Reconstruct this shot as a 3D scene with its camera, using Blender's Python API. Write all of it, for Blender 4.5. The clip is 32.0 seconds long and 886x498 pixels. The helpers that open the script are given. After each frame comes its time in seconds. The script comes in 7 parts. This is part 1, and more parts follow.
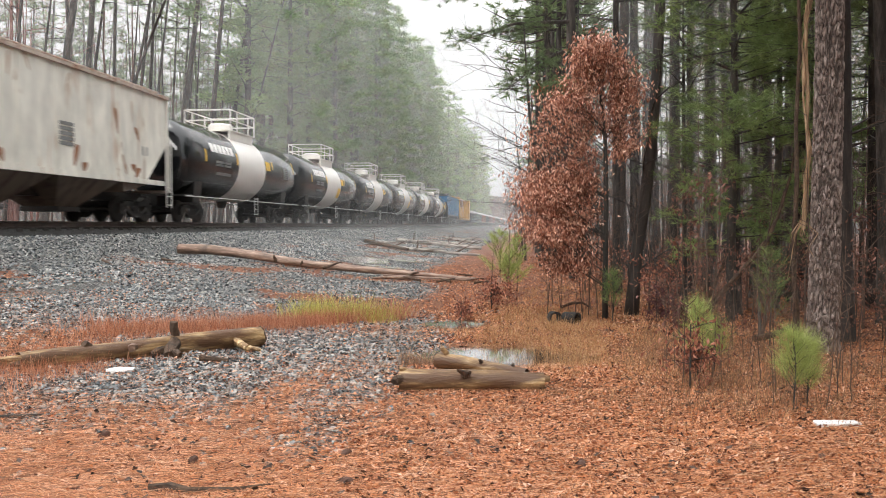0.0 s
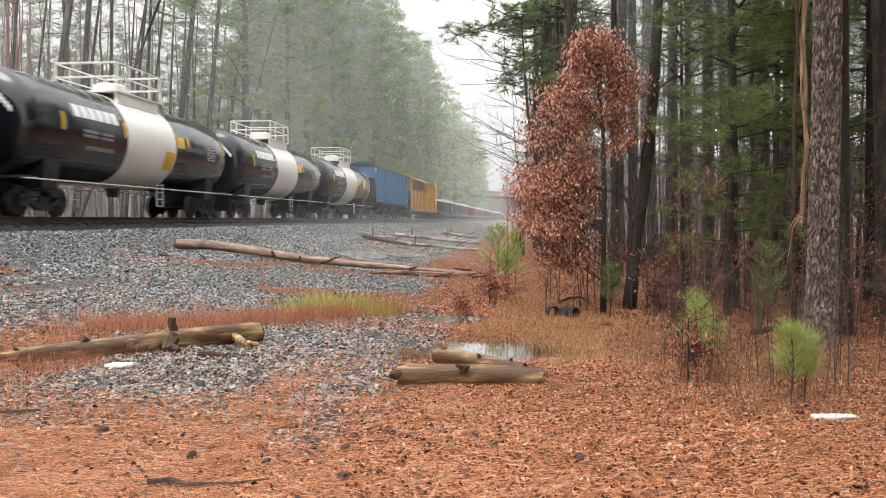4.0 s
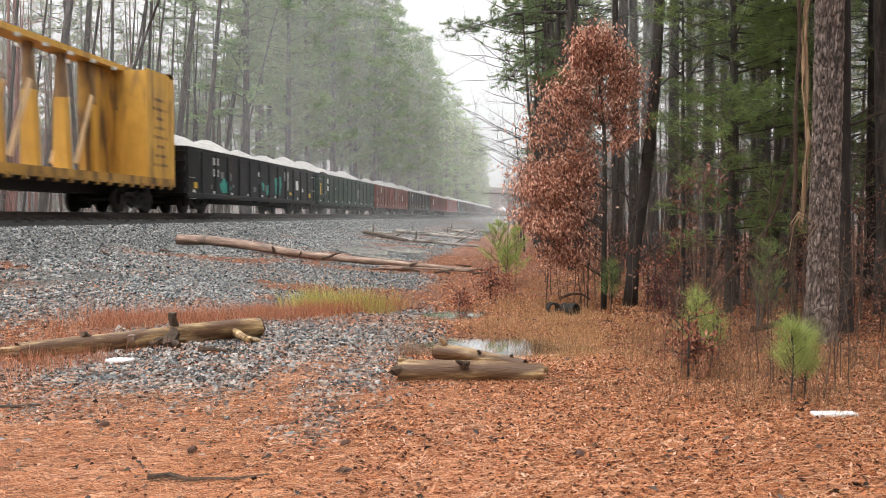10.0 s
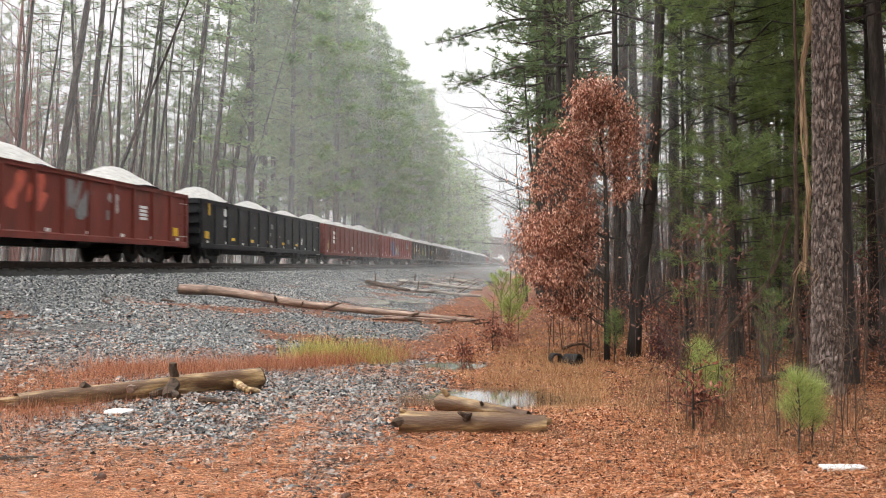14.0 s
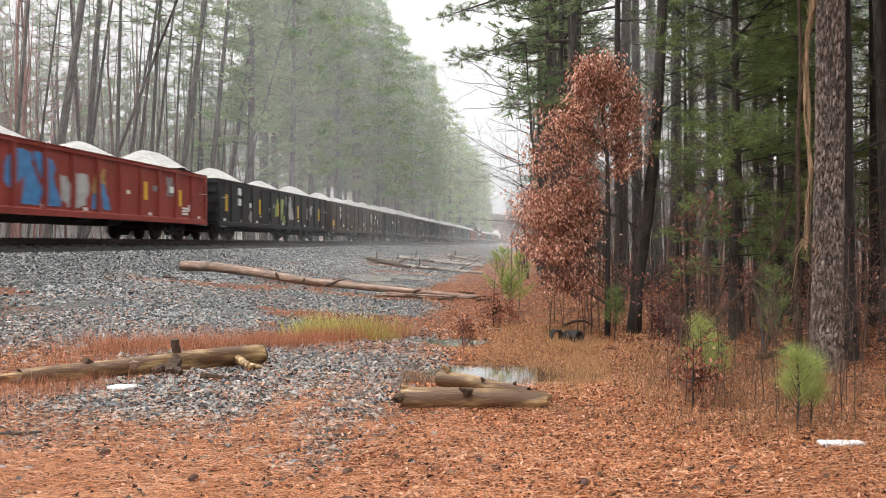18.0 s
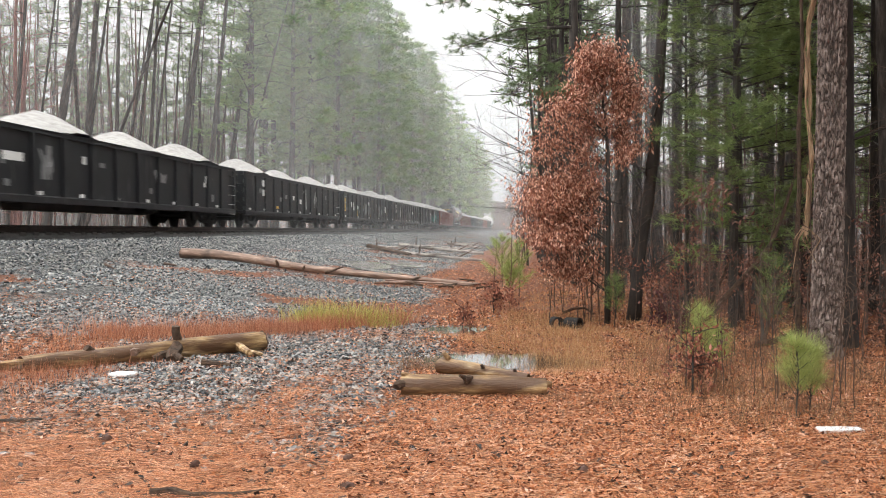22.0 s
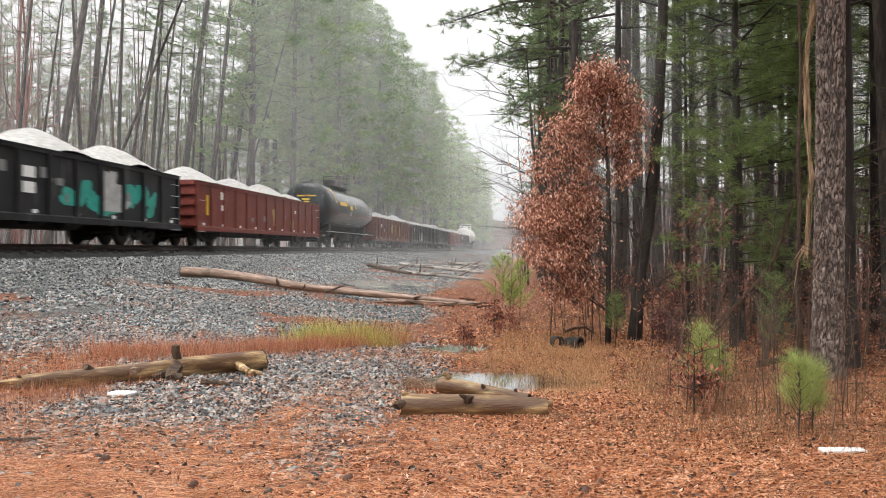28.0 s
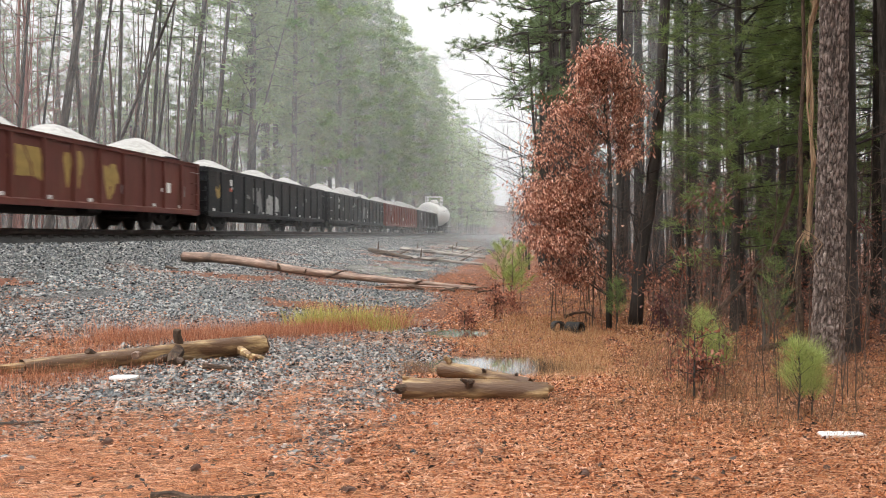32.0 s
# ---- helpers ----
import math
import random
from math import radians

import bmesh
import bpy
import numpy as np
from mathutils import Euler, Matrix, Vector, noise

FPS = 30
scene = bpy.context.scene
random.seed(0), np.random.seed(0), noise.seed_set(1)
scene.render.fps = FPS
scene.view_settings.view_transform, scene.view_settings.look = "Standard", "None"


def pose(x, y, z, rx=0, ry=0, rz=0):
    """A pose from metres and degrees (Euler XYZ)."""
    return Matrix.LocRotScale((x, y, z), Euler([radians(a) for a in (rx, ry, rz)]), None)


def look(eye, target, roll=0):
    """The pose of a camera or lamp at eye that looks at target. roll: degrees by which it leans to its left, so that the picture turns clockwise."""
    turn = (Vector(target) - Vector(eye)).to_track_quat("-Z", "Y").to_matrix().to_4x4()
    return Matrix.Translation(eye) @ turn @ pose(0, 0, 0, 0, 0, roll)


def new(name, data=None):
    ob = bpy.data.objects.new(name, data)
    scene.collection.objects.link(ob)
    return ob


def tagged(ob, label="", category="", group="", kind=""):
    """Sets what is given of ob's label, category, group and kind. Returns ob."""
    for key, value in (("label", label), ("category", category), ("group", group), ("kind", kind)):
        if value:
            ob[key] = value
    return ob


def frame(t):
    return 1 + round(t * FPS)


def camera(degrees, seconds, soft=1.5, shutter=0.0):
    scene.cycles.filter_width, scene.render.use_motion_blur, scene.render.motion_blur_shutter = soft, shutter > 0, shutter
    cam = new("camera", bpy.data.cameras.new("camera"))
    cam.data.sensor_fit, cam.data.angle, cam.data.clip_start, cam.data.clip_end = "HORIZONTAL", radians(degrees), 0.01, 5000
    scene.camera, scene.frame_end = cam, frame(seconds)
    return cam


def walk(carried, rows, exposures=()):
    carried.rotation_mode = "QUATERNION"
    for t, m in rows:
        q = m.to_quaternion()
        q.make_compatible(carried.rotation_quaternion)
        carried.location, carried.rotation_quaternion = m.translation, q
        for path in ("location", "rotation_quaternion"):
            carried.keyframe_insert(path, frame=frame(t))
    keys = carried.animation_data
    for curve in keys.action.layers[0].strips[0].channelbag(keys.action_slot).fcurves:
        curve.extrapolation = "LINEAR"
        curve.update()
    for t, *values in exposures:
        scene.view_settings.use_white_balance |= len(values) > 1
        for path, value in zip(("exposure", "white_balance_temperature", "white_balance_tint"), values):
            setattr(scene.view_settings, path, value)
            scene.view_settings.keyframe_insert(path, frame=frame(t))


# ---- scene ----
# The eye stands 1.5 m over the litter; +y runs along the railway, which lies to the left.
EYE = (0.0, 0.0, 1.5)
cam = camera(58.0, 32.0, soft=0.65, shutter=0.5)
# rows: seconds, turn to the left, tilt up, roll
walk(cam, [(t, pose(*EYE, 90 + tilt, roll, turn)) for t, turn, tilt, roll in [
    (0, 6.40, -1.70, 0.08), (0.5, 6.53, -1.78, 0.01), (1, 6.49, -1.93, 0.01), (1.5, 6.46, -1.88, 0.03),
    (2, 6.43, -2.07, 0.07), (2.5, 6.38, -2.02, 0.12), (3, 6.32, -1.90, 0.17), (3.5, 6.28, -1.95, 0.18),
    (5.5, 6.24, -2.55, 0.20), (6, 6.24, -2.63, 0.18), (6.5, 6.25, -2.72, 0.19), (7, 6.27, -2.77, 0.15),
    (7.5, 6.29, -2.28, 0.15), (8, 6.35, -2.70, 0.12), (8.5, 6.39, -2.85, 0.07), (9, 6.42, -2.68, 0.04),
    (9.5, 6.35, -1.49, 0.01), (10, 6.31, -2.35, 0.03), (10.5, 6.35, -2.44, 0.05), (11, 6.34, -1.18, 0.04),
    (11.5, 6.34, -1.35, 0.06), (12, 6.34, -0.80, 0.06), (12.5, 6.38, 0.52, 0.04), (13, 6.43, 1.54, 0.00),
    (13.5, 6.45, 1.60, -0.00), (14, 6.47, 1.23, -0.01), (14.5, 6.47, 0.67, -0.03), (15, 6.50, 0.18, -0.02),
    (15.5, 6.52, -0.27, -0.04), (17.5, 6.55, -0.61, -0.04), (18, 6.55, -0.43, -0.05), (18.5, 6.54, -0.32, -0.03),
    (19, 6.55, -0.35, -0.04), (19.5, 6.55, -0.53, -0.03), (20, 6.56, -0.82, -0.02), (20.5, 6.56, -1.09, -0.02),
    (21, 6.57, -1.28, -0.04), (21.5, 6.55, -1.40, -0.05), (22, 6.56, -1.34, -0.04), (22.5, 6.60, -1.65, -0.06),
    (23, 6.60, -2.13, -0.07), (23.5, 6.56, -0.80, -0.05), (24, 6.58, -0.47, -0.04), (24.5, 6.58, -0.15, -0.04),
    (25, 6.59, 0.04, -0.09), (25.5, 6.58, 0.04, -0.07), (27.5, 6.60, -0.03, -0.11), (28, 6.60, 0.03, -0.11),
    (28.5, 6.61, -0.20, -0.12), (29, 6.62, -0.56, -0.09), (29.5, 6.62, -0.80, -0.07), (30, 6.61, -1.01, -0.11),
    (30.5, 6.61, -1.10, -0.06), (31, 6.61, -1.16, -0.07), (31.5, 6.63, -1.16, -0.09), (32, 6.67, -1.06, -0.13),
]])

# ---- light: flat white sky of a rainy day, a faint broad sun behind the cloud ----
scene.view_settings.exposure = 1.42
world = bpy.data.worlds.new("overcast")
scene.world = world
world.use_nodes = True
wn, wl = world.node_tree.nodes, world.node_tree.links
wn.clear()
w_out, w_bg, w_sky = wn.new("ShaderNodeOutputWorld"), wn.new("ShaderNodeBackground"), wn.new("ShaderNodeTexSky")
w_grey, w_mix = wn.new("ShaderNodeHueSaturation"), wn.new("ShaderNodeMixRGB")
w_sky.sky_type, w_sky.sun_disc = "NISHITA", False
w_sky.sun_elevation, w_sky.sun_rotation = radians(52), radians(200)
w_sky.dust_density, w_sky.air_density = 6.0, 1.5
w_grey.inputs["Saturation"].default_value = 0.12
w_mix.inputs[0].default_value = 0.8
# the overcast is brightest overhead and dims smoothly towards the horizon
w_co, w_sep, w_sq, w_dome, w_col = (wn.new("ShaderNodeTexCoord"), wn.new("ShaderNodeSeparateXYZ"), wn.new("ShaderNodeMath"), wn.new("ShaderNodeMapRange"), wn.new("ShaderNodeMixRGB"))
w_sq.operation = "POWER"
w_sq.inputs[1].default_value = 2.0
w_dome.inputs["To Min"].default_value, w_dome.inputs["To Max"].default_value = 0.0, 1.0
w_col.inputs[1].default_value, w_col.inputs[2].default_value = (4.05, 4.15, 4.25, 1), (17.3, 17.4, 17.5, 1)
wl.new(w_co.outputs["Generated"], w_sep.inputs[0])
wl.new(w_sep.outputs["Z"], w_sq.inputs[0])
wl.new(w_sq.outputs[0], w_dome.inputs["Value"])
wl.new(w_dome.outputs[0], w_col.inputs[0])
wl.new(w_col.outputs[0], w_mix.inputs[2])
w_bg.inputs["Strength"].default_value = 0.1
wl.new(w_sky.outputs[0], w_grey.inputs["Color"])
wl.new(w_grey.outputs[0], w_mix.inputs[1])
wl.new(w_mix.outputs[0], w_bg.inputs["Color"])
wl.new(w_bg.outputs[0], w_out.inputs["Surface"])
sun = new("sun", bpy.data.lights.new("sun", "SUN"))
sun.data.energy, sun.data.angle, sun.data.color = 0.6, radians(30), (1.0, 0.97, 0.92)
sun.matrix_world = look((0, 0, 40), (8, 22, 0))


# ---- materials ----
def ramp(nodes, stops):
    r = nodes.new("ShaderNodeValToRGB")
    while len(r.color_ramp.elements) < len(stops):
        r.color_ramp.elements.new(0.5)
    for e, (p, c) in zip(r.color_ramp.elements, stops):
        e.position, e.color = p, (*c, 1)
    return r


def material(name, stops, scale=8.0, stretch=(1, 1, 1), rough=0.8, bump=0.3, fine=6.0, metal=0.0, random_tone=0.0,
             island_tone=0.0, dirt=None, dirt_scale=0.7, dirt_low=0.5, dirt_stretch=(1, 1, 1), specular=0.5, through_light=0.0, depth=0.02, piecewise=0.0):
    """Noise at two scales between the stops; dirt is a second colour in patches."""
    m = bpy.data.materials.new(name)
    m.use_nodes = True
    n, l = m.node_tree.nodes, m.node_tree.links
    b = n["Principled BSDF"]
    tc, mp = n.new("ShaderNodeTexCoord"), n.new("ShaderNodeMapping")
    mp.inputs["Scale"].default_value = stretch
    l.new(tc.outputs["Object"], mp.inputs["Vector"])
    na = n.new("ShaderNodeTexNoise")
    na.inputs["Scale"].default_value, na.inputs["Detail"].default_value, na.inputs["Roughness"].default_value = scale, 6, 0.65
    l.new(mp.outputs[0], na.inputs["Vector"])
    r = ramp(n, stops)
    l.new(na.outputs["Fac"], r.inputs[0])
    if piecewise:
        # each loose piece takes its own tone along the stops, the noise adds to it
        mix = n.new("ShaderNodeMixRGB")
        mix.inputs[0].default_value = piecewise
        l.new(na.outputs["Fac"], mix.inputs[1])
        l.new(n.new("ShaderNodeNewGeometry").outputs["Random Per Island"], mix.inputs[2])
        l.new(mix.outputs[0], r.inputs[0])
    col = r.outputs[0]
    if dirt:
        mp2, nb = n.new("ShaderNodeMapping"), n.new("ShaderNodeTexNoise")
        mp2.inputs["Scale"].default_value = dirt_stretch
        l.new(tc.outputs["Object"], mp2.inputs["Vector"])
        l.new(mp2.outputs[0], nb.inputs["Vector"])
        nb.inputs["Scale"].default_value, nb.inputs["Detail"].default_value = dirt_scale, 8
        r2 = ramp(n, [(dirt_low, (0, 0, 0)), (min(dirt_low + 0.18, 1), (1, 1, 1))])
        l.new(nb.outputs["Fac"], r2.inputs[0])
        mx = n.new("ShaderNodeMixRGB")
        mx.inputs[2].default_value = (*dirt, 1)
        l.new(r2.outputs[0], mx.inputs[0])
        l.new(col, mx.inputs[1])
        col = mx.outputs[0]
    if random_tone or island_tone:
        src = n.new("ShaderNodeObjectInfo").outputs["Random"] if random_tone else n.new("ShaderNodeNewGeometry").outputs["Random Per Island"]
        k = random_tone or island_tone
        mr, hs = n.new("ShaderNodeMapRange"), n.new("ShaderNodeHueSaturation")
        mr.inputs["To Min"].default_value, mr.inputs["To Max"].default_value = 1 - k, 1 + k
        l.new(src, mr.inputs["Value"])
        l.new(mr.outputs[0], hs.inputs["Value"])
        l.new(col, hs.inputs["Color"])
        col = hs.outputs[0]
    l.new(col, b.inputs["Base Color"])
    b.inputs["Roughness"].default_value, b.inputs["Metallic"].default_value = rough, metal
    b.inputs["Specular IOR Level"].default_value = specular
    if bump:
        nf, bp = n.new("ShaderNodeTexNoise"), n.new("ShaderNodeBump")
        nf.inputs["Scale"].default_value, nf.inputs["Detail"].default_value = scale * fine, 4
        l.new(mp.outputs[0], nf.inputs["Vector"])
        l.new(nf.outputs["Fac"], bp.inputs["Height"])
        bp.inputs["Strength"].default_value, bp.inputs["Distance"].default_value = bump, depth
        l.new(bp.outputs[0], b.inputs["Normal"])
    if through_light:
        tr, ms = n.new("ShaderNodeBsdfTranslucent"), n.new("ShaderNodeMixShader")
        l.new(col, tr.inputs["Color"])
        ms.inputs[0].default_value = through_light
        l.new(b.outputs[0], ms.inputs[1])
        l.new(tr.outputs[0], ms.inputs[2])
        l.new(ms.outputs[0], n["Material Output"].inputs["Surface"])
    return m


def two(c, k=0.25):
    """A darker and a lighter stop of one colour."""
    return [(0.3, tuple(x * (1 - k) for x in c)), (0.7, tuple(min(1, x * (1 + k)) for x in c))]


def paint(name, c, rust=(0.12, 0.045, 0.02), low=0.56, rough=0.5):
    """Weathered car paint with rust and road dirt running down it."""
    return material(name, two(c, 0.22), 1.6, (1, 1.6, 0.5), rough, 0.12, 9, dirt=rust, dirt_scale=1.7, dirt_low=low, dirt_stretch=(1, 2.2, 0.35), specular=0.3)


STEEL = material("dark_steel", [(0.3, (0.008, 0.008, 0.008)), (0.7, (0.024, 0.022, 0.02))], 3, rough=0.6, dirt=(0.045, 0.032, 0.024), dirt_low=0.58)
WHEEL = material("wheel_steel", [(0.3, (0.01, 0.009, 0.008)), (0.7, (0.032, 0.026, 0.022))], 6, rough=0.6, metal=0.2)
RAIL = material("rusty_rail", [(0.3, (0.028, 0.02, 0.017)), (0.7, (0.07, 0.045, 0.035))], 5, rough=0.55, metal=0.4)
TIE = material("creosote_tie", [(0.3, (0.014, 0.011, 0.009)), (0.7, (0.042, 0.035, 0.03))], 4, (6, 1, 6), 0.9, random_tone=0.3)
TRACK_BED = material("dark_ballast", [(0.3, (0.012, 0.011, 0.01)), (0.6, (0.04, 0.037, 0.034)), (0.8, (0.11, 0.1, 0.09))], 22, rough=0.7, bump=1.0, fine=3, depth=0.05)
BRIGHT = material("worn_handrail", two((0.5, 0.5, 0.48)), 4, rough=0.45, bump=0.05)
WHITE = material("white_paint", two((0.66, 0.64, 0.6), 0.1), 2, (1, 1, 0.4), 0.5, 0.05, dirt=(0.42, 0.37, 0.3), dirt_low=0.58, dirt_stretch=(1, 1, 0.3))
TANK_WHITE = material("tank_white_paint", two((0.76, 0.73, 0.69), 0.08), 1.4, (1, 1, 0.4), 0.42, 0.04, dirt=(0.4, 0.33, 0.27), dirt_low=0.6, dirt_stretch=(1, 1, 0.35))
TANK_BLACK = material("tank_black_paint", two((0.006, 0.007, 0.009), 0.3), 1.2, (1, 1, 0.4), 0.13, 0.004, dirt=(0.016, 0.015, 0.015), dirt_low=0.58, dirt_stretch=(1, 1.5, 0.4), specular=0.5)
TANK_GREY = material("tank_soot_grey_paint", two((0.008, 0.011, 0.012), 0.3), 1.2, (1, 1, 0.4), 0.13, 0.004, dirt=(0.014, 0.015, 0.015), dirt_low=0.58, specular=0.2)
TANK_CREAM = material("tank_cream_paint", two((0.7, 0.69, 0.66), 0.08), 1.4, (1, 1, 0.4), 0.45, 0.04, dirt=(0.4, 0.4, 0.36), dirt_low=0.6)
for wet in (TANK_BLACK, TANK_GREY, TANK_WHITE):
    wet.node_tree.nodes["Principled BSDF"].inputs["Coat Weight"].default_value = 0.4
    wet.node_tree.nodes["Principled BSDF"].inputs["Coat Roughness"].default_value = 0.05
    wet.node_tree.nodes["Principled BSDF"].inputs["Coat IOR"].default_value = 1.5
SIGN_WHITE = material("stencil_white", two((0.78, 0.78, 0.76), 0.1), 9, rough=0.6, bump=0)
SIGN_GREY = material("stencil_grey", two((0.2, 0.2, 0.2), 0.2), 9, rough=0.6, bump=0)
SIGN_YELLOW = material("reflector_yellow", two((0.7, 0.42, 0.02), 0.15), 9, rough=0.4, bump=0)
HOPPER_WHITE = paint("hopper_grey_white", (0.74, 0.72, 0.65), (0.46, 0.31, 0.21), 0.58)
HOPPER_ROOF = paint("hopper_roof_rusty", (0.5, 0.42, 0.36), (0.3, 0.15, 0.09), 0.5)
HOPPER_BLUE = paint("hopper_blue", (0.05, 0.175, 0.34), (0.13, 0.19, 0.21), 0.53)
BLUE_ROOF = paint("hopper_blue_roof", (0.05, 0.08, 0.11), (0.08, 0.1, 0.11), 0.55)
BEAM_YELLOW = paint("centerbeam_yellow", (0.55, 0.31, 0.06), (0.2, 0.11, 0.05), 0.53)
BEAM_RUST = paint("centerbeam_stained", (0.42, 0.23, 0.05), (0.09, 0.05, 0.03), 0.45)
GON_BLACK = paint("gondola_black", (0.015, 0.016, 0.018), (0.11, 0.105, 0.1), 0.6)
GON_GREEN = paint("gondola_green", (0.022, 0.045, 0.036), (0.05, 0.045, 0.04), 0.56)
GON_RED = paint("gondola_oxide_red", (0.17, 0.038, 0.028), (0.07, 0.03, 0.024), 0.55)
GON_BRIGHT_RED = paint("gondola_bright_red", (0.24, 0.04, 0.03), (0.09, 0.035, 0.026), 0.58)
GON_BROWN = paint("gondola_brown", (0.05, 0.035, 0.028), (0.11, 0.05, 0.025), 0.52)
GON_RUST = paint("gondola_rust", (0.13, 0.04, 0.03), (0.15, 0.085, 0.05), 0.57)
GON_INNER = paint("gondola_inside", (0.07, 0.05, 0.04))
LOAD = material("pale_crushed_stone", [(0.3, (0.25, 0.24, 0.225)), (0.7, (0.46, 0.445, 0.425))], 6, rough=0.9, bump=0.7, fine=5, depth=0.05)
GRAF = {
    "teal": material("spray_teal", two((0.02, 0.3, 0.24), 0.3), 4, rough=0.5, bump=0),
    "silver": material("spray_silver", two((0.38, 0.38, 0.37), 0.3), 4, rough=0.5, bump=0),
    "blue": material("spray_blue", two((0.05, 0.2, 0.42), 0.3), 4, rough=0.5, bump=0),
    "ochre": material("spray_ochre", two((0.36, 0.24, 0.07), 0.3), 4, rough=0.5, bump=0),
    "lime": material("spray_lime", two((0.22, 0.3, 0.08), 0.3), 4, rough=0.5, bump=0),
    "coral": material("spray_coral", two((0.5, 0.1, 0.06), 0.3), 4, rough=0.5, bump=0),
}
BARK = material("pine_bark", [(0.3, (0.016, 0.013, 0.011)), (0.52, (0.05, 0.042, 0.037)), (0.74, (0.14, 0.115, 0.1))], 7, (1, 1, 0.22), 0.95, 0.9, 3, random_tone=0.25, depth=0.03)
BARK_NEAR = material("plated_pine_bark", [(0.3, (0.07, 0.05, 0.042)), (0.5, (0.23, 0.175, 0.15)), (0.72, (0.46, 0.38, 0.34))], 16, (1, 1, 0.5), 0.95, 0.8, 4, depth=0.02)
BARK_GREY = material("grey_wet_bark", [(0.3, (0.02, 0.017, 0.014)), (0.7, (0.075, 0.065, 0.055))], 9, (1, 1, 0.25), 0.9, 0.6, 3, random_tone=0.25)
BARK_RED = material("reddish_twig_bark", [(0.3, (0.05, 0.03, 0.025)), (0.7, (0.14, 0.085, 0.07))], 9, (1, 1, 0.25), 0.9, 0.3, 3, random_tone=0.2)
BARK_PINK = material("pinkish_twig_bark", [(0.3, (0.1, 0.045, 0.038)), (0.7, (0.26, 0.13, 0.11))], 9, (1, 1, 0.25), 0.9, 0.3, 3, random_tone=0.2)
BARK_DARK = material("dark_wet_bark", [(0.3, (0.018, 0.014, 0.012)), (0.6, (0.05, 0.04, 0.034)), (0.8, (0.22, 0.2, 0.18))], 9, (1, 1, 0.25), 0.85, 0.6, 3)
VINE = material("dead_vine_bark", [(0.3, (0.13, 0.075, 0.04)), (0.7, (0.4, 0.27, 0.16))], 16, (2, 2, 0.3), 0.9, 0.6, 3)
# dark patches all round mix wet stain with painted underside shade
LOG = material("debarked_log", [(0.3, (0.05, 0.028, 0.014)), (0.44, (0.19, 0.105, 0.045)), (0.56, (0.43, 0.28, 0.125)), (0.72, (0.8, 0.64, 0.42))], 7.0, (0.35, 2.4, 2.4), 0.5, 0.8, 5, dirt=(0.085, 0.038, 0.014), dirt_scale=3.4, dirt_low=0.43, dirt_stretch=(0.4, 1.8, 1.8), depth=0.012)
LOG_PALE = material("pale_fallen_pine", [(0.3, (0.07, 0.04, 0.028)), (0.55, (0.25, 0.155, 0.11)), (0.75, (0.5, 0.38, 0.3))], 6.5, (0.3, 2, 2), 0.5, 0.5, 6, dirt=(0.08, 0.05, 0.035), dirt_scale=1.8, dirt_low=0.58, depth=0.015)
LOG_GREY = material("weathered_grey_log", [(0.3, (0.07, 0.055, 0.045)), (0.5, (0.25, 0.21, 0.18)), (0.72, (0.5, 0.45, 0.4))], 6.5, (0.3, 2, 2), 0.5, 0.5, 6, dirt=(0.07, 0.05, 0.04), dirt_scale=1.8, dirt_low=0.55, depth=0.015)
LOG_END = material("rotten_log_end", [(0.3, (0.018, 0.011, 0.008)), (0.7, (0.125, 0.075, 0.045))], 16, rough=0.9, bump=0.8)
CHAR = material("charred_wood", [(0.3, (0.006, 0.006, 0.006)), (0.7, (0.03, 0.026, 0.022))], 9, rough=0.8, bump=0.6)
FOAM = material("white_foam_board", two((0.78, 0.79, 0.8), 0.06), 5, rough=0.6, bump=0.15)
NEEDLES_FAR = material("pine_needles", [(0.3, (0.085, 0.13, 0.055)), (0.7, (0.18, 0.24, 0.1))], 0.9, rough=0.6, bump=0, island_tone=0.35, through_light=0.3)
NEEDLES_WALL = material("loblolly_needles", [(0.36, (0.12, 0.2, 0.075)), (0.64, (0.3, 0.4, 0.155))], 0.5, rough=0.6, bump=0, island_tone=0.15, through_light=0.45)
FAR_WOOD = material("far_mixed_wood", [(0.3, (0.035, 0.04, 0.03)), (0.7, (0.09, 0.105, 0.075))], 0.25, rough=0.9, bump=0)
NEEDLES_BRIGHT = material("young_pine_needles", [(0.3, (0.26, 0.33, 0.08)), (0.7, (0.46, 0.52, 0.18))], 5, rough=0.55, bump=0, island_tone=0.3, through_light=0.35)
CEDAR = material("cedar_foliage", [(0.3, (0.12, 0.185, 0.055)), (0.7, (0.3, 0.38, 0.13))], 2.5, rough=0.6, bump=0, island_tone=0.35, through_light=0.45)
OAK_LEAF = material("dead_oak_leaves", [(0.3, (0.27, 0.09, 0.05)), (0.55, (0.5, 0.22, 0.135)), (0.75, (0.8, 0.53, 0.4))], 6.0, rough=0.4, bump=0, island_tone=0.3, through_light=0.35, piecewise=0.6)
DARK_LEAF = material("dark_dead_leaves", [(0.3, (0.09, 0.035, 0.024)), (0.55, (0.2, 0.085, 0.055)), (0.75, (0.36, 0.2, 0.13))], 6.0, rough=0.45, bump=0, island_tone=0.35, through_light=0.25)
WINE_LEAF = material("dark_wine_dead_leaves", [(0.3, (0.04, 0.012, 0.014)), (0.6, (0.11, 0.03, 0.034)), (0.85, (0.24, 0.09, 0.08))], 6.0, rough=0.45, bump=0, island_tone=0.35, through_light=0.25)
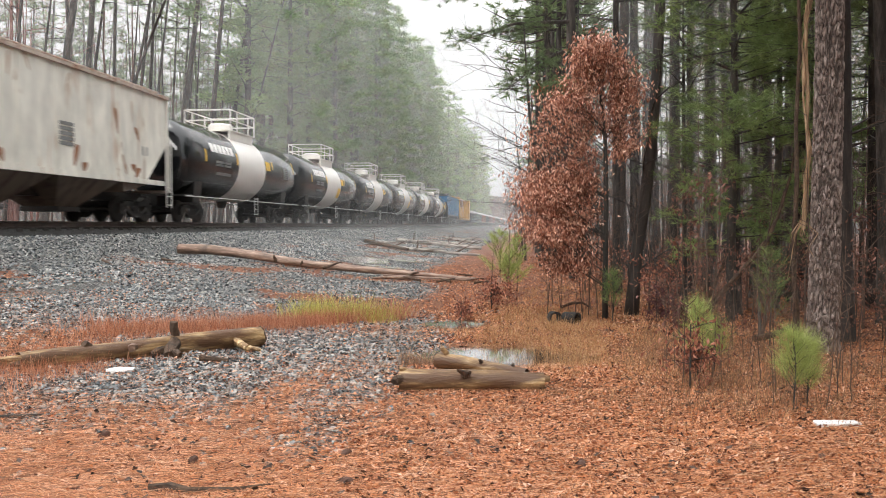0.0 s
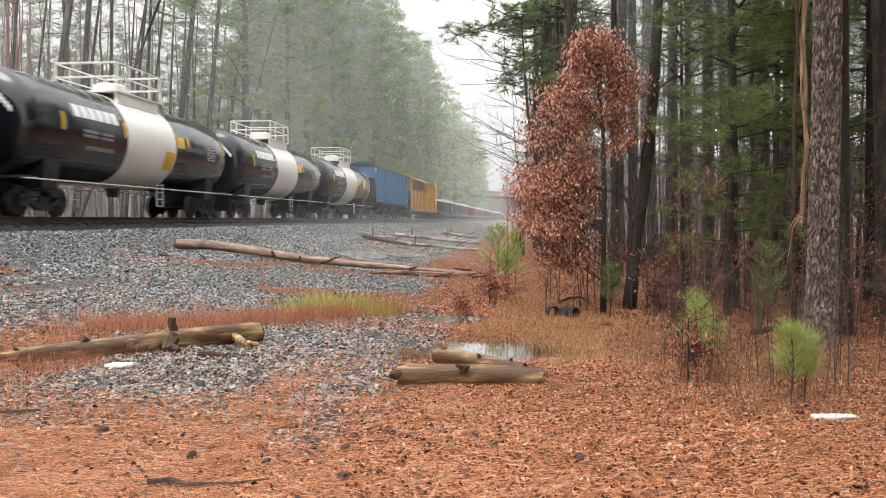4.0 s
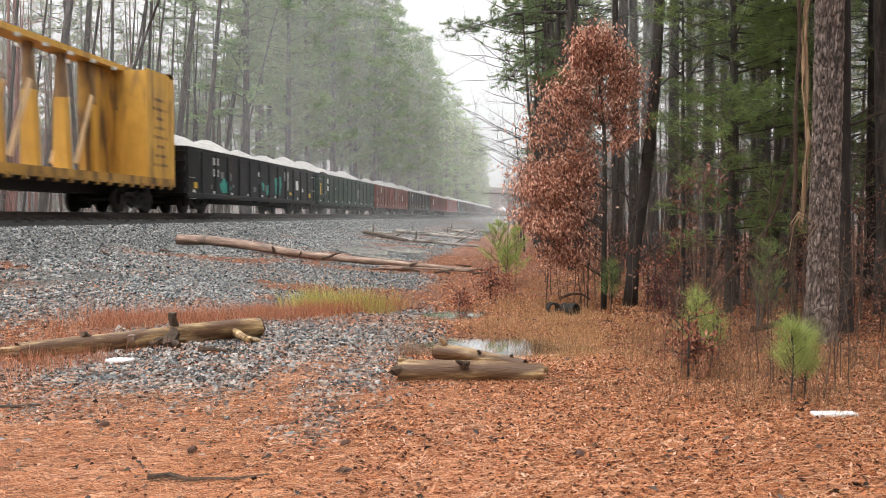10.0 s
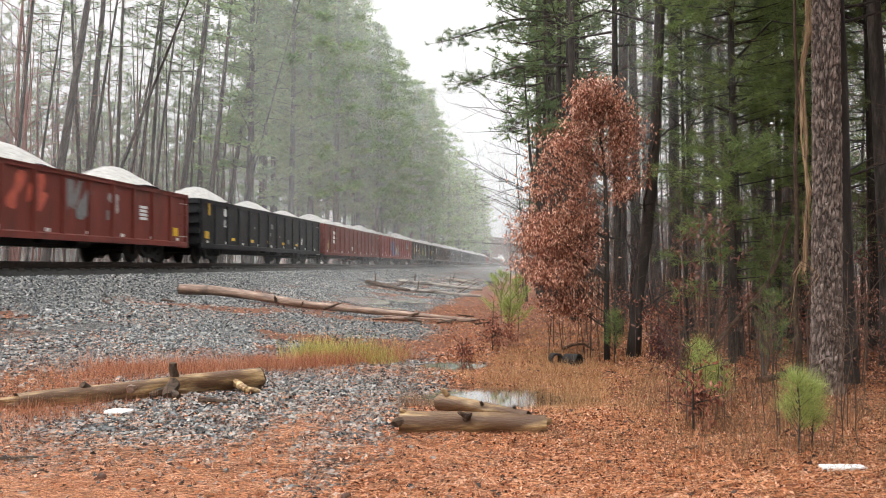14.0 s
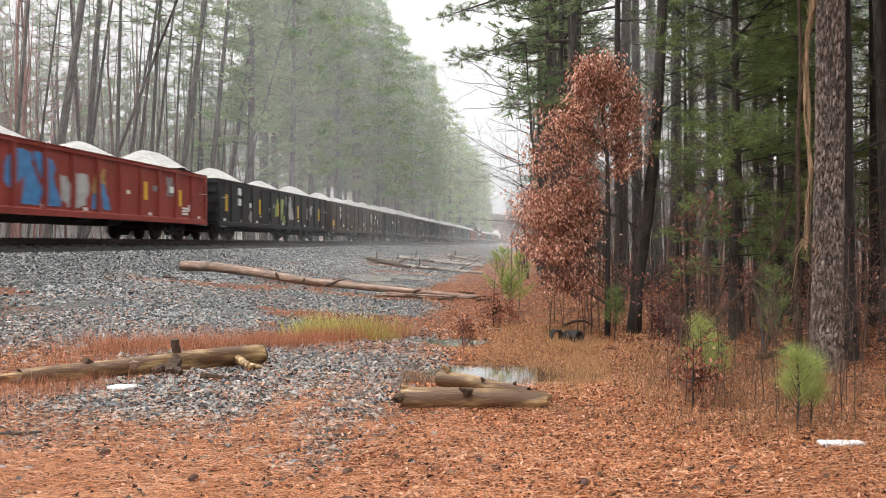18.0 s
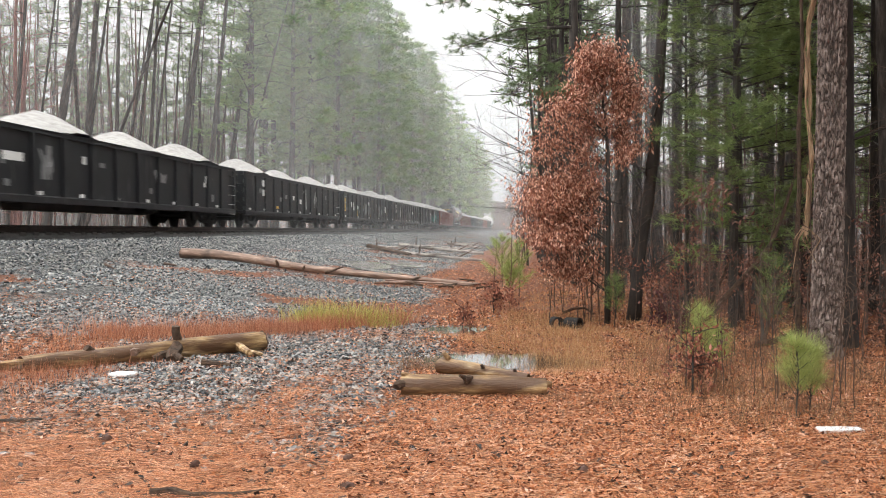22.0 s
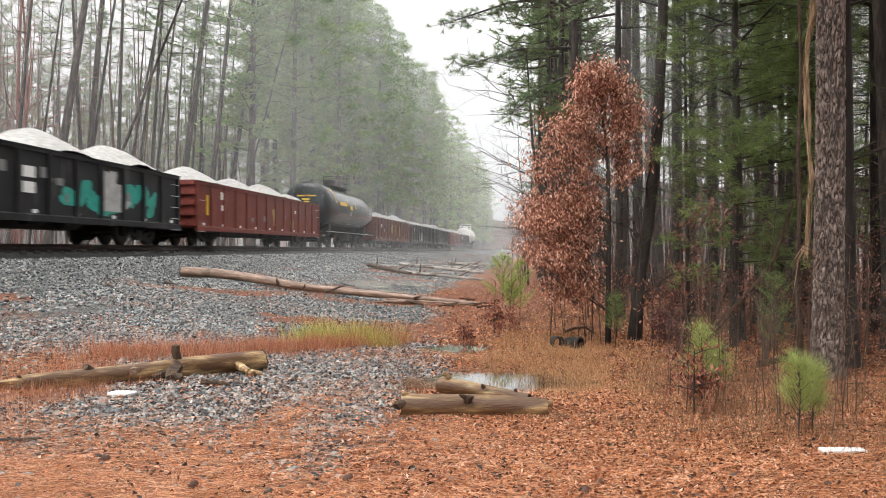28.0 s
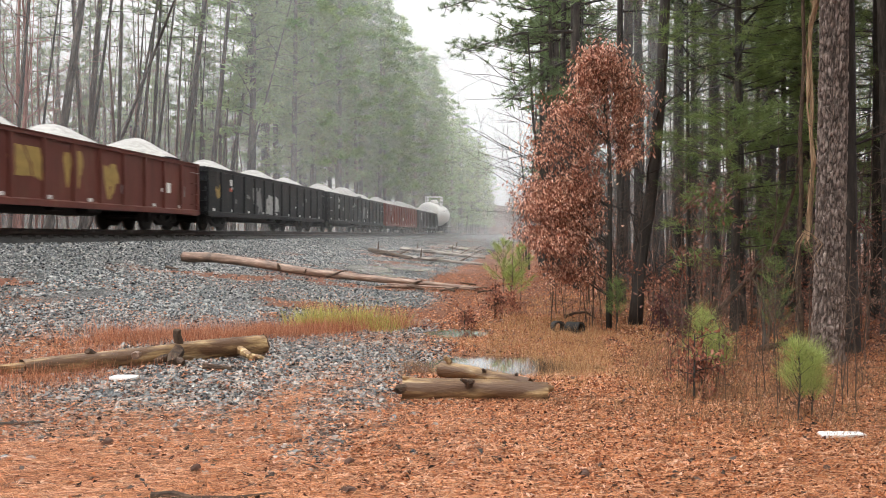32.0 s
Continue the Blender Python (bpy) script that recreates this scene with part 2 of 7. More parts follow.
RUST_LEAF = material("rusty_dead_leaves", [(0.25, (0.1, 0.03, 0.02)), (0.5, (0.27, 0.09, 0.055)), (0.75, (0.42, 0.18, 0.11)), (0.95, (0.66, 0.4, 0.28))], 6.0, rough=0.45, bump=0, island_tone=0.3, through_light=0.3, piecewise=0.6)
LITTER = material("fallen_leaves", [(0.14, (0.03, 0.011, 0.007)), (0.36, (0.23, 0.075, 0.034)), (0.6, (0.5, 0.19, 0.085)), (0.8, (0.68, 0.34, 0.19)), (0.93, (0.92, 0.66, 0.52))], 3.5, rough=0.5, bump=0, specular=0.15, piecewise=0.8, through_light=0.15)
STRAW = material("fallen_pine_needles", [(0.14, (0.035, 0.012, 0.008)), (0.36, (0.3, 0.1, 0.045)), (0.62, (0.7, 0.29, 0.13)), (0.8, (0.82, 0.46, 0.28)), (0.93, (0.95, 0.7, 0.54))], 2.2, rough=0.5, bump=0, specular=0.15, piecewise=0.75)
STONE = material("railway_stone", [(0.17, (0.014, 0.018, 0.021)), (0.4, (0.085, 0.095, 0.1)), (0.62, (0.215, 0.222, 0.222)), (0.82, (0.34, 0.325, 0.3)), (0.96, (0.56, 0.54, 0.51))], 9, rough=0.26, bump=0.4, specular=0.5, piecewise=0.8)
GRASS_RED = material("red_brown_dead_grass", [(0.1, (0.12, 0.042, 0.024)), (0.45, (0.44, 0.155, 0.078)), (0.9, (0.72, 0.4, 0.25))], 2, rough=0.7, bump=0, piecewise=0.7, through_light=0.25)
GRASS_TAN = material("tan_dead_grass", [(0.1, (0.14, 0.065, 0.03)), (0.45, (0.42, 0.21, 0.085)), (0.9, (0.74, 0.5, 0.28))], 2, rough=0.7, bump=0, piecewise=0.7, through_light=0.25)
GRASS_GREEN = material("yellow_green_grass", [(0.1, (0.12, 0.13, 0.03)), (0.45, (0.4, 0.38, 0.07)), (0.9, (0.74, 0.68, 0.26))], 2, rough=0.6, bump=0, piecewise=0.7, through_light=0.3)
SHRUB = material("brown_shrub_bark", [(0.3, (0.045, 0.028, 0.02)), (0.7, (0.14, 0.09, 0.065))], 9, rough=0.85, bump=0.2, random_tone=0.3)
STEM = material("dry_weed_stem", two((0.2, 0.11, 0.06), 0.3), 3, rough=0.8, bump=0, island_tone=0.3)
CHIP = material("wet_bark_chips", [(0.3, (0.02, 0.013, 0.01)), (0.7, (0.09, 0.055, 0.042))], 8, rough=0.5, bump=0, specular=0.3, piecewise=0.6)
CONE = material("pine_cone", two((0.1, 0.05, 0.035), 0.3), 20, rough=0.8)
WATER = material("puddle_water", two((0.03, 0.024, 0.018), 0.2), 3, rough=0.06, bump=0.06, fine=4, specular=0.8)
WATER.node_tree.nodes["Principled BSDF"].inputs["Coat Weight"].default_value = 1.0
# pale base colour stands in for part of the sky's reflection
TAN_WATER = material("shallow_water_pale_sheen", two((0.3, 0.275, 0.25), 0.2), 3, rough=0.1, bump=0.03, fine=5, specular=0.8)


# ---- building blocks ----
class Form:
    """Gathers corners and faces of one mesh."""

    def __init__(self):
        self.v, self.f = [], []

    def box(self, x0, x1, y0, y1, z0, z1, m=None):
        k = len(self.v)
        pts = [(x, y, z) for z in (z0, z1) for x, y in ((x0, y0), (x1, y0), (x1, y1), (x0, y1))]
        self.v += [tuple(m @ Vector(p)) for p in pts] if m else pts
        self.f += [tuple(k + i for i in q) for q in ((3, 2, 1, 0), (4, 5, 6, 7), (0, 1, 5, 4), (1, 2, 6, 5), (2, 3, 7, 6), (3, 0, 4, 7))]
        return self

    def prism(self, profile, y0, y1):
        """A closed outline of (x, z), counter-clockwise seen from -y, drawn out along y."""
        k, n = len(self.v), len(profile)
        self.v += [(x, y, z) for y in (y0, y1) for x, z in profile]
        self.f += [tuple(k + i for i in range(n)), tuple(k + n + i for i in reversed(range(n)))]
        self.f += [(k + (i + 1) % n, k + i, k + n + i, k + n + (i + 1) % n) for i in range(n)]
        return self

    def tube(self, pts, radii, n=8, cap=True, rough=0.0, rng=None):
        """A round bar through pts with a radius at each."""
        pts = [Vector(p) for p in pts]
        k, up = len(self.v), None
        for i, (p, r) in enumerate(zip(pts, radii)):
            d = (pts[min(i + 1, len(pts) - 1)] - pts[max(i - 1, 0)]).normalized()
            if up is None:
                up = d.orthogonal().normalized()
            up = (up - d * up.dot(d)).normalized()
            side = d.cross(up)
            for j in range(n):
                a = 2 * math.pi * j / n
                rr = r * (1 + (rng.uniform(-rough, rough) if rough else 0))
                self.v.append(tuple(p + (up * math.cos(a) + side * math.sin(a)) * rr))
        for i in range(len(pts) - 1):
            for j in range(n):
                a, b = k + i * n + j, k + i * n + (j + 1) % n
                self.f.append((a, b, b + n, a + n))
        if cap:
            self.f += [tuple(k + j for j in reversed(range(n))), tuple(k + (len(pts) - 1) * n + j for j in range(n))]
        return self

    def bar(self, a, b, r, n=6):
        return self.tube([a, b], [r, r], n)

    def blade(self, p, tip, width, side):
        """One flat narrow leaf from p to tip."""
        k = len(self.v)
        s = side * (width / 2)
        self.v += [tuple(p - s), tuple(p + s), tuple(tip)]
        self.f.append((k, k + 1, k + 2))

    def leaf(self, p, d, side, length, width, curl):
        """A leaf of two faces, folded along its midrib."""
        k = len(self.v)
        nrm = d.cross(side).normalized()
        mid = p + d * (length * 0.5)
        self.v += [tuple(p), tuple(mid + side * (width / 2) + nrm * curl), tuple(p + d * length), tuple(mid - side * (width / 2) + nrm * curl)]
        self.f += [(k, k + 1, k + 2), (k + 2, k + 3, k)]

    def mesh(self, name, smooth=False):
        me = bpy.data.meshes.new(name)
        me.from_pydata(self.v, [], self.f)
        if smooth:
            me.shade_smooth()
        me.update()
        return me


def part(name, form, mat, parent=None, label="", smooth=False, place=None):
    """Links a form or a mesh as one object under a thing or a part; alike pieces may share the mesh."""
    me = form.mesh(name, smooth) if isinstance(form, Form) else form
    if not me.materials:
        me.materials.append(mat)
    ob = new(name, me)
    if me.materials[0] != mat:
        ob.material_slots[0].link = "OBJECT"
        ob.material_slots[0].material = mat
    if parent:
        ob.parent = parent
    if place is not None:
        ob.matrix_basis = place
    return tagged(ob, label)


def smoothstep(a, b, x):
    t = min(1.0, max(0.0, (x - a) / (b - a)))
    return t * t * (3 - 2 * t)


TRACK_X, RAIL_Z = -14.3, 1.63


def ground_z(x, y):
    """Height of the ground: litter flat, gravel slope, ballast bed, and down into the far wood."""
    z = 0.60 * smoothstep(-2.6, -10.4, x) + 0.62 * smoothstep(-9.6, -12.3, x)
    z -= 0.85 * smoothstep(-16.4, -19.5, x)
    z += 0.25 * smoothstep(3.0, 14.0, x)
    if -11.5 < x:
        z += 0.05 * (noise.noise((x * 0.35, y * 0.35, 3.1))) + 0.018 * noise.noise((x * 1.7, y * 1.7, 9.0))
    z -= 0.09 * math.exp(-(((x + 0.4) / 1.3) ** 2 + ((y - 9.35) / 0.9) ** 2))
    z -= 0.06 * math.exp(-(((x + 1.2) / 0.5) ** 2 + ((y - 12.0) / 0.45) ** 2))
    return z


def on_ground(x, y, dz=0.0):
    return Vector((x, y, ground_z(x, y) + dz))

# ---- ground, track, mist ----
def gravel_amount(x, y):
    """1 where bare railway stone lies, 0 in leaf litter."""
    edge = -1.35 + 0.35 * noise.noise((x * 0.5, y * 0.5, 5.0)) + 0.3 * noise.noise((x * 1.6, y * 1.6, 2.0))
    edge += -0.5 * smoothstep(8.0, 5.5, y) - 0.9 * smoothstep(11.5, 15.0, y) - 1.2 * smoothstep(18.0, 24.0, y)
    g = smoothstep(edge + 0.5, edge - 0.5, x)
    g *= smoothstep(4.9, 6.5, y + 0.8 * noise.noise((x * 0.9, y * 0.9, 1.0)) + 0.28 * min(0, x + 3.4))
    patch = 0.5 + noise.noise((x * 2.4, y * 2.4, 9.0)) + 0.4 * noise.noise((x * 5.5, y * 5.5, 3.0))
    tongue = math.exp(-((x + 1.65) / 0.62) ** 2) * smoothstep(4.4, 5.4, y) * smoothstep(8.5, 7.0, y)
    g = max(g, 0.8 * tongue * smoothstep(0.1, 0.75, patch))
    bare = smoothstep(-0.12, 0.32, noise.noise((x * 0.22 + 7, y * 0.5, 4.0)) + 0.4 * noise.noise((x * 1.2, y * 1.2, 8.0)))
    strip = math.exp(-((x + 5.5) / 0.8) ** 2) * smoothstep(10.5, 8.5, y)
    needle_path = math.exp(-((x + 2.3 - 0.12 * (y - 6)) / 0.35) ** 2) * smoothstep(9.5, 7.0, y)
    return g * (1 - 0.8 * bare * smoothstep(-11.5, -9.5, x) * smoothstep(9.6, 12.0, y)) * (1 - 0.85 * strip) * (1 - 0.75 * needle_path)


def ground_material():
    m = bpy.data.materials.new("litter_and_gravel_ground")
    m.use_nodes = True
    n, l = m.node_tree.nodes, m.node_tree.links
    b = n["Principled BSDF"]
    tc = n.new("ShaderNodeTexCoord")

    def noise_of(scale, detail, stretch=(1, 1, 1)):
        mp, t = n.new("ShaderNodeMapping"), n.new("ShaderNodeTexNoise")
        mp.inputs["Scale"].default_value = stretch
        t.inputs["Scale"].default_value, t.inputs["Detail"].default_value, t.inputs["Roughness"].default_value = scale, detail, 0.7
        l.new(tc.outputs["Object"], mp.inputs["Vector"])
        l.new(mp.outputs[0], t.inputs["Vector"])
        return t.outputs["Fac"]

    # litter base kept dark to give the shade in gaps between leaves
    litter = ramp(n, [(0.25, (0.022, 0.009, 0.006)), (0.42, (0.085, 0.031, 0.016)), (0.6, (0.25, 0.095, 0.045)), (0.8, (0.5, 0.25, 0.14))])
    l.new(noise_of(26, 12), litter.inputs[0])
    stone = n.new("ShaderNodeTexVoronoi")
    stone.inputs["Scale"].default_value = 42
    l.new(tc.outputs["Object"], stone.inputs["Vector"])
    sep = n.new("ShaderNodeSeparateColor")
    l.new(stone.outputs["Color"], sep.inputs[0])
    # stone base darkened for the shade between the loose stones
    grey = ramp(n, [(0.0, (0.012, 0.012, 0.013)), (0.4, (0.05, 0.05, 0.05)), (0.75, (0.15, 0.147, 0.14)), (1.0, (0.36, 0.35, 0.33))])
    l.new(sep.outputs[0], grey.inputs[0])
    attr = n.new("ShaderNodeAttribute")
    attr.attribute_name = "gravel"
    edge = n.new("ShaderNodeMath")
    edge.operation = "MULTIPLY_ADD"
    l.new(noise_of(5, 6), edge.inputs[0])
    edge.inputs[1].default_value = 1.4
    l.new(attr.outputs["Fac"], edge.inputs[2])
    cut = n.new("ShaderNodeMapRange")
    cut.inputs["From Min"].default_value, cut.inputs["From Max"].default_value = 1.05, 1.3
    l.new(edge.outputs[0], cut.inputs["Value"])
    mx = n.new("ShaderNodeMixRGB")
    l.new(cut.outputs[0], mx.inputs[0])
    l.new(litter.outputs[0], mx.inputs[1])
    l.new(grey.outputs[0], mx.inputs[2])
    l.new(mx.outputs[0], b.inputs["Base Color"])
    b.inputs["Roughness"].default_value = 0.6
    b.inputs["Specular IOR Level"].default_value = 0.15
    bp, mb = n.new("ShaderNodeBump"), n.new("ShaderNodeMixRGB")
    l.new(cut.outputs[0], mb.inputs[0])
    l.new(noise_of(22, 8, (1, 1, 1)), mb.inputs[1])
    inv = n.new("ShaderNodeMath")
    inv.operation = "SUBTRACT"
    inv.inputs[0].default_value = 1.0
    l.new(stone.outputs["Distance"], inv.inputs[1])
    l.new(inv.outputs[0], mb.inputs[2])
    l.new(mb.outputs[0], bp.inputs["Height"])
    bp.inputs["Strength"].default_value, bp.inputs["Distance"].default_value = 0.8, 0.05
    l.new(bp.outputs[0], b.inputs["Normal"])
    return m


def axis_steps(edges):
    out = []
    for a, b, step in edges:
        k = max(1, round((b - a) / step))
        out += [a + (b - a) * i / k for i in range(k)]
    return out + [edges[-1][1]]


def build_ground():
    xs = axis_steps([(-2500, -400, 700), (-400, -60, 85), (-60, -20, 5), (-20, -12.5, 0.5), (-12.5, 6, 0.16), (6, 30, 2), (30, 400, 74), (400, 2500, 700)])
    ys = axis_steps([(-2500, -500, 500), (-500, -20, 60), (-20, 3, 2), (3, 16, 0.16), (16, 40, 0.4), (40, 120, 3), (120, 500, 40), (500, 2500, 500)])
    form, amount = Form(), []
    for y in ys:
        for x in xs:
            form.v.append((x, y, ground_z(x, y)))
            amount.append(gravel_amount(x, y) if x > -17 else (1.0 if x > -18.3 else 0.0))
    w = len(xs)
    form.f = [(j * w + i, j * w + i + 1, (j + 1) * w + i + 1, (j + 1) * w + i) for j in range(len(ys) - 1) for i in range(w - 1)]
    me = form.mesh("ground", True)
    layer = me.attributes.new("gravel", "FLOAT", "POINT")
    layer.data.foreach_set("value", amount)
    tagged(part("ground", me, ground_material()), "leaf litter and wet grey railway gravel on bare ground", "ground", kind="structure")


def build_track():
    track = tagged(new("railway_track"), "single railway track of rusty rails on dark wooden ties", "railway track", kind="structure")
    track.location = (TRACK_X, 0, RAIL_Z)
    # rail outline: foot, web, head; top at zero
    half = [(0.075, -0.18), (0.075, -0.168), (0.012, -0.15), (0.010, -0.05), (0.036, -0.036), (0.037, 0.0)]
    outline = half + [(-x, z) for x, z in reversed(half)]
    rail = Form().prism(outline, -700, 900).mesh("rail")
    for x in (-0.755, 0.755):
        part("rail", rail, RAIL, track, place=Matrix.Translation((x, 0, 0)))
    tie = Form().box(-1.3, 1.3, -0.115, 0.115, -0.36, -0.18).mesh("tie")
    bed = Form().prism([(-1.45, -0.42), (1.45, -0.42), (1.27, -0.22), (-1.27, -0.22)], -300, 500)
    part("track_bed", bed, TRACK_BED, track, "dark ballast between the ties")
    far, rng = Form(), random.Random(3)
    for i in range(-520, 900):
        y = i * 0.56
        if 16 < y < 160:
            part("tie", tie, TIE, track, place=Matrix.Translation((rng.uniform(-0.03, 0.03), y, -rng.uniform(0, 0.012))))
        else:
            far.box(-1.3, 1.3, y - 0.115, y + 0.115, -0.36, -0.18)
    tagged(part("far_ties", far, TIE, track), kind="stuff")


def build_mist():
    m = bpy.data.materials.new("rain_mist")
    m.use_nodes = True
    n, l = m.node_tree.nodes, m.node_tree.links
    n.remove(n["Principled BSDF"])
    clear, lit, back = n.new("ShaderNodeBsdfTransparent"), n.new("ShaderNodeBsdfDiffuse"), n.new("ShaderNodeBsdfTranslucent")
    for s in (lit, back):
        s.inputs["Color"].default_value = (0.93, 0.95, 0.96, 1)
    half, mix = n.new("ShaderNodeMixShader"), n.new("ShaderNodeMixShader")
    l.new(lit.outputs[0], half.inputs[1])
    l.new(back.outputs[0], half.inputs[2])
    tc, t, r = n.new("ShaderNodeTexCoord"), n.new("ShaderNodeTexNoise"), n.new("ShaderNodeMapRange")
    t.inputs["Scale"].default_value, t.inputs["Detail"].default_value = 0.05, 3
    l.new(tc.outputs["Object"], t.inputs["Vector"])
    l.new(t.outputs["Fac"], r.inputs["Value"])
    r.inputs["From Min"].default_value, r.inputs["From Max"].default_value = 0.3, 0.7
    r.inputs["To Min"].default_value, r.inputs["To Max"].default_value = 0.13, 0.21
    thin, times = n.new("ShaderNodeAttribute"), n.new("ShaderNodeMath")
    thin.attribute_name, times.operation = "veil", "MULTIPLY"
    l.new(r.outputs[0], times.inputs[0])
    l.new(thin.outputs["Fac"], times.inputs[1])
    l.new(times.outputs[0], mix.inputs[0])
    l.new(clear.outputs[0], mix.inputs[1])
    l.new(half.outputs[0], mix.inputs[2])
    l.new(mix.outputs[0], n["Material Output"].inputs["Surface"])
    def veil(points, top, dense, foot=1.0):
        """An upright sheet over a line of points; it thins out to its ends and top, and to its foot under trees."""
        f, d = Form(), []
        for (x, y), k in zip(points, dense):
            for z, kz in ((-1.0, foot), (2.6, foot), (7.0, 1.0), (top, 0.0)) if foot < 1 else ((-1.0, 1.0), (top * 0.4, 1.0), (top * 0.65, 0.85), (top, 0.0)):
                f.v.append((x, y, z))
                d.append(k * kz)
        f.f = [(4 * i + j, 4 * i + 4 + j, 4 * i + 5 + j, 4 * i + 1 + j) for i in range(len(points) - 1) for j in range(3)]
        me = f.mesh("mist_bank", True)
        me.attributes.new("veil", "FLOAT", "POINT").data.foreach_set("value", d)
        tagged(part("mist_bank", me, m), "thin veil of pale rain mist between the trees", "mist", group="mist banks", kind="stuff")
    veil([(-11.6, 26), (-11.6, 36), (-11.6, 48), (-11.6, 62), (-11.6, 80), (-11.6, 110), (-11.6, 140)], 70, (0, 0.25, 0.6, 0.9, 1.1, 1.0, 0))
    for y, a, b in ((70, -9, -4), (122, -80, -50), (172, -150, -100), (240, -190, -130)):
        w = 0.55 * y
        veil([(a, y), (b, y), (w * 0.2, y), (w * 0.6, y), (w + 40, y)], 30 + 0.8 * y, (0, 0.6, 0.9, 0.9, 0) if y < 100 else (0, 1, 1, 1, 0))
    veil([(-16.5, 8), (-16.5, 30), (-16.6, 55), (-17.0, 100), (-17.5, 160)], 60, (0.3, 0.6, 1.05, 1.2, 0))
    veil([(-17.4, 44), (-17.5, 62), (-17.8, 100), (-18.2, 170)], 60, (0, 0.8, 1.1, 0.6))
    # low mist veils added to lighten the far gravel in place of wet sheen
    for y in (30, 44):
        veil([(-12.5, y), (-9, y), (-3, y), (0.4, y)], 1.9 + 0.004 * y, (0.2, 0.45, 0.45, 0))
    for x in (-27, -42):
        veil([(x, 0), (x, 18), (x, 50), (x, 85)], 60, (0.5, 1.2, 1.1, 0))
    for y, k in ((16.5, 0.9), (20, 1.0)):
        veil([(1.6, y), (3.2, y + 0.3), (14, y + 2), (30, y + 4)], 26, (0, k, k, 0), 0.1)
    for y in (25, 40):
        veil([(1.0, y), (4, y + 0.5), (20, y + 3), (50, y + 6)], 30, (0, 1.2, 1.2, 0), 0.35)

# ---- the freight train: every car is keyed along the track ----
MOVERS = []
SHARED = {}


def shared(key, make):
    """One mesh for all alike pieces."""
    if key not in SHARED:
        SHARED[key] = make()
    return SHARED[key]


def make_wheelset():
    f = Form().tube([(-1.0, 0, 0), (1.0, 0, 0)], [0.08, 0.08], 8)
    for s in (-1, 1):
        f.tube([(s * 0.70, 0, 0), (s * 0.72, 0, 0), (s * 0.735, 0, 0), (s * 0.74, 0, 0), (s * 0.84, 0, 0), (s * 0.845, 0, 0)], [0.36, 0.45, 0.45, 0.42, 0.415, 0.37], 20)
        f.tube([(s * 0.82, 0, 0), (s * 0.90, 0, 0)], [0.17, 0.14], 10)
    return f.mesh("wheelset", True)


def make_truck():
    f = Form()
    for s in (-1, 1):
        x0, x1 = s * 0.93 - 0.07, s * 0.93 + 0.07
        for a in (-1, 1):
            f.box(x0, x1, a * 0.88 - 0.17, a * 0.88 + 0.17, 0.28, 0.60)
            m = Matrix.Translation((0, a * 0.55, 0.40)) @ Matrix.Rotation(a * 0.5, 4, "X")
            f.box(x0, x1, -0.34, 0.34, -0.07, 0.07, m)
        f.box(x0, x1, -0.85, 0.85, 0.54, 0.68).box(x0, x1, -0.34, 0.34, 0.16, 0.28)
        for y in (-0.16, 0.0, 0.16):
            f.tube([(s * 0.95, y, 0.27), (s * 0.95, y, 0.55)], [0.07, 0.07], 8)
    f.box(-1.0, 1.0, -0.2, 0.2, 0.52, 0.72)
    return f.mesh("truck")


def add_running_gear(car, length, inset):
    for s in (-1, 1):
        t = part("truck", shared("truck", make_truck), STEEL, car, place=Matrix.Translation((0, s * (length / 2 - inset), 0)))
        for y in (-0.88, 0.88):
            part("wheelset", shared("wheelset", make_wheelset), WHEEL, t, place=Matrix.Translation((0, y, 0.42)))
        c = shared("coupler", lambda: Form().box(-0.09, 0.09, -0.1, 0.62, 0.72, 0.92).box(-0.2, 0.14, 0.5, 0.74, 0.68, 0.98).bar((0.12, 0.3, 0.7), (0.16, 0.55, 0.35), 0.03).mesh("coupler"))
        part("coupler", c, STEEL, car, place=Matrix.Translation((0, s * (length / 2 - 0.68), 0)) @ Matrix.Rotation(0 if s > 0 else math.pi, 4, "Z"))


def stencil(car, mat, y, z, w, h, x=1.447, rows=1, name="stencil"):
    """Painted bars on the side that faces the clearing, a few millimetres proud."""
    step = h / rows
    for i in range(rows):
        part(name, Form().box(x, x + 0.006, y - w / 2, y + w / 2, z + i * step, z + i * step + step * (0.72 if rows > 1 else 1)), mat, car)


def spray(car, mat, y, z, w, h, seed, x=1.446, count=5, name="graffiti"):
    """Loose rounded strokes of spray paint."""
    rng = random.Random(seed)
    for i in range(count):
        f = Form()
        cy, cz = y + rng.uniform(-0.5, 0.5) * w, z + rng.uniform(0.2, 0.8) * h
        ry, rz, lean = rng.uniform(0.1, 0.24) * w, rng.uniform(0.25, 0.5) * h, rng.uniform(-0.5, 0.5)
        n, dx = 14, x + 0.0012 * i
        for j in range(n):
            a = 2 * math.pi * j / n
            r = 1 + 0.3 * math.sin(3 * a + i) * rng.uniform(0.3, 1)
            yy, zz = math.cos(a) * ry * r, math.sin(a) * rz * r
            f.v.append((dx, cy + yy + lean * zz, min(z + h, max(z, cz + zz))))
        f.f.append(tuple(range(n)))
        part(name, f, mat, car)


def start_car(name, label, group, u0, u1):
    car = tagged(new(name), label, name.replace("_", " "), group=group)
    MOVERS.append((car, (u0 + u1) / 2))
    return car, u1 - u0


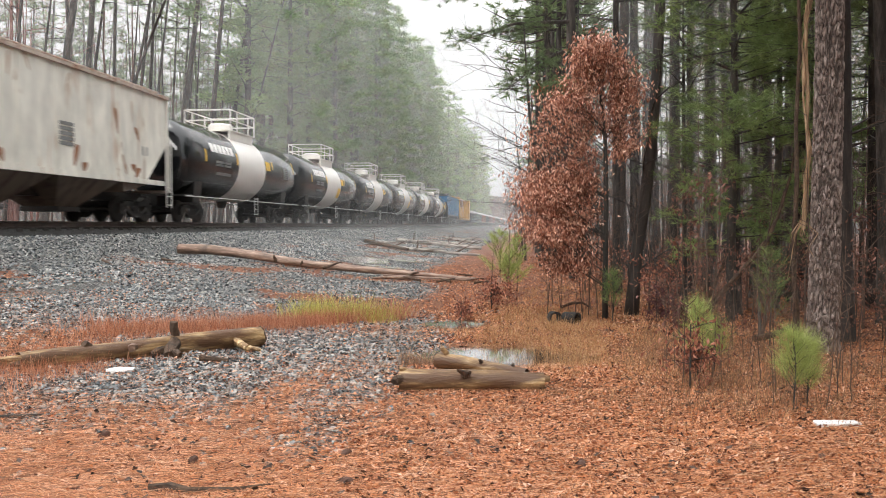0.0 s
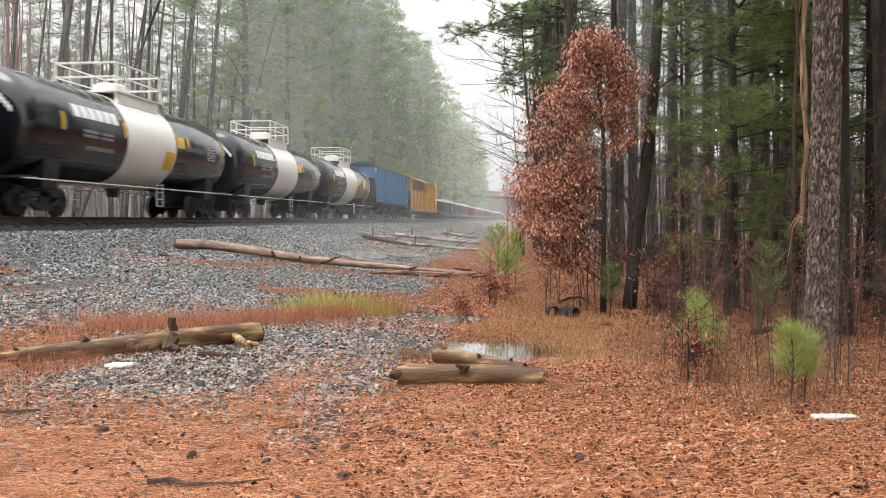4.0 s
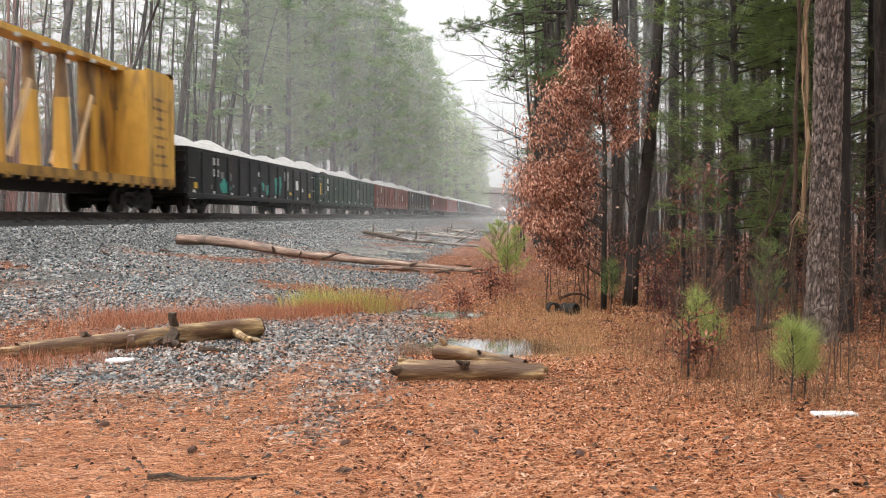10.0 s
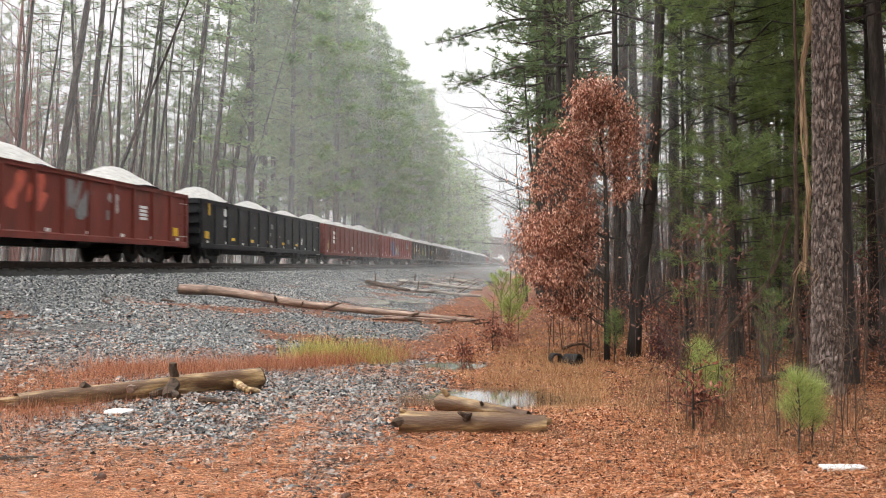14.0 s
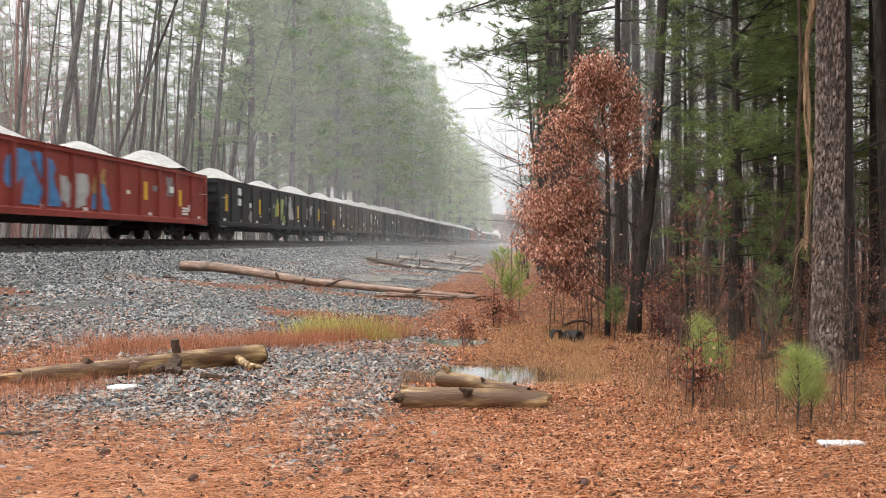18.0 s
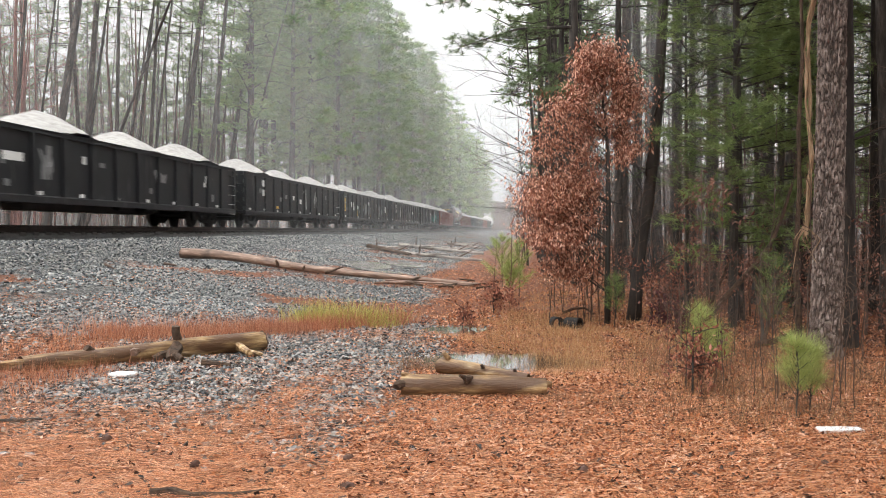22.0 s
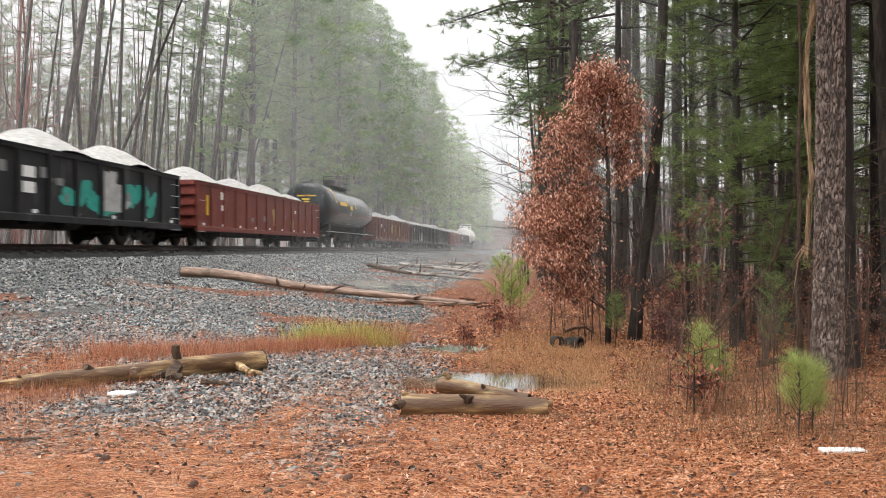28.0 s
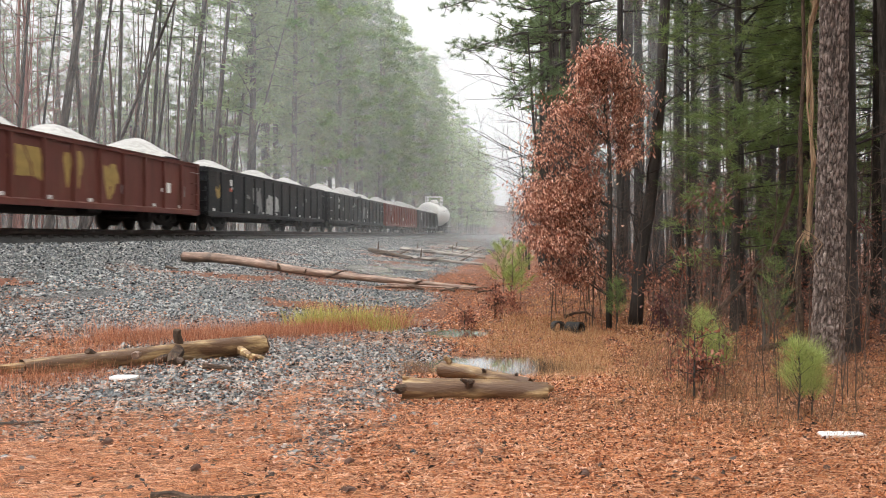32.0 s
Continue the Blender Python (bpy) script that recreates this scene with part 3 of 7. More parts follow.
def make_load(lb, seed):
    rng = random.Random(seed)
    n = rng.choice((3, 4, 4, 5))
    peaks = [((i + 0.5) / n * lb - lb / 2 + rng.uniform(-0.4, 0.4), rng.uniform(0.72, 1.02)) for i in range(n)]
    f, nx, ny = Form(), 12, 90
    for j in range(ny + 1):
        y = -lb / 2 + lb * j / ny
        for i in range(nx + 1):
            x = -1.37 + 2.74 * i / nx
            z = 2.22 - 0.12 * abs(x)
            for py, ph in peaks:
                d = math.hypot((y - py) * 0.75, x * 1.05)
                z = max(z, 2.55 + ph - 0.62 * (math.sqrt(d * d + 0.16)))
            z += 0.05 * noise.noise((x * 2.2, y * 2.2, seed)) + 0.025 * noise.noise((x * 7, y * 7, seed))
            f.v.append((x, y, z))
    f.f = [(j * (nx + 1) + i, j * (nx + 1) + i + 1, (j + 1) * (nx + 1) + i + 1, (j + 1) * (nx + 1) + i) for j in range(ny) for i in range(nx)]
    return f.mesh("gravel_load", True)


def gondola(u0, u1, paint_mat, colour, seed, marks):
    car, length = start_car("gondola_car", f"{colour} steel gondola car with ribbed sides on rails", "gondola cars of the train", u0, u1)
    lb = round(length - 1.2, 1)
    add_running_gear(car, length, 2.6)
    rng = random.Random(seed)
    for s in (-1, 1):
        turn = Matrix.Rotation(0 if s > 0 else math.pi, 4, "Z")
        part("side_sheet", shared(("gon_side", lb), lambda: Form().box(1.40, 1.44, -lb / 2, lb / 2, 0.66, 2.40).mesh("side_sheet")), paint_mat, car, place=turn)
        part("top_chord", shared(("gon_chord", lb), lambda: Form().box(1.37, 1.50, -lb / 2, lb / 2, 2.38, 2.48).box(1.35, 1.52, -lb / 2, lb / 2, 2.48, 2.505).mesh("top_chord")), paint_mat, car, place=turn)
        part("side_sill", shared(("gon_sill", lb), lambda: Form().prism([(1.38, 0.58), (1.50, 0.58), (1.50, 0.74), (1.44, 0.78), (1.38, 0.78)], -lb / 2, lb / 2).mesh("side_sill")), paint_mat, car, place=turn)
        post = shared("gon_post", lambda: Form().prism([(1.438, 0.76), (1.50, 0.76), (1.515, 1.5), (1.50, 2.38), (1.438, 2.38)], -0.085, 0.085).mesh("side_post"))
        for i in range(14):
            y = -lb / 2 + 0.12 + i * (lb - 0.24) / 13
            part("side_post", post, paint_mat, car, place=turn @ Matrix.Translation((0, y, 0)))
        part("end_wall", shared(("gon_end", lb), lambda: Form().box(-1.42, 1.42, lb / 2 - 0.05, lb / 2, 0.66, 2.49).mesh("end_wall")), paint_mat, car, place=turn)
        rib = shared(("gon_rib", lb), lambda: Form().prism([(-1.42, -0.09), (1.42, -0.09), (1.42, 0.09), (-1.42, 0.09)], lb / 2, lb / 2 + 0.11).mesh("end_rib"))
        for z in (0.85, 1.25, 1.65, 2.05, 2.42):
            part("end_rib", rib, paint_mat, car, place=turn @ Matrix.Translation((0, 0, z)))
        grab = shared("gon_grab", lambda: Form().bar((1.52, -0.24, 0), (1.52, 0.24, 0), 0.012).bar((1.44, -0.24, 0), (1.52, -0.24, 0), 0.012).bar((1.44, 0.24, 0), (1.52, 0.24, 0), 0.012).mesh("grab_iron"))
        for e in (-1, 1):
            for z in (0.55, 0.95, 1.35, 1.75, 2.15):
                part("grab_iron", grab, BRIGHT if rng.random() < 0.35 else paint_mat, car, place=turn @ Matrix.Translation((0, e * (lb / 2 - 0.4), z)))
    part("floor", shared(("gon_floor", lb), lambda: Form().box(-1.40, 1.40, -lb / 2 + 0.05, lb / 2 - 0.05, 0.92, 1.02).mesh("floor")), GON_INNER, car)
    part("centre_sill", shared(("gon_centre", lb), lambda: Form().box(-0.32, 0.32, -lb / 2 + 0.3, lb / 2 - 0.3, 0.62, 0.92).box(-0.32, 0.32, -3.6, 3.6, 0.42, 0.62).mesh("centre_sill")), STEEL, car)
    part("brake_cylinder", shared("gon_brake", lambda: Form().tube([(0.75, 0.6, 0.66), (0.75, 1.3, 0.66)], [0.16, 0.16], 10).mesh("brake_cylinder")), STEEL, car)
    part("air_reservoir", shared("gon_air", lambda: Form().tube([(0.75, 2.2, 0.62), (0.75, 3.0, 0.62)], [0.2, 0.2], 10).mesh("air_reservoir")), STEEL, car)
    part("brake_wheel", shared(("gon_brake_wheel", lb), lambda: Form().tube([(0.6, -lb / 2 - 0.2, 2.1), (0.6, -lb / 2 - 0.16, 2.1)], [0.27, 0.27], 14).mesh("brake_wheel")), STEEL, car)
    for i in range(9):
        stencil(car, SIGN_WHITE, -lb / 2 + 0.7 + i * 1.95, 0.79, 0.2, 0.1, name="reflector")
    for i in range(10 if paint_mat in (GON_BLACK, GON_BROWN) else 5):
        stencil(car, rng.choice((SIGN_GREY, SIGN_GREY, SIGN_WHITE)), rng.uniform(-7.5, 7.5), rng.uniform(0.95, 1.9), rng.uniform(0.1, 0.35), rng.uniform(0.08, 0.3))
    for kind, *a in marks:
        if kind == "bar":
            stencil(car, SIGN_WHITE, *a)
        elif kind == "dim":
            spray(car, SIGN_GREY, *a[:4], seed + int(10 * abs(a[0])), count=7)
        elif kind == "yellow":
            stencil(car, SIGN_YELLOW, *a, name="reflector")
        else:
            spray(car, GRAF[kind], *a, seed + int(10 * abs(a[0])))
    load = tagged(part("gravel_load", make_load(lb - 0.1, seed), LOAD, smooth=True), "heaped piles of pale crushed stone in a gondola", "gravel load", group="stone loads of the train")
    MOVERS.append((load, (u0 + u1) / 2))


def railing(f, x0, x1, y0, y1, z0, z1, posts_y, r=0.03):
    for x in (x0, x1):
        for z in (z1, (z0 + z1) / 2):
            f.bar((x, y0, z), (x, y1, z), r)
        for y in posts_y:
            f.bar((x, y, z0), (x, y, z1), r)
    for y in (y0, y1):
        for z in (z1, (z0 + z1) / 2):
            f.bar((x0, y, z), (x1, y, z), r)


def tank_car(name, label, u0, u1, shell_mat, band_mat, radius, zc, top_mat, seed, crash_rails=True):
    car, length = start_car(name, label, "tank cars of the train", u0, u1)
    add_running_gear(car, length, 2.2)
    lt = length - 1.7
    h = lt / 2
    dome = [(h - 0.42, 1.0), (h - 0.26, 0.97), (h - 0.12, 0.86), (h - 0.04, 0.66), (h, 0.36), (h + 0.01, 0.02)]

    def ring(ys):
        return Form().tube([(0, y, zc) for y, _ in ys], [radius * k for _, k in ys], 40, cap=False)
    bw = 1.75 if band_mat else 0.0
    for s in (-1, 1):
        part("tank_shell", ring([(s * bw, 1.0), (s * 2.4, 1.0), (s * 4.0, 1.0)] + [(s * y, k) for y, k in dome]), shell_mat, car, smooth=True)
        part("shell_seam", ring([(s * 3.4, 1.004), (s * 3.46, 1.004)]), shell_mat, car, smooth=True)
    if band_mat:
        part("painted_band", ring([(-bw, 1.0015), (0, 1.0015), (bw, 1.0015)]), band_mat, car, "white painted band round the tank", smooth=True)
    # underframe, saddles, side handrails
    for s in (-1, 1):
        part("stub_sill", Form().box(-0.3, 0.3, min(s * (h - 2.9), s * (length / 2 - 0.6)), max(s * (h - 2.9), s * (length / 2 - 0.6)), 0.62, 1.0), STEEL, car)
        y = s * (length / 2 - 2.2)
        part("saddle", Form().prism([(-1.15, 0.78), (1.15, 0.78), (1.25, zc - radius * 0.55), (-1.25, zc - radius * 0.55)], y - 0.35, y + 0.35), STEEL, car)
        part("end_platform", Form().box(-1.4, 1.4, s * (h - 0.1) - 0.35, s * (h - 0.1) + 0.35, 1.0, 1.06), STEEL, car)
        part("handrail", Form().bar((s * 1.56, -h - 0.2, 0.98), (s * 1.56, h + 0.2, 0.98), 0.022).bar((s * 1.4, -h - 0.2, 0.98), (s * 1.56, -h - 0.2, 0.98), 0.022).bar((s * 1.4, h + 0.2, 0.98), (s * 1.56, h + 0.2, 0.98), 0.022), BRIGHT, car)
        f = Form()
        for y0 in (-0.22, 0.22):
            f.bar((s * 1.56, y0 + 0.3, 0.35), (s * 1.56, y0 + 0.3, 1.15), 0.02)
        for z in (0.38, 0.62, 0.86, 1.1):
            f.bar((s * 1.56, 0.08, z), (s * 1.56, 0.52, z), 0.018)
        part("side_ladder", f, BRIGHT if band_mat else STEEL, car)
    part("outlet_valve", Form().tube([(0, 0, zc - radius - 0.28), (0, 0, zc - radius + 0.1)], [0.2, 0.28], 12), STEEL, car)
    zt = zc + radius
    if crash_rails:
        part("walkway", Form().box(-1.05, 1.05, -1.5, 1.5, zt + 0.02, zt + 0.07).box(-1.0, -0.9, -1.4, 1.4, zt - 0.35, zt + 0.02).box(0.9, 1.0, -1.4, 1.4, zt - 0.35, zt + 0.02), top_mat, car)
        f = Form()
        railing(f, -1.05, 1.05, -1.5, 1.5, zt + 0.05, zt + 0.95, (-1.5, -0.7, 0.7, 1.5))
        part("platform_railing", f, top_mat, car)
        part("valve_housing", Form().tube([(0, 0, zt - 0.05), (0, 0, zt + 0.42), (0, 0, zt + 0.5)], [0.55, 0.55, 0.42], 20), top_mat, car)
        part("manway", Form().tube([(0, 0.95, zt - 0.05), (0, 0.95, zt + 0.28)], [0.26, 0.26], 14), top_mat, car)
    else:
        part("walkway", Form().box(-0.75, 0.75, -2.2, 2.2, zt + 0.0, zt + 0.05), top_mat, car)
        f = Form()
        railing(f, -0.75, 0.75, 0.4, 2.0, zt, zt + 0.9, (0.4, 1.2, 2.0), 0.022)
        part("platform_railing", f, top_mat, car)
        part("valve_housing", Form().tube([(0, -1.0, zt - 0.05), (0, -1.0, zt + 0.5)], [0.4, 0.4], 16), top_mat, car)
    # plain bars of lettering, bent to the shell by standing just off it
    def mark(mat, y, z, w, hh, rows=1):
        for i in range(rows):
            f = Form()
            za = z + i * hh / rows
            zb = za + hh / rows * (0.7 if rows > 1 else 1)
            k, n = len(f.v), max(2, math.ceil((zb - za) / 0.08))
            for j in range(n + 1):
                zz = za + (zb - za) * j / n
                x = math.sqrt(max(0.01, radius ** 2 - (zz - zc) ** 2)) + 0.007
                f.v += [(x, y - w / 2, zz), (x, y + w / 2, zz)]
            f.f += [(k + 2 * j, k + 2 * j + 1, k + 2 * j + 3, k + 2 * j + 2) for j in range(n)]
            part("stencil", f, mat, car)
    if band_mat:
        for i in range(6):
            mark(SIGN_WHITE, -4.55 + i * 0.42, zc + 0.34, 0.35, 0.36)
        mark(SIGN_GREY, -3.9, zc - 0.2, 0.8, 0.26, 2)
        mark(SIGN_GREY, -3.0, zc - 0.2, 0.7, 0.26, 2)
        mark(SIGN_GREY, -3.3, zc - 0.55, 1.6, 0.12)
        if seed % 2 == 0:
            mark(SIGN_YELLOW, 1.3, zc - 0.8, 0.7, 0.62)
        if seed == 6:
            mark(SIGN_YELLOW, 4.1, zc - 0.2, 0.9, 0.5)
            mark(SIGN_GREY, 5.6, zc - 0.3, 0.7, 0.4, 3)
            part("yellow_ring", ring([(h - 0.75, 1.003), (h - 0.5, 1.003)]), SIGN_YELLOW, car, smooth=True)
        mark(SIGN_YELLOW, 2.15, zc + 0.02, 0.62, 0.42)
        mark(SIGN_YELLOW, -5.3, zc - 0.1, 0.14, 0.5)
        mark(SIGN_YELLOW, 2.8, zc + 0.1, 0.14, 0.4)
        mark(SIGN_YELLOW, -1.9, zc + 0.0, 0.14, 0.5)
        mark(SIGN_GREY, 4.9, zc - 0.25, 0.8, 0.6, 6)
        for i in range(5):
            part("stencil", Form().box(0.55 + 0.09 * i, 0.62 + 0.09 * i, -h + 0.0, -h + 0.022, zc + 0.62 - 0.1 * i, zc + 0.78 - 0.1 * i), SIGN_WHITE, car)
        mark(SIGN_YELLOW, h - 0.5, zc + 0.1, 0.1, 0.6)
    elif shell_mat != TANK_CREAM:
        mark(SIGN_YELLOW, -3.0, zc + 0.2, 1.9, 0.24)
        mark(SIGN_YELLOW, -1.7, zc + 0.3, 0.16, 0.4)
        mark(SIGN_YELLOW, -0.8, zc + 0.0, 0.6, 0.34)
        mark(SIGN_YELLOW, 0.6, zc + 0.15, 0.14, 0.4)
        mark(SIGN_YELLOW, -4.9, zc + 0.3, 0.2, 0.9)
        mark(SIGN_GREY, -0.9, zc - 0.4, 0.7, 0.3)
        mark(SIGN_GREY, 5.0, zc - 0.2, 0.6, 0.6, 5)
        for xx, zz, w in ((-0.3, 0.62, 0.5), (0.35, 0.62, 0.6), (0.0, 0.4, 0.5), (0.05, 0.25, 0.35), (0.0, 0.1, 0.45)):
            part("stencil", Form().box(xx - w / 2, xx + w / 2, -h - 0.02, -h + 0.12, zc + zz, zc + zz + 0.09), SIGN_YELLOW, car)


def covered_hopper(u0, u1, body_mat, low_mat, roof_mat, colour, ribs, seed):
    car, length = start_car("covered_hopper_car", f"{colour} covered hopper car with ribbed steel sides on rails", "", u0, u1)
    add_running_gear(car, length, 2.3)
    lb = length - 1.3
    zs, zt = 1.42, 4.30
    for s in (-1, 1):
        turn = Matrix.Rotation(0 if s > 0 else math.pi, 4, "Z")
        f = Form()
        k = 0
        y0, y1 = -lb / 2 + 0.2, lb / 2 - 0.2
        cut, rise = (1.5, 1.35) if ribs < 14 else (1.15, 2.1)
        outline = [(y0 + cut, zs), (y1 - cut, zs), (y1, zs + rise), (y1, zt), (y0, zt), (y0, zs + rise)]
        f.v = [(1.44, y, z) for y, z in outline] + [(1.40, y, z) for y, z in outline]
        f.f = [tuple(range(6)), tuple(range(11, 5, -1))] + [(i, i + 6, (i + 1) % 6 + 6, (i + 1) % 6) for i in range(6)]
        part("side_sheet", f, body_mat, car, place=turn)
        for i in range(ribs):
            y = y0 + 0.1 + i * (y1 - y0 - 0.2) / (ribs - 1)
            zb = zs + max(0.0, (y0 + cut - y) / cut, (y - y1 + cut) / cut) * rise
            part("side_post", Form().box(1.438, 1.49, y - 0.05, y + 0.05, zb, zt), body_mat, car, place=turn)
        part("top_chord", Form().box(1.36, 1.52, y0, y1, zt, zt + 0.1), roof_mat, car, place=turn)
        part("side_sill", Form().box(1.36, 1.50, y0 + 0.4, y1 - 0.4, zs - 0.16, zs), body_mat if ribs < 14 else low_mat, car, place=turn)
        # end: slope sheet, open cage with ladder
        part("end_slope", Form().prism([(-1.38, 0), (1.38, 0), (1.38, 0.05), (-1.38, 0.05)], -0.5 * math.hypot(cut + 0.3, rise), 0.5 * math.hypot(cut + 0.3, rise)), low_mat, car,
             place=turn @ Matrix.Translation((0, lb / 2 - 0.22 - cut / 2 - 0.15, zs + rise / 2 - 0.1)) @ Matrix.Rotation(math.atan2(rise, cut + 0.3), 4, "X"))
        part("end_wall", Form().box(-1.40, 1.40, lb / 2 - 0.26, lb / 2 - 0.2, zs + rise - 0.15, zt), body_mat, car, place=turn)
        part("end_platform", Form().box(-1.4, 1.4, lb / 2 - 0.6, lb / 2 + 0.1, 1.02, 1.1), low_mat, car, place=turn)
        for x in (-1.36, 1.36):
            part("corner_post", Form().box(x - 0.06, x + 0.06, lb / 2 - 0.12, lb / 2, 1.05, zs + 1.6), body_mat if ribs < 14 else low_mat, car, place=turn)
        for e in (-1, 1):
            f = Form()
            for yy in (-0.2, 0.2):
                f.bar((1.50, e * (lb / 2 - 0.25) + yy, 0.5), (1.50, e * (lb / 2 - 0.25) + yy, zs + 1.5), 0.022)
            for i in range(8):
                f.bar((1.50, e * (lb / 2 - 0.25) - 0.2, 0.6 + i * 0.3), (1.50, e * (lb / 2 - 0.25) + 0.2, 0.6 + i * 0.3), 0.018)
            part("ladder", f, WHITE if ribs < 14 else low_mat, car, place=turn)
    part("roof", Form().prism([(-1.48, zt + 0.1), (1.48, zt + 0.1), (0.9, zt + 0.26), (-0.9, zt + 0.26)], -lb / 2 + 0.2, lb / 2 - 0.2), roof_mat, car)
    part("roof_walk", Form().box(-1.0, -0.3, -lb / 2, lb / 2, zt + 0.3, zt + 0.34).box(0.3, 1.0, -lb / 2, lb / 2, zt + 0.3, zt + 0.34), roof_mat, car)
    for i in range(8):
        y = -lb / 2 + 1.4 + i * (lb - 2.8) / 7
        part("hatch", Form().box(-0.28, 0.28, y - 0.7, y + 0.7, zt + 0.26, zt + 0.4), roof_mat, car)
    bays = 3 if ribs < 14 else 4
    for i in range(bays):
        yc = (i - (bays - 1) / 2) * (lb - 6.4) / bays
        w = (lb - 6.4) / bays / 2 - 0.05
        f = Form()
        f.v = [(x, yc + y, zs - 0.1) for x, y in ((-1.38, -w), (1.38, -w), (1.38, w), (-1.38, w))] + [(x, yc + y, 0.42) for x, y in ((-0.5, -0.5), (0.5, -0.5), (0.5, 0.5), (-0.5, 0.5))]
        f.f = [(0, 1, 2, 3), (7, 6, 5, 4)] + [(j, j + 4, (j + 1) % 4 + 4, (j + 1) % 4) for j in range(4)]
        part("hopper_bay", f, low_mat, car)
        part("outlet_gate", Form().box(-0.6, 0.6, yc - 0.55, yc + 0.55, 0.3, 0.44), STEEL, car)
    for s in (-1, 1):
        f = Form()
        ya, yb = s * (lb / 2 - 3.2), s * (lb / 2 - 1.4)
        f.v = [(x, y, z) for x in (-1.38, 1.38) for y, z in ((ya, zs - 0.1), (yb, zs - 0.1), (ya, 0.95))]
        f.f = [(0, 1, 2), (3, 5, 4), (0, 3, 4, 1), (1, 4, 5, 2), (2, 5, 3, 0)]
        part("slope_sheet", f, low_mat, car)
    part("centre_sill", Form().box(-0.3, 0.3, -length / 2 + 0.6, length / 2 - 0.6, 0.72, 1.02), STEEL, car)
    if ribs < 14:
        stencil(car, SIGN_GREY, lb / 2 - 6.4, 2.1, 0.7, 0.7, rows=5)
        stencil(car, SIGN_GREY, lb / 2 - 1.9, 1.9 + 0.3, 0.35, 0.3, x=1.45)
        for i, (y, z) in enumerate(((lb / 2 - 3.0, 1.5), (lb / 2 - 6.0, 1.48), (lb / 2 - 2.6, 2.4))):
            spray(car, HOPPER_RUST, y, z, 0.6, 0.7, i + 4, x=1.4425, count=1, name="rust_patch")
        rng = random.Random(seed + 70)
        for i in range(16):
            spray(car, HOPPER_RUST if i % 3 else HOPPER_STAIN, rng.uniform(-lb / 2 + 2, lb / 2 - 1.8), zs + 0.02, rng.uniform(0.3, 1.0), rng.uniform(0.2, 0.6), 90 + i, x=1.443 + 0.0003 * i, count=1, name="rust_patch")
        for i in range(10):
            spray(car, HOPPER_STAIN, rng.uniform(-lb / 2 + 1, lb / 2 - 1), zt - rng.uniform(0.5, 1.1), rng.uniform(0.2, 0.5), rng.uniform(0.5, 1.0), 120 + i, x=1.443 + 0.0003 * i, count=1, name="rust_streak")
        for i in range(3):
            spray(car, HOPPER_RUST if i else HOPPER_STAIN, lb / 2 - 3.35 - 0.2 * i, 1.5 + 0.5 * i, 0.5, 1.1, 140 + i, x=1.449 + 0.0004 * i, count=1, name="rust_streak")
    else:
        stencil(car, SIGN_WHITE, -lb / 2 + 1.0, 3.85, 0.9, 0.4, rows=2)
        stencil(car, STEEL, lb / 2 - 3.4, 1.75, 0.5, 0.42)
        stencil(car, SIGN_WHITE, lb / 2 - 2.6, 1.75, 0.6, 0.4, rows=3)
        rng = random.Random(seed + 80)
        for i in range(18):
            spray(car, PATCH_BLUE if i % 2 else PATCH_TEAL, -lb / 2 + 2.4 + i * 0.92, rng.uniform(1.9, 3.1), rng.uniform(0.6, 1.5), rng.uniform(0.5, 1.1), i + 20, x=1.4425, count=1, name="faded_patch")
        for i in range(5):
            spray(car, HOPPER_RUST, -lb / 2 + 2.6 + i * 3.4, 1.5, 0.5, 0.6, i + 60, x=1.4435, count=1, name="rust_patch")


# brown-grey underside paint, darkened so it carries the shade below the car
HOPPER_LOW_SHADE = paint("hopper_underside_shade", (0.16, 0.13, 0.105), (0.06, 0.04, 0.03), 0.5)
HOPPER_RUST = material("rust_patches", two((0.3, 0.14, 0.075), 0.3), 3, rough=0.8)
HOPPER_STAIN = material("brown_water_stain", two((0.47, 0.36, 0.27), 0.2), 2.5, (1, 1, 0.5), rough=0.7, bump=0.05)
PATCH_BLUE = material("faded_blue_paint", two((0.1, 0.26, 0.38), 0.2), 3, rough=0.6, bump=0.05)
PATCH_TEAL = material("faded_teal_paint", two((0.12, 0.29, 0.31), 0.2), 3, rough=0.6, bump=0.05)

BEAM_POST = paint("truss_yellow_stained", (0.27, 0.165, 0.075), (0.075, 0.05, 0.038), 0.44)
BEAM_PALE = paint("worn_pale_brace", (0.6, 0.42, 0.24), (0.3, 0.18, 0.08), 0.55)


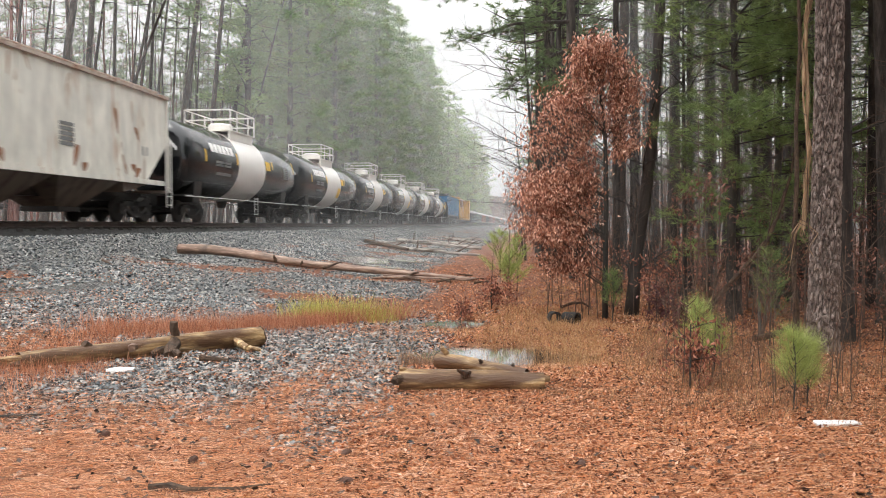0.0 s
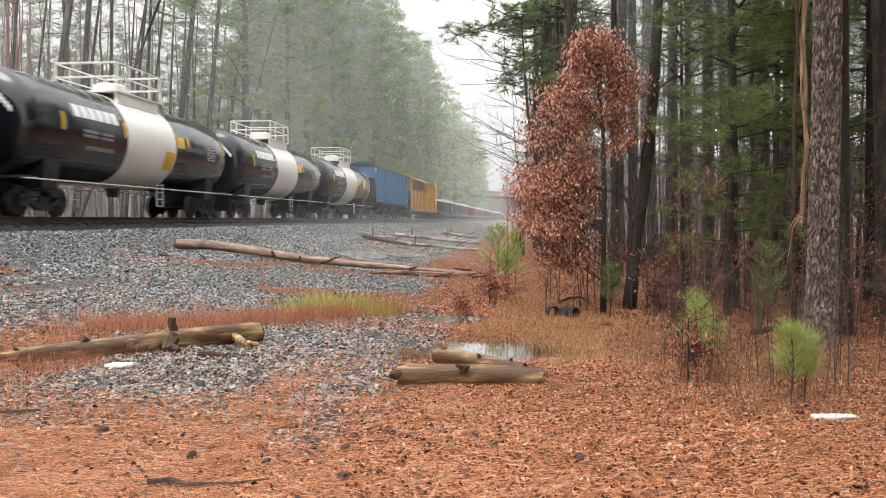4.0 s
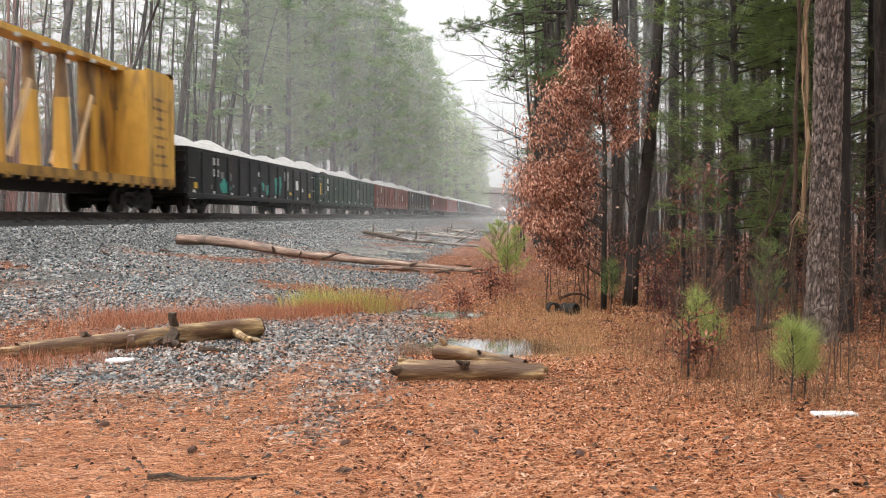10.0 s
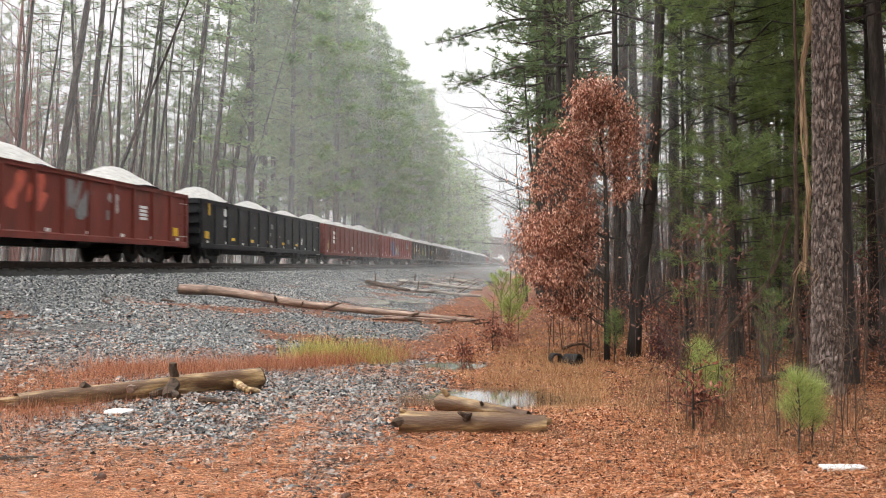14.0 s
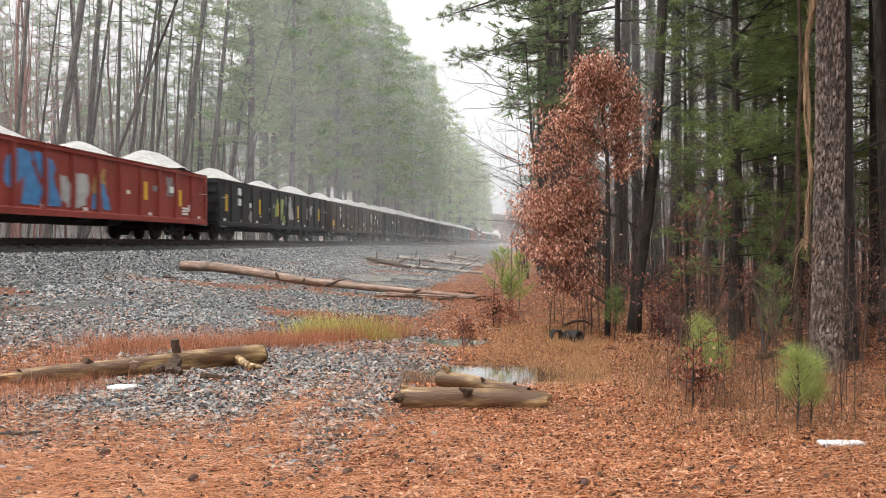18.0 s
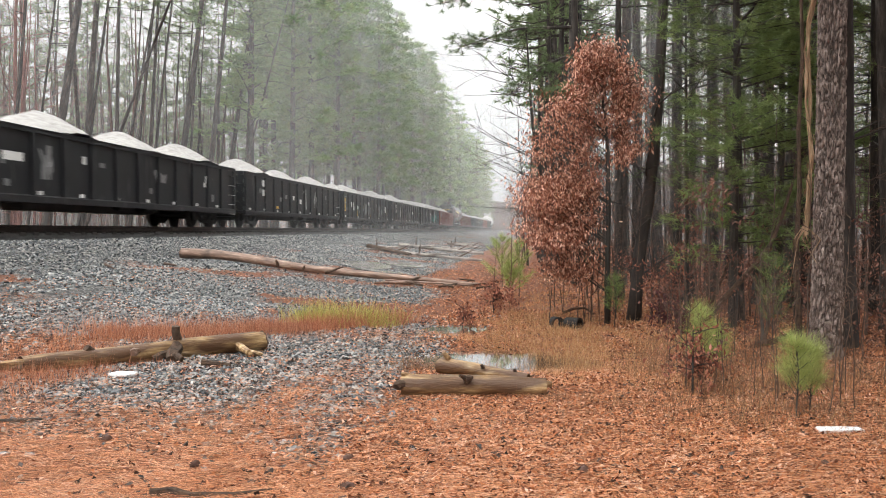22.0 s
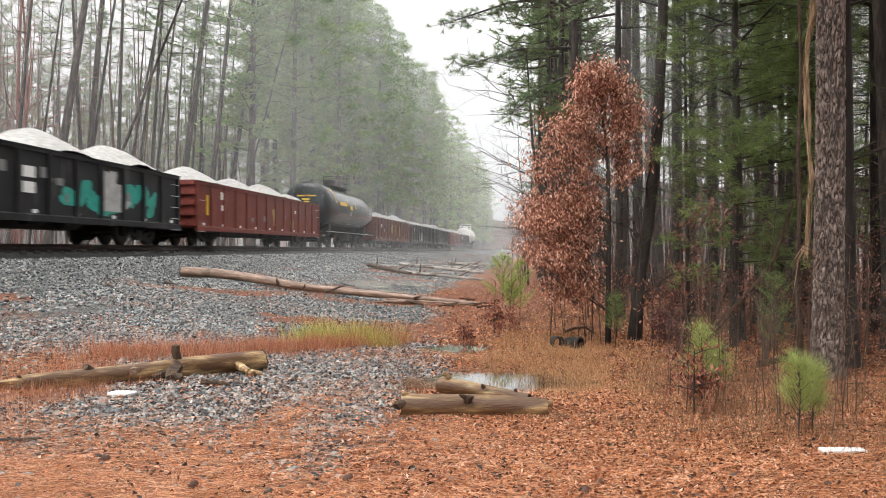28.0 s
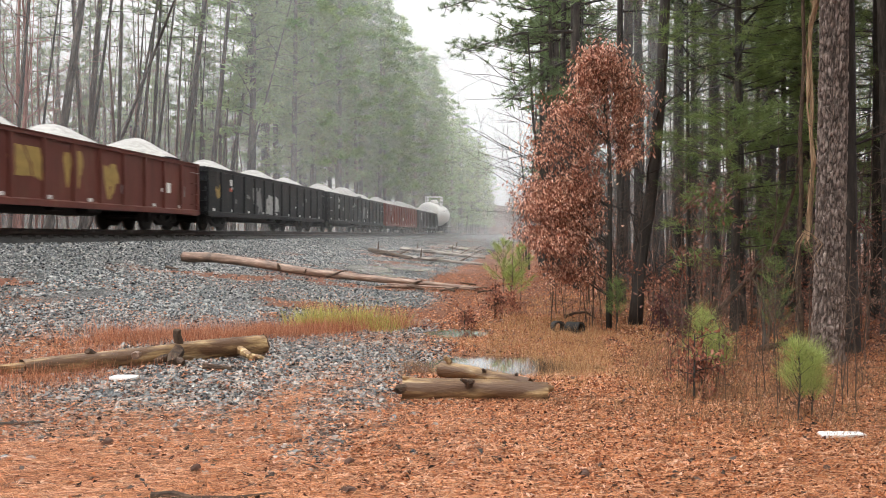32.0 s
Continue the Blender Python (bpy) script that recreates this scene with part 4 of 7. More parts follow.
def centerbeam(u0, u1):
    car, length = start_car("centerbeam_flatcar", "empty yellow centerbeam flatcar with stained truss and bulkheads", "", u0, u1)
    add_running_gear(car, length, 2.6)
    lb, zt = length - 1.3, 4.92
    part("deck", Form().box(-1.38, 1.38, -lb / 2, lb / 2, 0.98, 1.16), BEAM_RUST, car)
    part("centre_sill", Form().box(-0.4, 0.4, -lb / 2 + 0.2, lb / 2 - 0.2, 0.6, 0.98), STEEL, car)
    for s in (-1, 1):
        turn = Matrix.Rotation(0 if s > 0 else math.pi, 4, "Z")
        part("side_sill", Form().box(1.38, 1.46, -lb / 2, lb / 2, 0.92, 1.20), BEAM_RUST, car, place=turn)
        f = shared("cb_bracket", lambda: Form().prism([(1.40, 0.80), (1.50, 0.84), (1.50, 0.98), (1.40, 0.98)], -0.09, 0.09).mesh("tie_down"))
        for i in range(34):
            part("tie_down", f, BEAM_RUST, car, place=turn @ Matrix.Translation((0, -lb / 2 + 0.4 + i * (lb - 0.8) / 33, 0)))
        # bulkhead: plate, side frame, ribs
        part("bulkhead", Form().box(-1.40, 1.40, lb / 2 - 0.12, lb / 2 - 0.04, 1.16, zt - 0.04).box(-1.44, -1.30, lb / 2 - 0.35, lb / 2, 1.16, zt).box(1.30, 1.44, lb / 2 - 0.35, lb / 2, 1.16, zt).box(-1.44, 1.44, lb / 2 - 0.35, lb / 2, zt - 0.14, zt), BEAM_YELLOW, car, place=turn)
        for z in (1.5, 2.0, 2.5, 3.0, 3.5, 4.0):
            part("bulkhead_rib", Form().box(-1.3, 1.3, lb / 2 - 0.04, lb / 2 + 0.08, z, z + 0.16), BEAM_RUST, car, place=turn)
        part("end_panel", Form().prism([(0.1, 1.16), (1.41, 1.16), (1.41, zt - 0.05), (0.1, zt - 0.05)], lb / 2 - 1.6, lb / 2 - 1.54), BEAM_YELLOW, car, place=turn)
        # side wings of the bulkhead seen from the clearing
        part("side_wing", Form().box(1.385, 1.425, lb / 2 - 2.0, lb / 2 - 0.1, 1.18, zt - 0.06), BEAM_YELLOW, car, place=turn)
        part("side_wing", Form().box(1.385, 1.425, -lb / 2 + 0.1, -lb / 2 + 0.7, 1.18, zt - 0.06), BEAM_YELLOW, car, place=turn)
        # legs and braces of the truss
        leg = shared("cb_leg", lambda: Form().prism([(0.004, 1.16), (0.25, 1.16), (0.17, 3.5), (0.004, 3.5)], -0.13, 0.13).mesh("truss_post"))
        head = shared("cb_head", lambda: Form().prism([(0.004, 3.5), (0.168, 3.5), (0.10, zt - 0.06), (0.004, zt - 0.06)], -0.12, 0.12).mesh("truss_post_head"))
        for i in range(14):
            y = -lb / 2 + 1.5 + i * (lb - 3.0) / 13
            part("truss_post", leg, BEAM_YELLOW, car, place=turn @ Matrix.Translation((0, s * y, 0)))
            part("truss_post_head", head, BEAM_POST, car, "rust-dark top of the post", place=turn @ Matrix.Translation((0, s * y, 0)))
            if i < 13 and i % 2 == 1:
                m = Matrix.Translation((0.4, s * (y + 0.55), 2.6)) @ Matrix.Rotation(-0.42 * s, 4, "X")
                part("brace", Form().box(-0.03, 0.03, -0.07, 0.07, -1.2, 1.2, m), BEAM_PALE, car, place=turn)
        for i in range(18):
            y = -lb / 2 + 1.0 + i * (lb - 2.0) / 17
            part("strap_hook", Form().box(0.34, 0.48, y - 0.06, y + 0.06, zt - 0.16, zt - 0.06), BRIGHT, car, place=turn)
    part("web_plate", Form().box(-0.1, 0.1, -lb / 2 + 0.3, -lb / 2 + 2.4, 1.16, zt - 0.1), BEAM_RUST, car)
    part("web_plate", Form().box(-0.1, 0.1, lb / 2 - 3.6, lb / 2 - 0.3, 1.16, zt - 0.1), BEAM_RUST, car)
    part("top_beam", Form().box(-0.36, 0.36, -lb / 2 + 0.36, lb / 2 - 0.36, zt - 0.06, zt + 0.12), BEAM_YELLOW, car)
    for i in range(8):
        stencil(car, BEAM_RUST, lb / 2 - 1.05, 1.6 + i * 0.32, 1.1 - 0.25 * (i % 3), 0.1, x=1.427)


def build_train():
    covered_hopper(-195.2, -176.9, HOPPER_WHITE, HOPPER_LOW_SHADE, HOPPER_ROOF, "grey-white rust-stained", 11, 1)
    step = 15.2
    for i in range(6):
        a = -176.9 + i * step
        tank_car("tank_car", "glossy black tank car with white band and top railing", a, a + step, TANK_BLACK, TANK_WHITE, 1.53, 2.5, WHITE, i + 1)
    covered_hopper(-85.7, -64.7, HOPPER_BLUE, STEEL, BLUE_ROOF, "faded blue", 22, 2)
    centerbeam(-64.7, -39.9)
    dots = [("yellow", y, 0.95, 0.4, 0.13) for y in (-5.2, -2.9, -0.6, 1.7, 4.0)]
    bars = [("bar", -6.0, 1.95, 0.55, 0.3), ("bar", -6.0, 1.5, 0.55, 0.3)]
    uprights = [("yellow", y, 1.2, 0.22, 0.7) for y in (-7.6, -3.5, -0.8, 2.6, 6.8)]
    seeds = iter(range(40, 99))
    def add(a, b, mat, colour, marks):
        gondola(a, b, mat, colour, next(seeds), marks)

    add(-39.9, -21.0, GON_BLACK, "black", bars + [("dim", -4.6, 1.4, 0.5, 0.6), ("teal", -5.4, 0.85, 1.6, 0.7), ("teal", 2.0, 0.9, 1.4, 1.0), ("silver", 3.6, 1.2, 0.9, 1.0), ("teal", 0.2, 0.9, 0.8, 0.6), ("yellow", -8.0, 0.95, 0.3, 0.24), ("bar", 5.4, 1.3, 0.45, 0.5), ("yellow", 7.9, 0.95, 0.35, 0.24), ("yellow", 4.2, 1.0, 0.4, 0.14)])
    add(-21.0, -2.6, GON_GREEN, "dark green", bars + [("yellow", -7.9, 1.2, 0.25, 0.7), ("lime", -3.0, 0.9, 0.5, 0.9), ("dim", 3.0, 1.1, 1.0, 0.8)])
    add(-2.6, 15.7, GON_RED, "oxide red", [("bar", -5.9, 1.9, 0.6, 0.55, 1.447, 2), ("coral", -1.0, 1.3, 1.2, 1.0), ("dim", 1.4, 1.2, 1.1, 1.1), ("silver", 3.4, 1.5, 0.7, 0.6), ("bar", 5.2, 1.4, 0.5, 0.5, 1.447, 4), ("ochre", -7.6, 1.0, 0.5, 0.4), ("yellow", 7.6, 0.95, 0.4, 0.3)])
    add(15.7, 34.2, GON_BLACK, "black", bars + dots + [("yellow", -7.8, 1.9, 0.2, 0.5), ("yellow", -8.0, 0.95, 0.4, 0.3)])
    add(34.2, 52.7, GON_RED, "oxide red", [("bar", -6.1, 1.35, 0.7, 0.85, 1.447, 3), ("ochre", -7.8, 0.9, 0.4, 0.6), ("silver", 6.2, 1.0, 0.5, 0.4)])
    add(52.7, 70.9, GON_BRIGHT_RED, "bright red", [("blue", -2.2, 0.85, 2.0, 1.4), ("silver", -0.6, 0.85, 1.4, 1.0), ("ochre", 0.7, 1.3, 0.5, 0.8), ("blue", 1.0, 0.85, 1.0, 0.8), ("yellow", 3.6, 1.3, 0.22, 0.6), ("yellow", 6.2, 1.2, 0.22, 0.6), ("dim", 5.4, 1.5, 0.5, 0.7), ("bar", 6.6, 0.9, 0.5, 0.3, 1.447, 3)])
    add(70.9, 89.1, GON_BLACK, "black", bars + uprights + [("silver", -4.8, 0.8, 0.8, 0.6), ("lime", -0.4, 1.0, 1.3, 1.1), ("silver", 1.2, 1.1, 1.1, 1.2), ("silver", 4.6, 1.1, 1.2, 0.9), ("lime", 0.2, 0.8, 0.8, 0.5)])
    add(89.1, 107.6, GON_BROWN, "rusty brown", bars + dots + [("dim", 2.0, 1.2, 0.7, 0.9), ("silver", 3.8, 1.3, 0.8, 0.9), ("yellow", -8.0, 0.95, 0.45, 0.4), ("bar", 6.4, 1.4, 0.5, 0.35)])
    add(107.6, 127.0, GON_BLACK, "black", [("bar", -5.6, 1.6, 0.8, 0.22), ("dim", -4.2, 1.2, 0.5, 0.8), ("ochre", -7.4, 1.0, 0.35, 0.5), ("dim", 2.4, 1.5, 0.9, 0.5), ("bar", 6.2, 1.7, 0.3, 0.3)])
    add(127.0, 145.4, GON_BLACK, "black", bars + [("silver", 1.0, 1.0, 0.6, 1.2), ("silver", 3.0, 1.1, 0.5, 1.0), ("yellow", -4.0, 0.95, 0.35, 0.13)])
    add(145.4, 163.5, GON_BLACK, "black", [("bar", -5.7, 1.5, 0.8, 0.35), ("bar", -4.1, 1.4, 0.6, 0.25), ("yellow", -7.9, 1.2, 0.28, 0.9), ("yellow", -4.2, 0.9, 0.25, 0.4), ("yellow", 0.6, 0.95, 0.28, 0.55), ("dim", -1.4, 1.0, 1.1, 1.0), ("dim", 0.2, 1.0, 0.9, 1.0), ("dim", 4.6, 1.0, 1.4, 0.9), ("bar", 6.8, 1.4, 0.4, 0.5)])
    add(163.5, 182.0, GON_BLACK, "black", bars + [("silver", -3.6, 1.0, 0.8, 1.1), ("dim", 2.0, 1.0, 0.9, 0.9)])
    add(182.0, 200.1, GON_BLACK, "black", [("dim", -4.0, 1.2, 1.0, 0.9), ("bar", -0.2, 1.3, 0.5, 0.8, 1.447, 2), ("teal", 2.6, 0.85, 2.2, 1.0), ("silver", 3.2, 1.0, 2.6, 1.3), ("teal", 5.6, 0.85, 1.8, 1.1)])
    add(200.1, 218.6, GON_RED, "oxide red", [("bar", -6.0, 1.9, 0.55, 0.3), ("bar", -6.0, 1.45, 0.4, 0.22), ("yellow", -7.6, 1.2, 0.22, 0.8), ("ochre", 0.6, 1.0, 0.5, 0.9), ("ochre", 3.4, 0.9, 0.4, 0.7)])
    add(233.4, 252.5, GON_RUST, "rust-red", [("bar", -6.0, 1.7, 0.6, 0.3), ("ochre", -1.4, 1.0, 1.4, 1.1), ("ochre", 0.6, 1.1, 1.2, 1.1), ("ochre", 2.6, 0.9, 0.8, 1.1), ("bar", 6.4, 1.3, 0.45, 0.35), ("dim", 7.6, 1.2, 0.4, 0.6)])
    add(252.5, 271.0, GON_BLACK, "black", [("ochre", -7.4, 1.3, 0.6, 0.6), ("bar", -6.0, 1.9, 0.5, 0.25), ("coral", -6.0, 1.6, 0.5, 0.2), ("silver", -0.6, 0.8, 3.4, 1.1), ("dim", -3.0, 0.8, 1.0, 1.2)])
    add(271.0, 289.9, GON_BLACK, "black", bars + [("dim", 2.0, 1.0, 2.0, 0.9)])
    add(289.9, 308.9, GON_RED, "oxide red", bars)
    add(308.9, 326.9, GON_BLACK, "black", bars)
    tank_car("tank_car", "sooty black tank car with yellow stencils and dark walkway", 218.6, 233.4, TANK_GREY, None, 1.6, 2.56, STEEL, 9, False)
    tank_car("tank_car", "cream-white tank car at the end of the train", 326.9, 342.4, TANK_CREAM, None, 1.52, 2.6, TANK_CREAM, 10, True)


def car_rows(u, x=TRACK_X, z=RAIL_Z):
    """Speed falls a little from 13.8 to 12.9 m/s."""
    knots = [(-400, 0.5), (-120, 0.6), (-45, 1.0), (-28, 0.6), (0, 0.0), (150, 0.0), (205, 0.3), (226, 1.3), (243, 1.4), (262, 1.0), (400, 0.9)]
    for (a, da), (b, db) in zip(knots, knots[1:]):
        if a <= u < b:
            u += da + (db - da) * (u - a) / (b - a)
            break
    rows = []
    for i in range(17):
        t = 2.0 * i
        d = t - 15.0
        rows.append((t, pose(x, u - 13.413 * d + 0.0139 * d * d, z)))
    return rows


def motions():
    for ob, u in MOVERS:
        walk(ob, car_rows(u))

# ---- trees ----
def grow(f, p, d, length, r, level, rng, tips, droop=0.0, spread=0.7, n=5, kids=3, bend=0.18):
    """A limb with its side limbs; tips gathers the ends of the thinnest ones."""
    steps = 4 if level > 0 else 3
    pts, rad = [p.copy()], [r]
    q = p.copy()
    for i in range(steps):
        d = (d + Vector((rng.uniform(-bend, bend), rng.uniform(-bend, bend), rng.uniform(-bend, bend) - droop))).normalized()
        q = q + d * (length / steps)
        pts.append(q.copy())
        rad.append(r * (1 - 0.7 * (i + 1) / steps))
    f.tube(pts, rad, n, cap=False)
    if level == 0:
        tips.append((pts[-1], d, pts))
        return
    for i in range(kids):
        k = rng.randint(1, steps)
        a = rng.uniform(0, 2 * math.pi)
        o = d.orthogonal().normalized()
        side = (Matrix.Rotation(a, 3, d) @ o)
        nd = (d * (1 - spread) + side * spread + Vector((0, 0, 0.12))).normalized()
        grow(f, pts[k], nd, length * rng.uniform(0.45, 0.7), rad[k] * 0.75, level - 1, rng, tips, droop, spread, max(3, n - 1), kids, bend)
    tips.append((pts[-1], d, pts))


def tuft(f, p, d, rng, count, length, width, tight=0.0):
    """A brush of needles round a twig end."""
    for i in range(count):
        v = (d * (tight + rng.uniform(0.0, 0.9)) + Vector((rng.gauss(0, 1), rng.gauss(0, 1), rng.gauss(0, 0.7)))).normalized()
        side = v.orthogonal()
        side = Matrix.Rotation(rng.uniform(0, 3.14), 3, v) @ side
        f.blade(p, p + v * length * rng.uniform(0.7, 1.2), width, side.normalized())


def make_pine(height, r, crown_low, seed, tufts=5, limb=3.6, count=46, size=(0.42, 0.06), blades=9, n=12, soft=False, bough=0.05):
    """Trunk with limbs, and needles, as two meshes. soft: limbs of uneven length that carry loose flat boughs."""
    rng = random.Random(seed)
    wood, green = Form(), Form()
    pts, rad = [], []
    lean, bend = rng.uniform(-0.012, 0.012), rng.uniform(0, 6.28)
    for i in range(13):
        k = i / 12
        z = height * k
        pts.append((lean * z + 0.12 * math.sin(bend + 3 * k), lean * 0.5 * z + 0.12 * math.cos(bend + 2.4 * k), z))
        rad.append(r * (1.45 if i == 0 else 1.0) * (1 - 0.8 * k ** 1.3))
    wood.tube(pts, rad, n, cap=False, rough=0.05, rng=rng)

    def axis(z):
        k = min(11.999, z / height * 12)
        i = int(k)
        return Vector(pts[i]).lerp(Vector(pts[i + 1]), k - i)
    for i in range(9):
        z = rng.uniform(3.0, crown_low)
        a = rng.uniform(0, 6.28)
        d = Vector((math.cos(a), math.sin(a), rng.uniform(-0.1, 0.4)))
        wood.tube([axis(z), axis(z) + d * rng.uniform(0.3, 1.2)], [0.03, 0.008], 4, cap=False)
    for i in range(count):
        k = (i + rng.random()) / count
        z = crown_low + (height - crown_low) * k
        ll = limb * (1 - 0.75 * k ** 1.6) * rng.uniform(0.55, 1.1)
        if soft:
            ll = limb * (0.35 + 0.65 * math.sin(math.pi * min(1, 0.22 + 0.74 * k))) * rng.uniform(0.35, 1.15)
        a = i * 2.4 + rng.uniform(-0.5, 0.5)
        d = Vector((math.cos(a), math.sin(a), rng.uniform(-0.12, 0.3)))
        p0 = axis(z)
        mid, end = p0 + d * ll * 0.55 + Vector((0, 0, -0.05 * ll)), p0 + d * ll + Vector((0, 0, 0.06 * ll))
        if soft:
            mid, end = p0 + d * ll * 0.5 + Vector((0, 0, 0.12 * ll)), p0 + d * ll + Vector((0, 0, rng.uniform(-0.22, 0.2) * ll))
        wood.tube([p0, mid, end], [bough, bough * 0.7, bough * 0.24], 4, cap=False)
        for j in range(tufts if soft else 0):
            s = rng.uniform(0.25, 1.0)
            c = (p0.lerp(mid, s * 2) if s < 0.5 else mid.lerp(end, s * 2 - 1)) + Vector((rng.gauss(0, 0.3), rng.gauss(0, 0.3), rng.gauss(0, 0.1))) * (0.6 + 0.15 * ll)
            for b in range(blades):
                q = c + Vector((rng.gauss(0, 0.34), rng.gauss(0, 0.34), rng.gauss(0, 0.13)))
                v = (d * 0.6 + Vector((rng.gauss(0, 0.7), rng.gauss(0, 0.7), rng.gauss(0.15, 0.45)))).normalized()
                green.blade(q, q + v * size[0] * rng.uniform(0.6, 1.3), size[1], (Matrix.Rotation(rng.uniform(0, 3.14), 3, v) @ v.orthogonal()).normalized())
        for j in range(0 if soft else tufts):
            s = rng.uniform(0.3, 1.05)
            c = p0 + (end - p0) * s + Vector((rng.gauss(0, 0.25), rng.gauss(0, 0.25), rng.gauss(0.06, 0.11))) * (0.5 + 0.25 * ll)
            tuft(green, c, d, rng, blades, size[0], size[1])
    return wood.mesh("trunk", True), green.mesh("crown")


def make_bare(height, r, seed, levels=2, kids=4, branches=16, low=0.3):
    rng = random.Random(seed)
    f, tips = Form(), []
    pts, rad, q = [], [], Vector((0, 0, 0))
    d = Vector((rng.uniform(-0.06, 0.06), rng.uniform(-0.06, 0.06), 1))
    for i in range(9):
        pts.append(q.copy())
        rad.append(r * (1 - 0.85 * i / 8) * (1.2 if i == 0 else 1))
        q = q + (d + Vector((rng.uniform(-0.08, 0.08), rng.uniform(-0.08, 0.08), 0))).normalized() * height / 8
    f.tube(pts, rad, 8, cap=False)
    for i in range(branches):
        k = rng.uniform(low, 0.98) * 8
        a = int(k)
        p = pts[a].lerp(pts[min(8, a + 1)], k - a)
        an = rng.uniform(0, 6.28)
        dd = Vector((math.cos(an), math.sin(an), rng.uniform(0.2, 0.9))).normalized()
        grow(f, p, dd, height * rng.uniform(0.16, 0.3) * (1.15 - k / 10), max(0.006, rad[a] * 0.4), levels - 1, rng, tips, 0.0, 0.6, 4, kids)
    return f.mesh("trunk", True), tips


def leaves_on(tips, rng, per_tip, length, width, hang=0.6, scatter=0.25):
    f = Form()
    for p, d, pts in tips:
        for i in range(per_tip):
            q = pts[rng.randint(max(0, len(pts) - 3), len(pts) - 1)] + Vector((rng.gauss(0, 1), rng.gauss(0, 1), rng.gauss(0, 0.8))) * scatter * 0.5
            v = Vector((rng.gauss(0, 0.7), rng.gauss(0, 0.7), -hang + rng.gauss(0, 0.45))).normalized()
            s = Matrix.Rotation(rng.uniform(0, 6.28), 3, v) @ v.orthogonal()
            k = rng.uniform(0.7, 1.25)
            f.leaf(q, v, s.normalized(), length * k, width * k, rng.uniform(-0.012, 0.02))
    return f.mesh("leaves")


def tree(name, meshes, mats, names, label, group, m, category="tree"):
    t = tagged(new(name), label, category, group=group)
    t.matrix_basis = m
    for n, me, mat in zip(names, meshes, mats):
        part(n, me, mat, t)
    return t


def joined(name, pairs, mat, label):
    """Far trees as one object: meshes set down at their poses."""
    co, faces, base = [], [], 0
    for me, m in pairs:
        a = np.empty(len(me.vertices) * 3, np.float32)
        me.vertices.foreach_get("co", a)
        mm = np.array(m)
        co.append(a.reshape(-1, 3) @ mm[:3, :3].T + mm[:3, 3])
        faces += [tuple(base + i for i in p.vertices) for p in me.polygons]
        base += len(me.vertices)
    me = bpy.data.meshes.new(name)
    me.from_pydata(np.concatenate(co).tolist(), [], faces)
    tagged(part(name, me, mat), label, "trees", kind="stuff")


def stand(x, y, turn=0.0, scale=1.0, lean_x=0.0, lean_y=0.0, dz=-0.08):
    return pose(x, y, ground_z(x, y) + dz, lean_x, lean_y, turn) @ Matrix.Scale(scale, 4)


PINE_LABEL = "tall pine with straight bark trunk and thin green crown"
WALL_LABEL = "tall loblolly pine with green needled crown beside the railway"


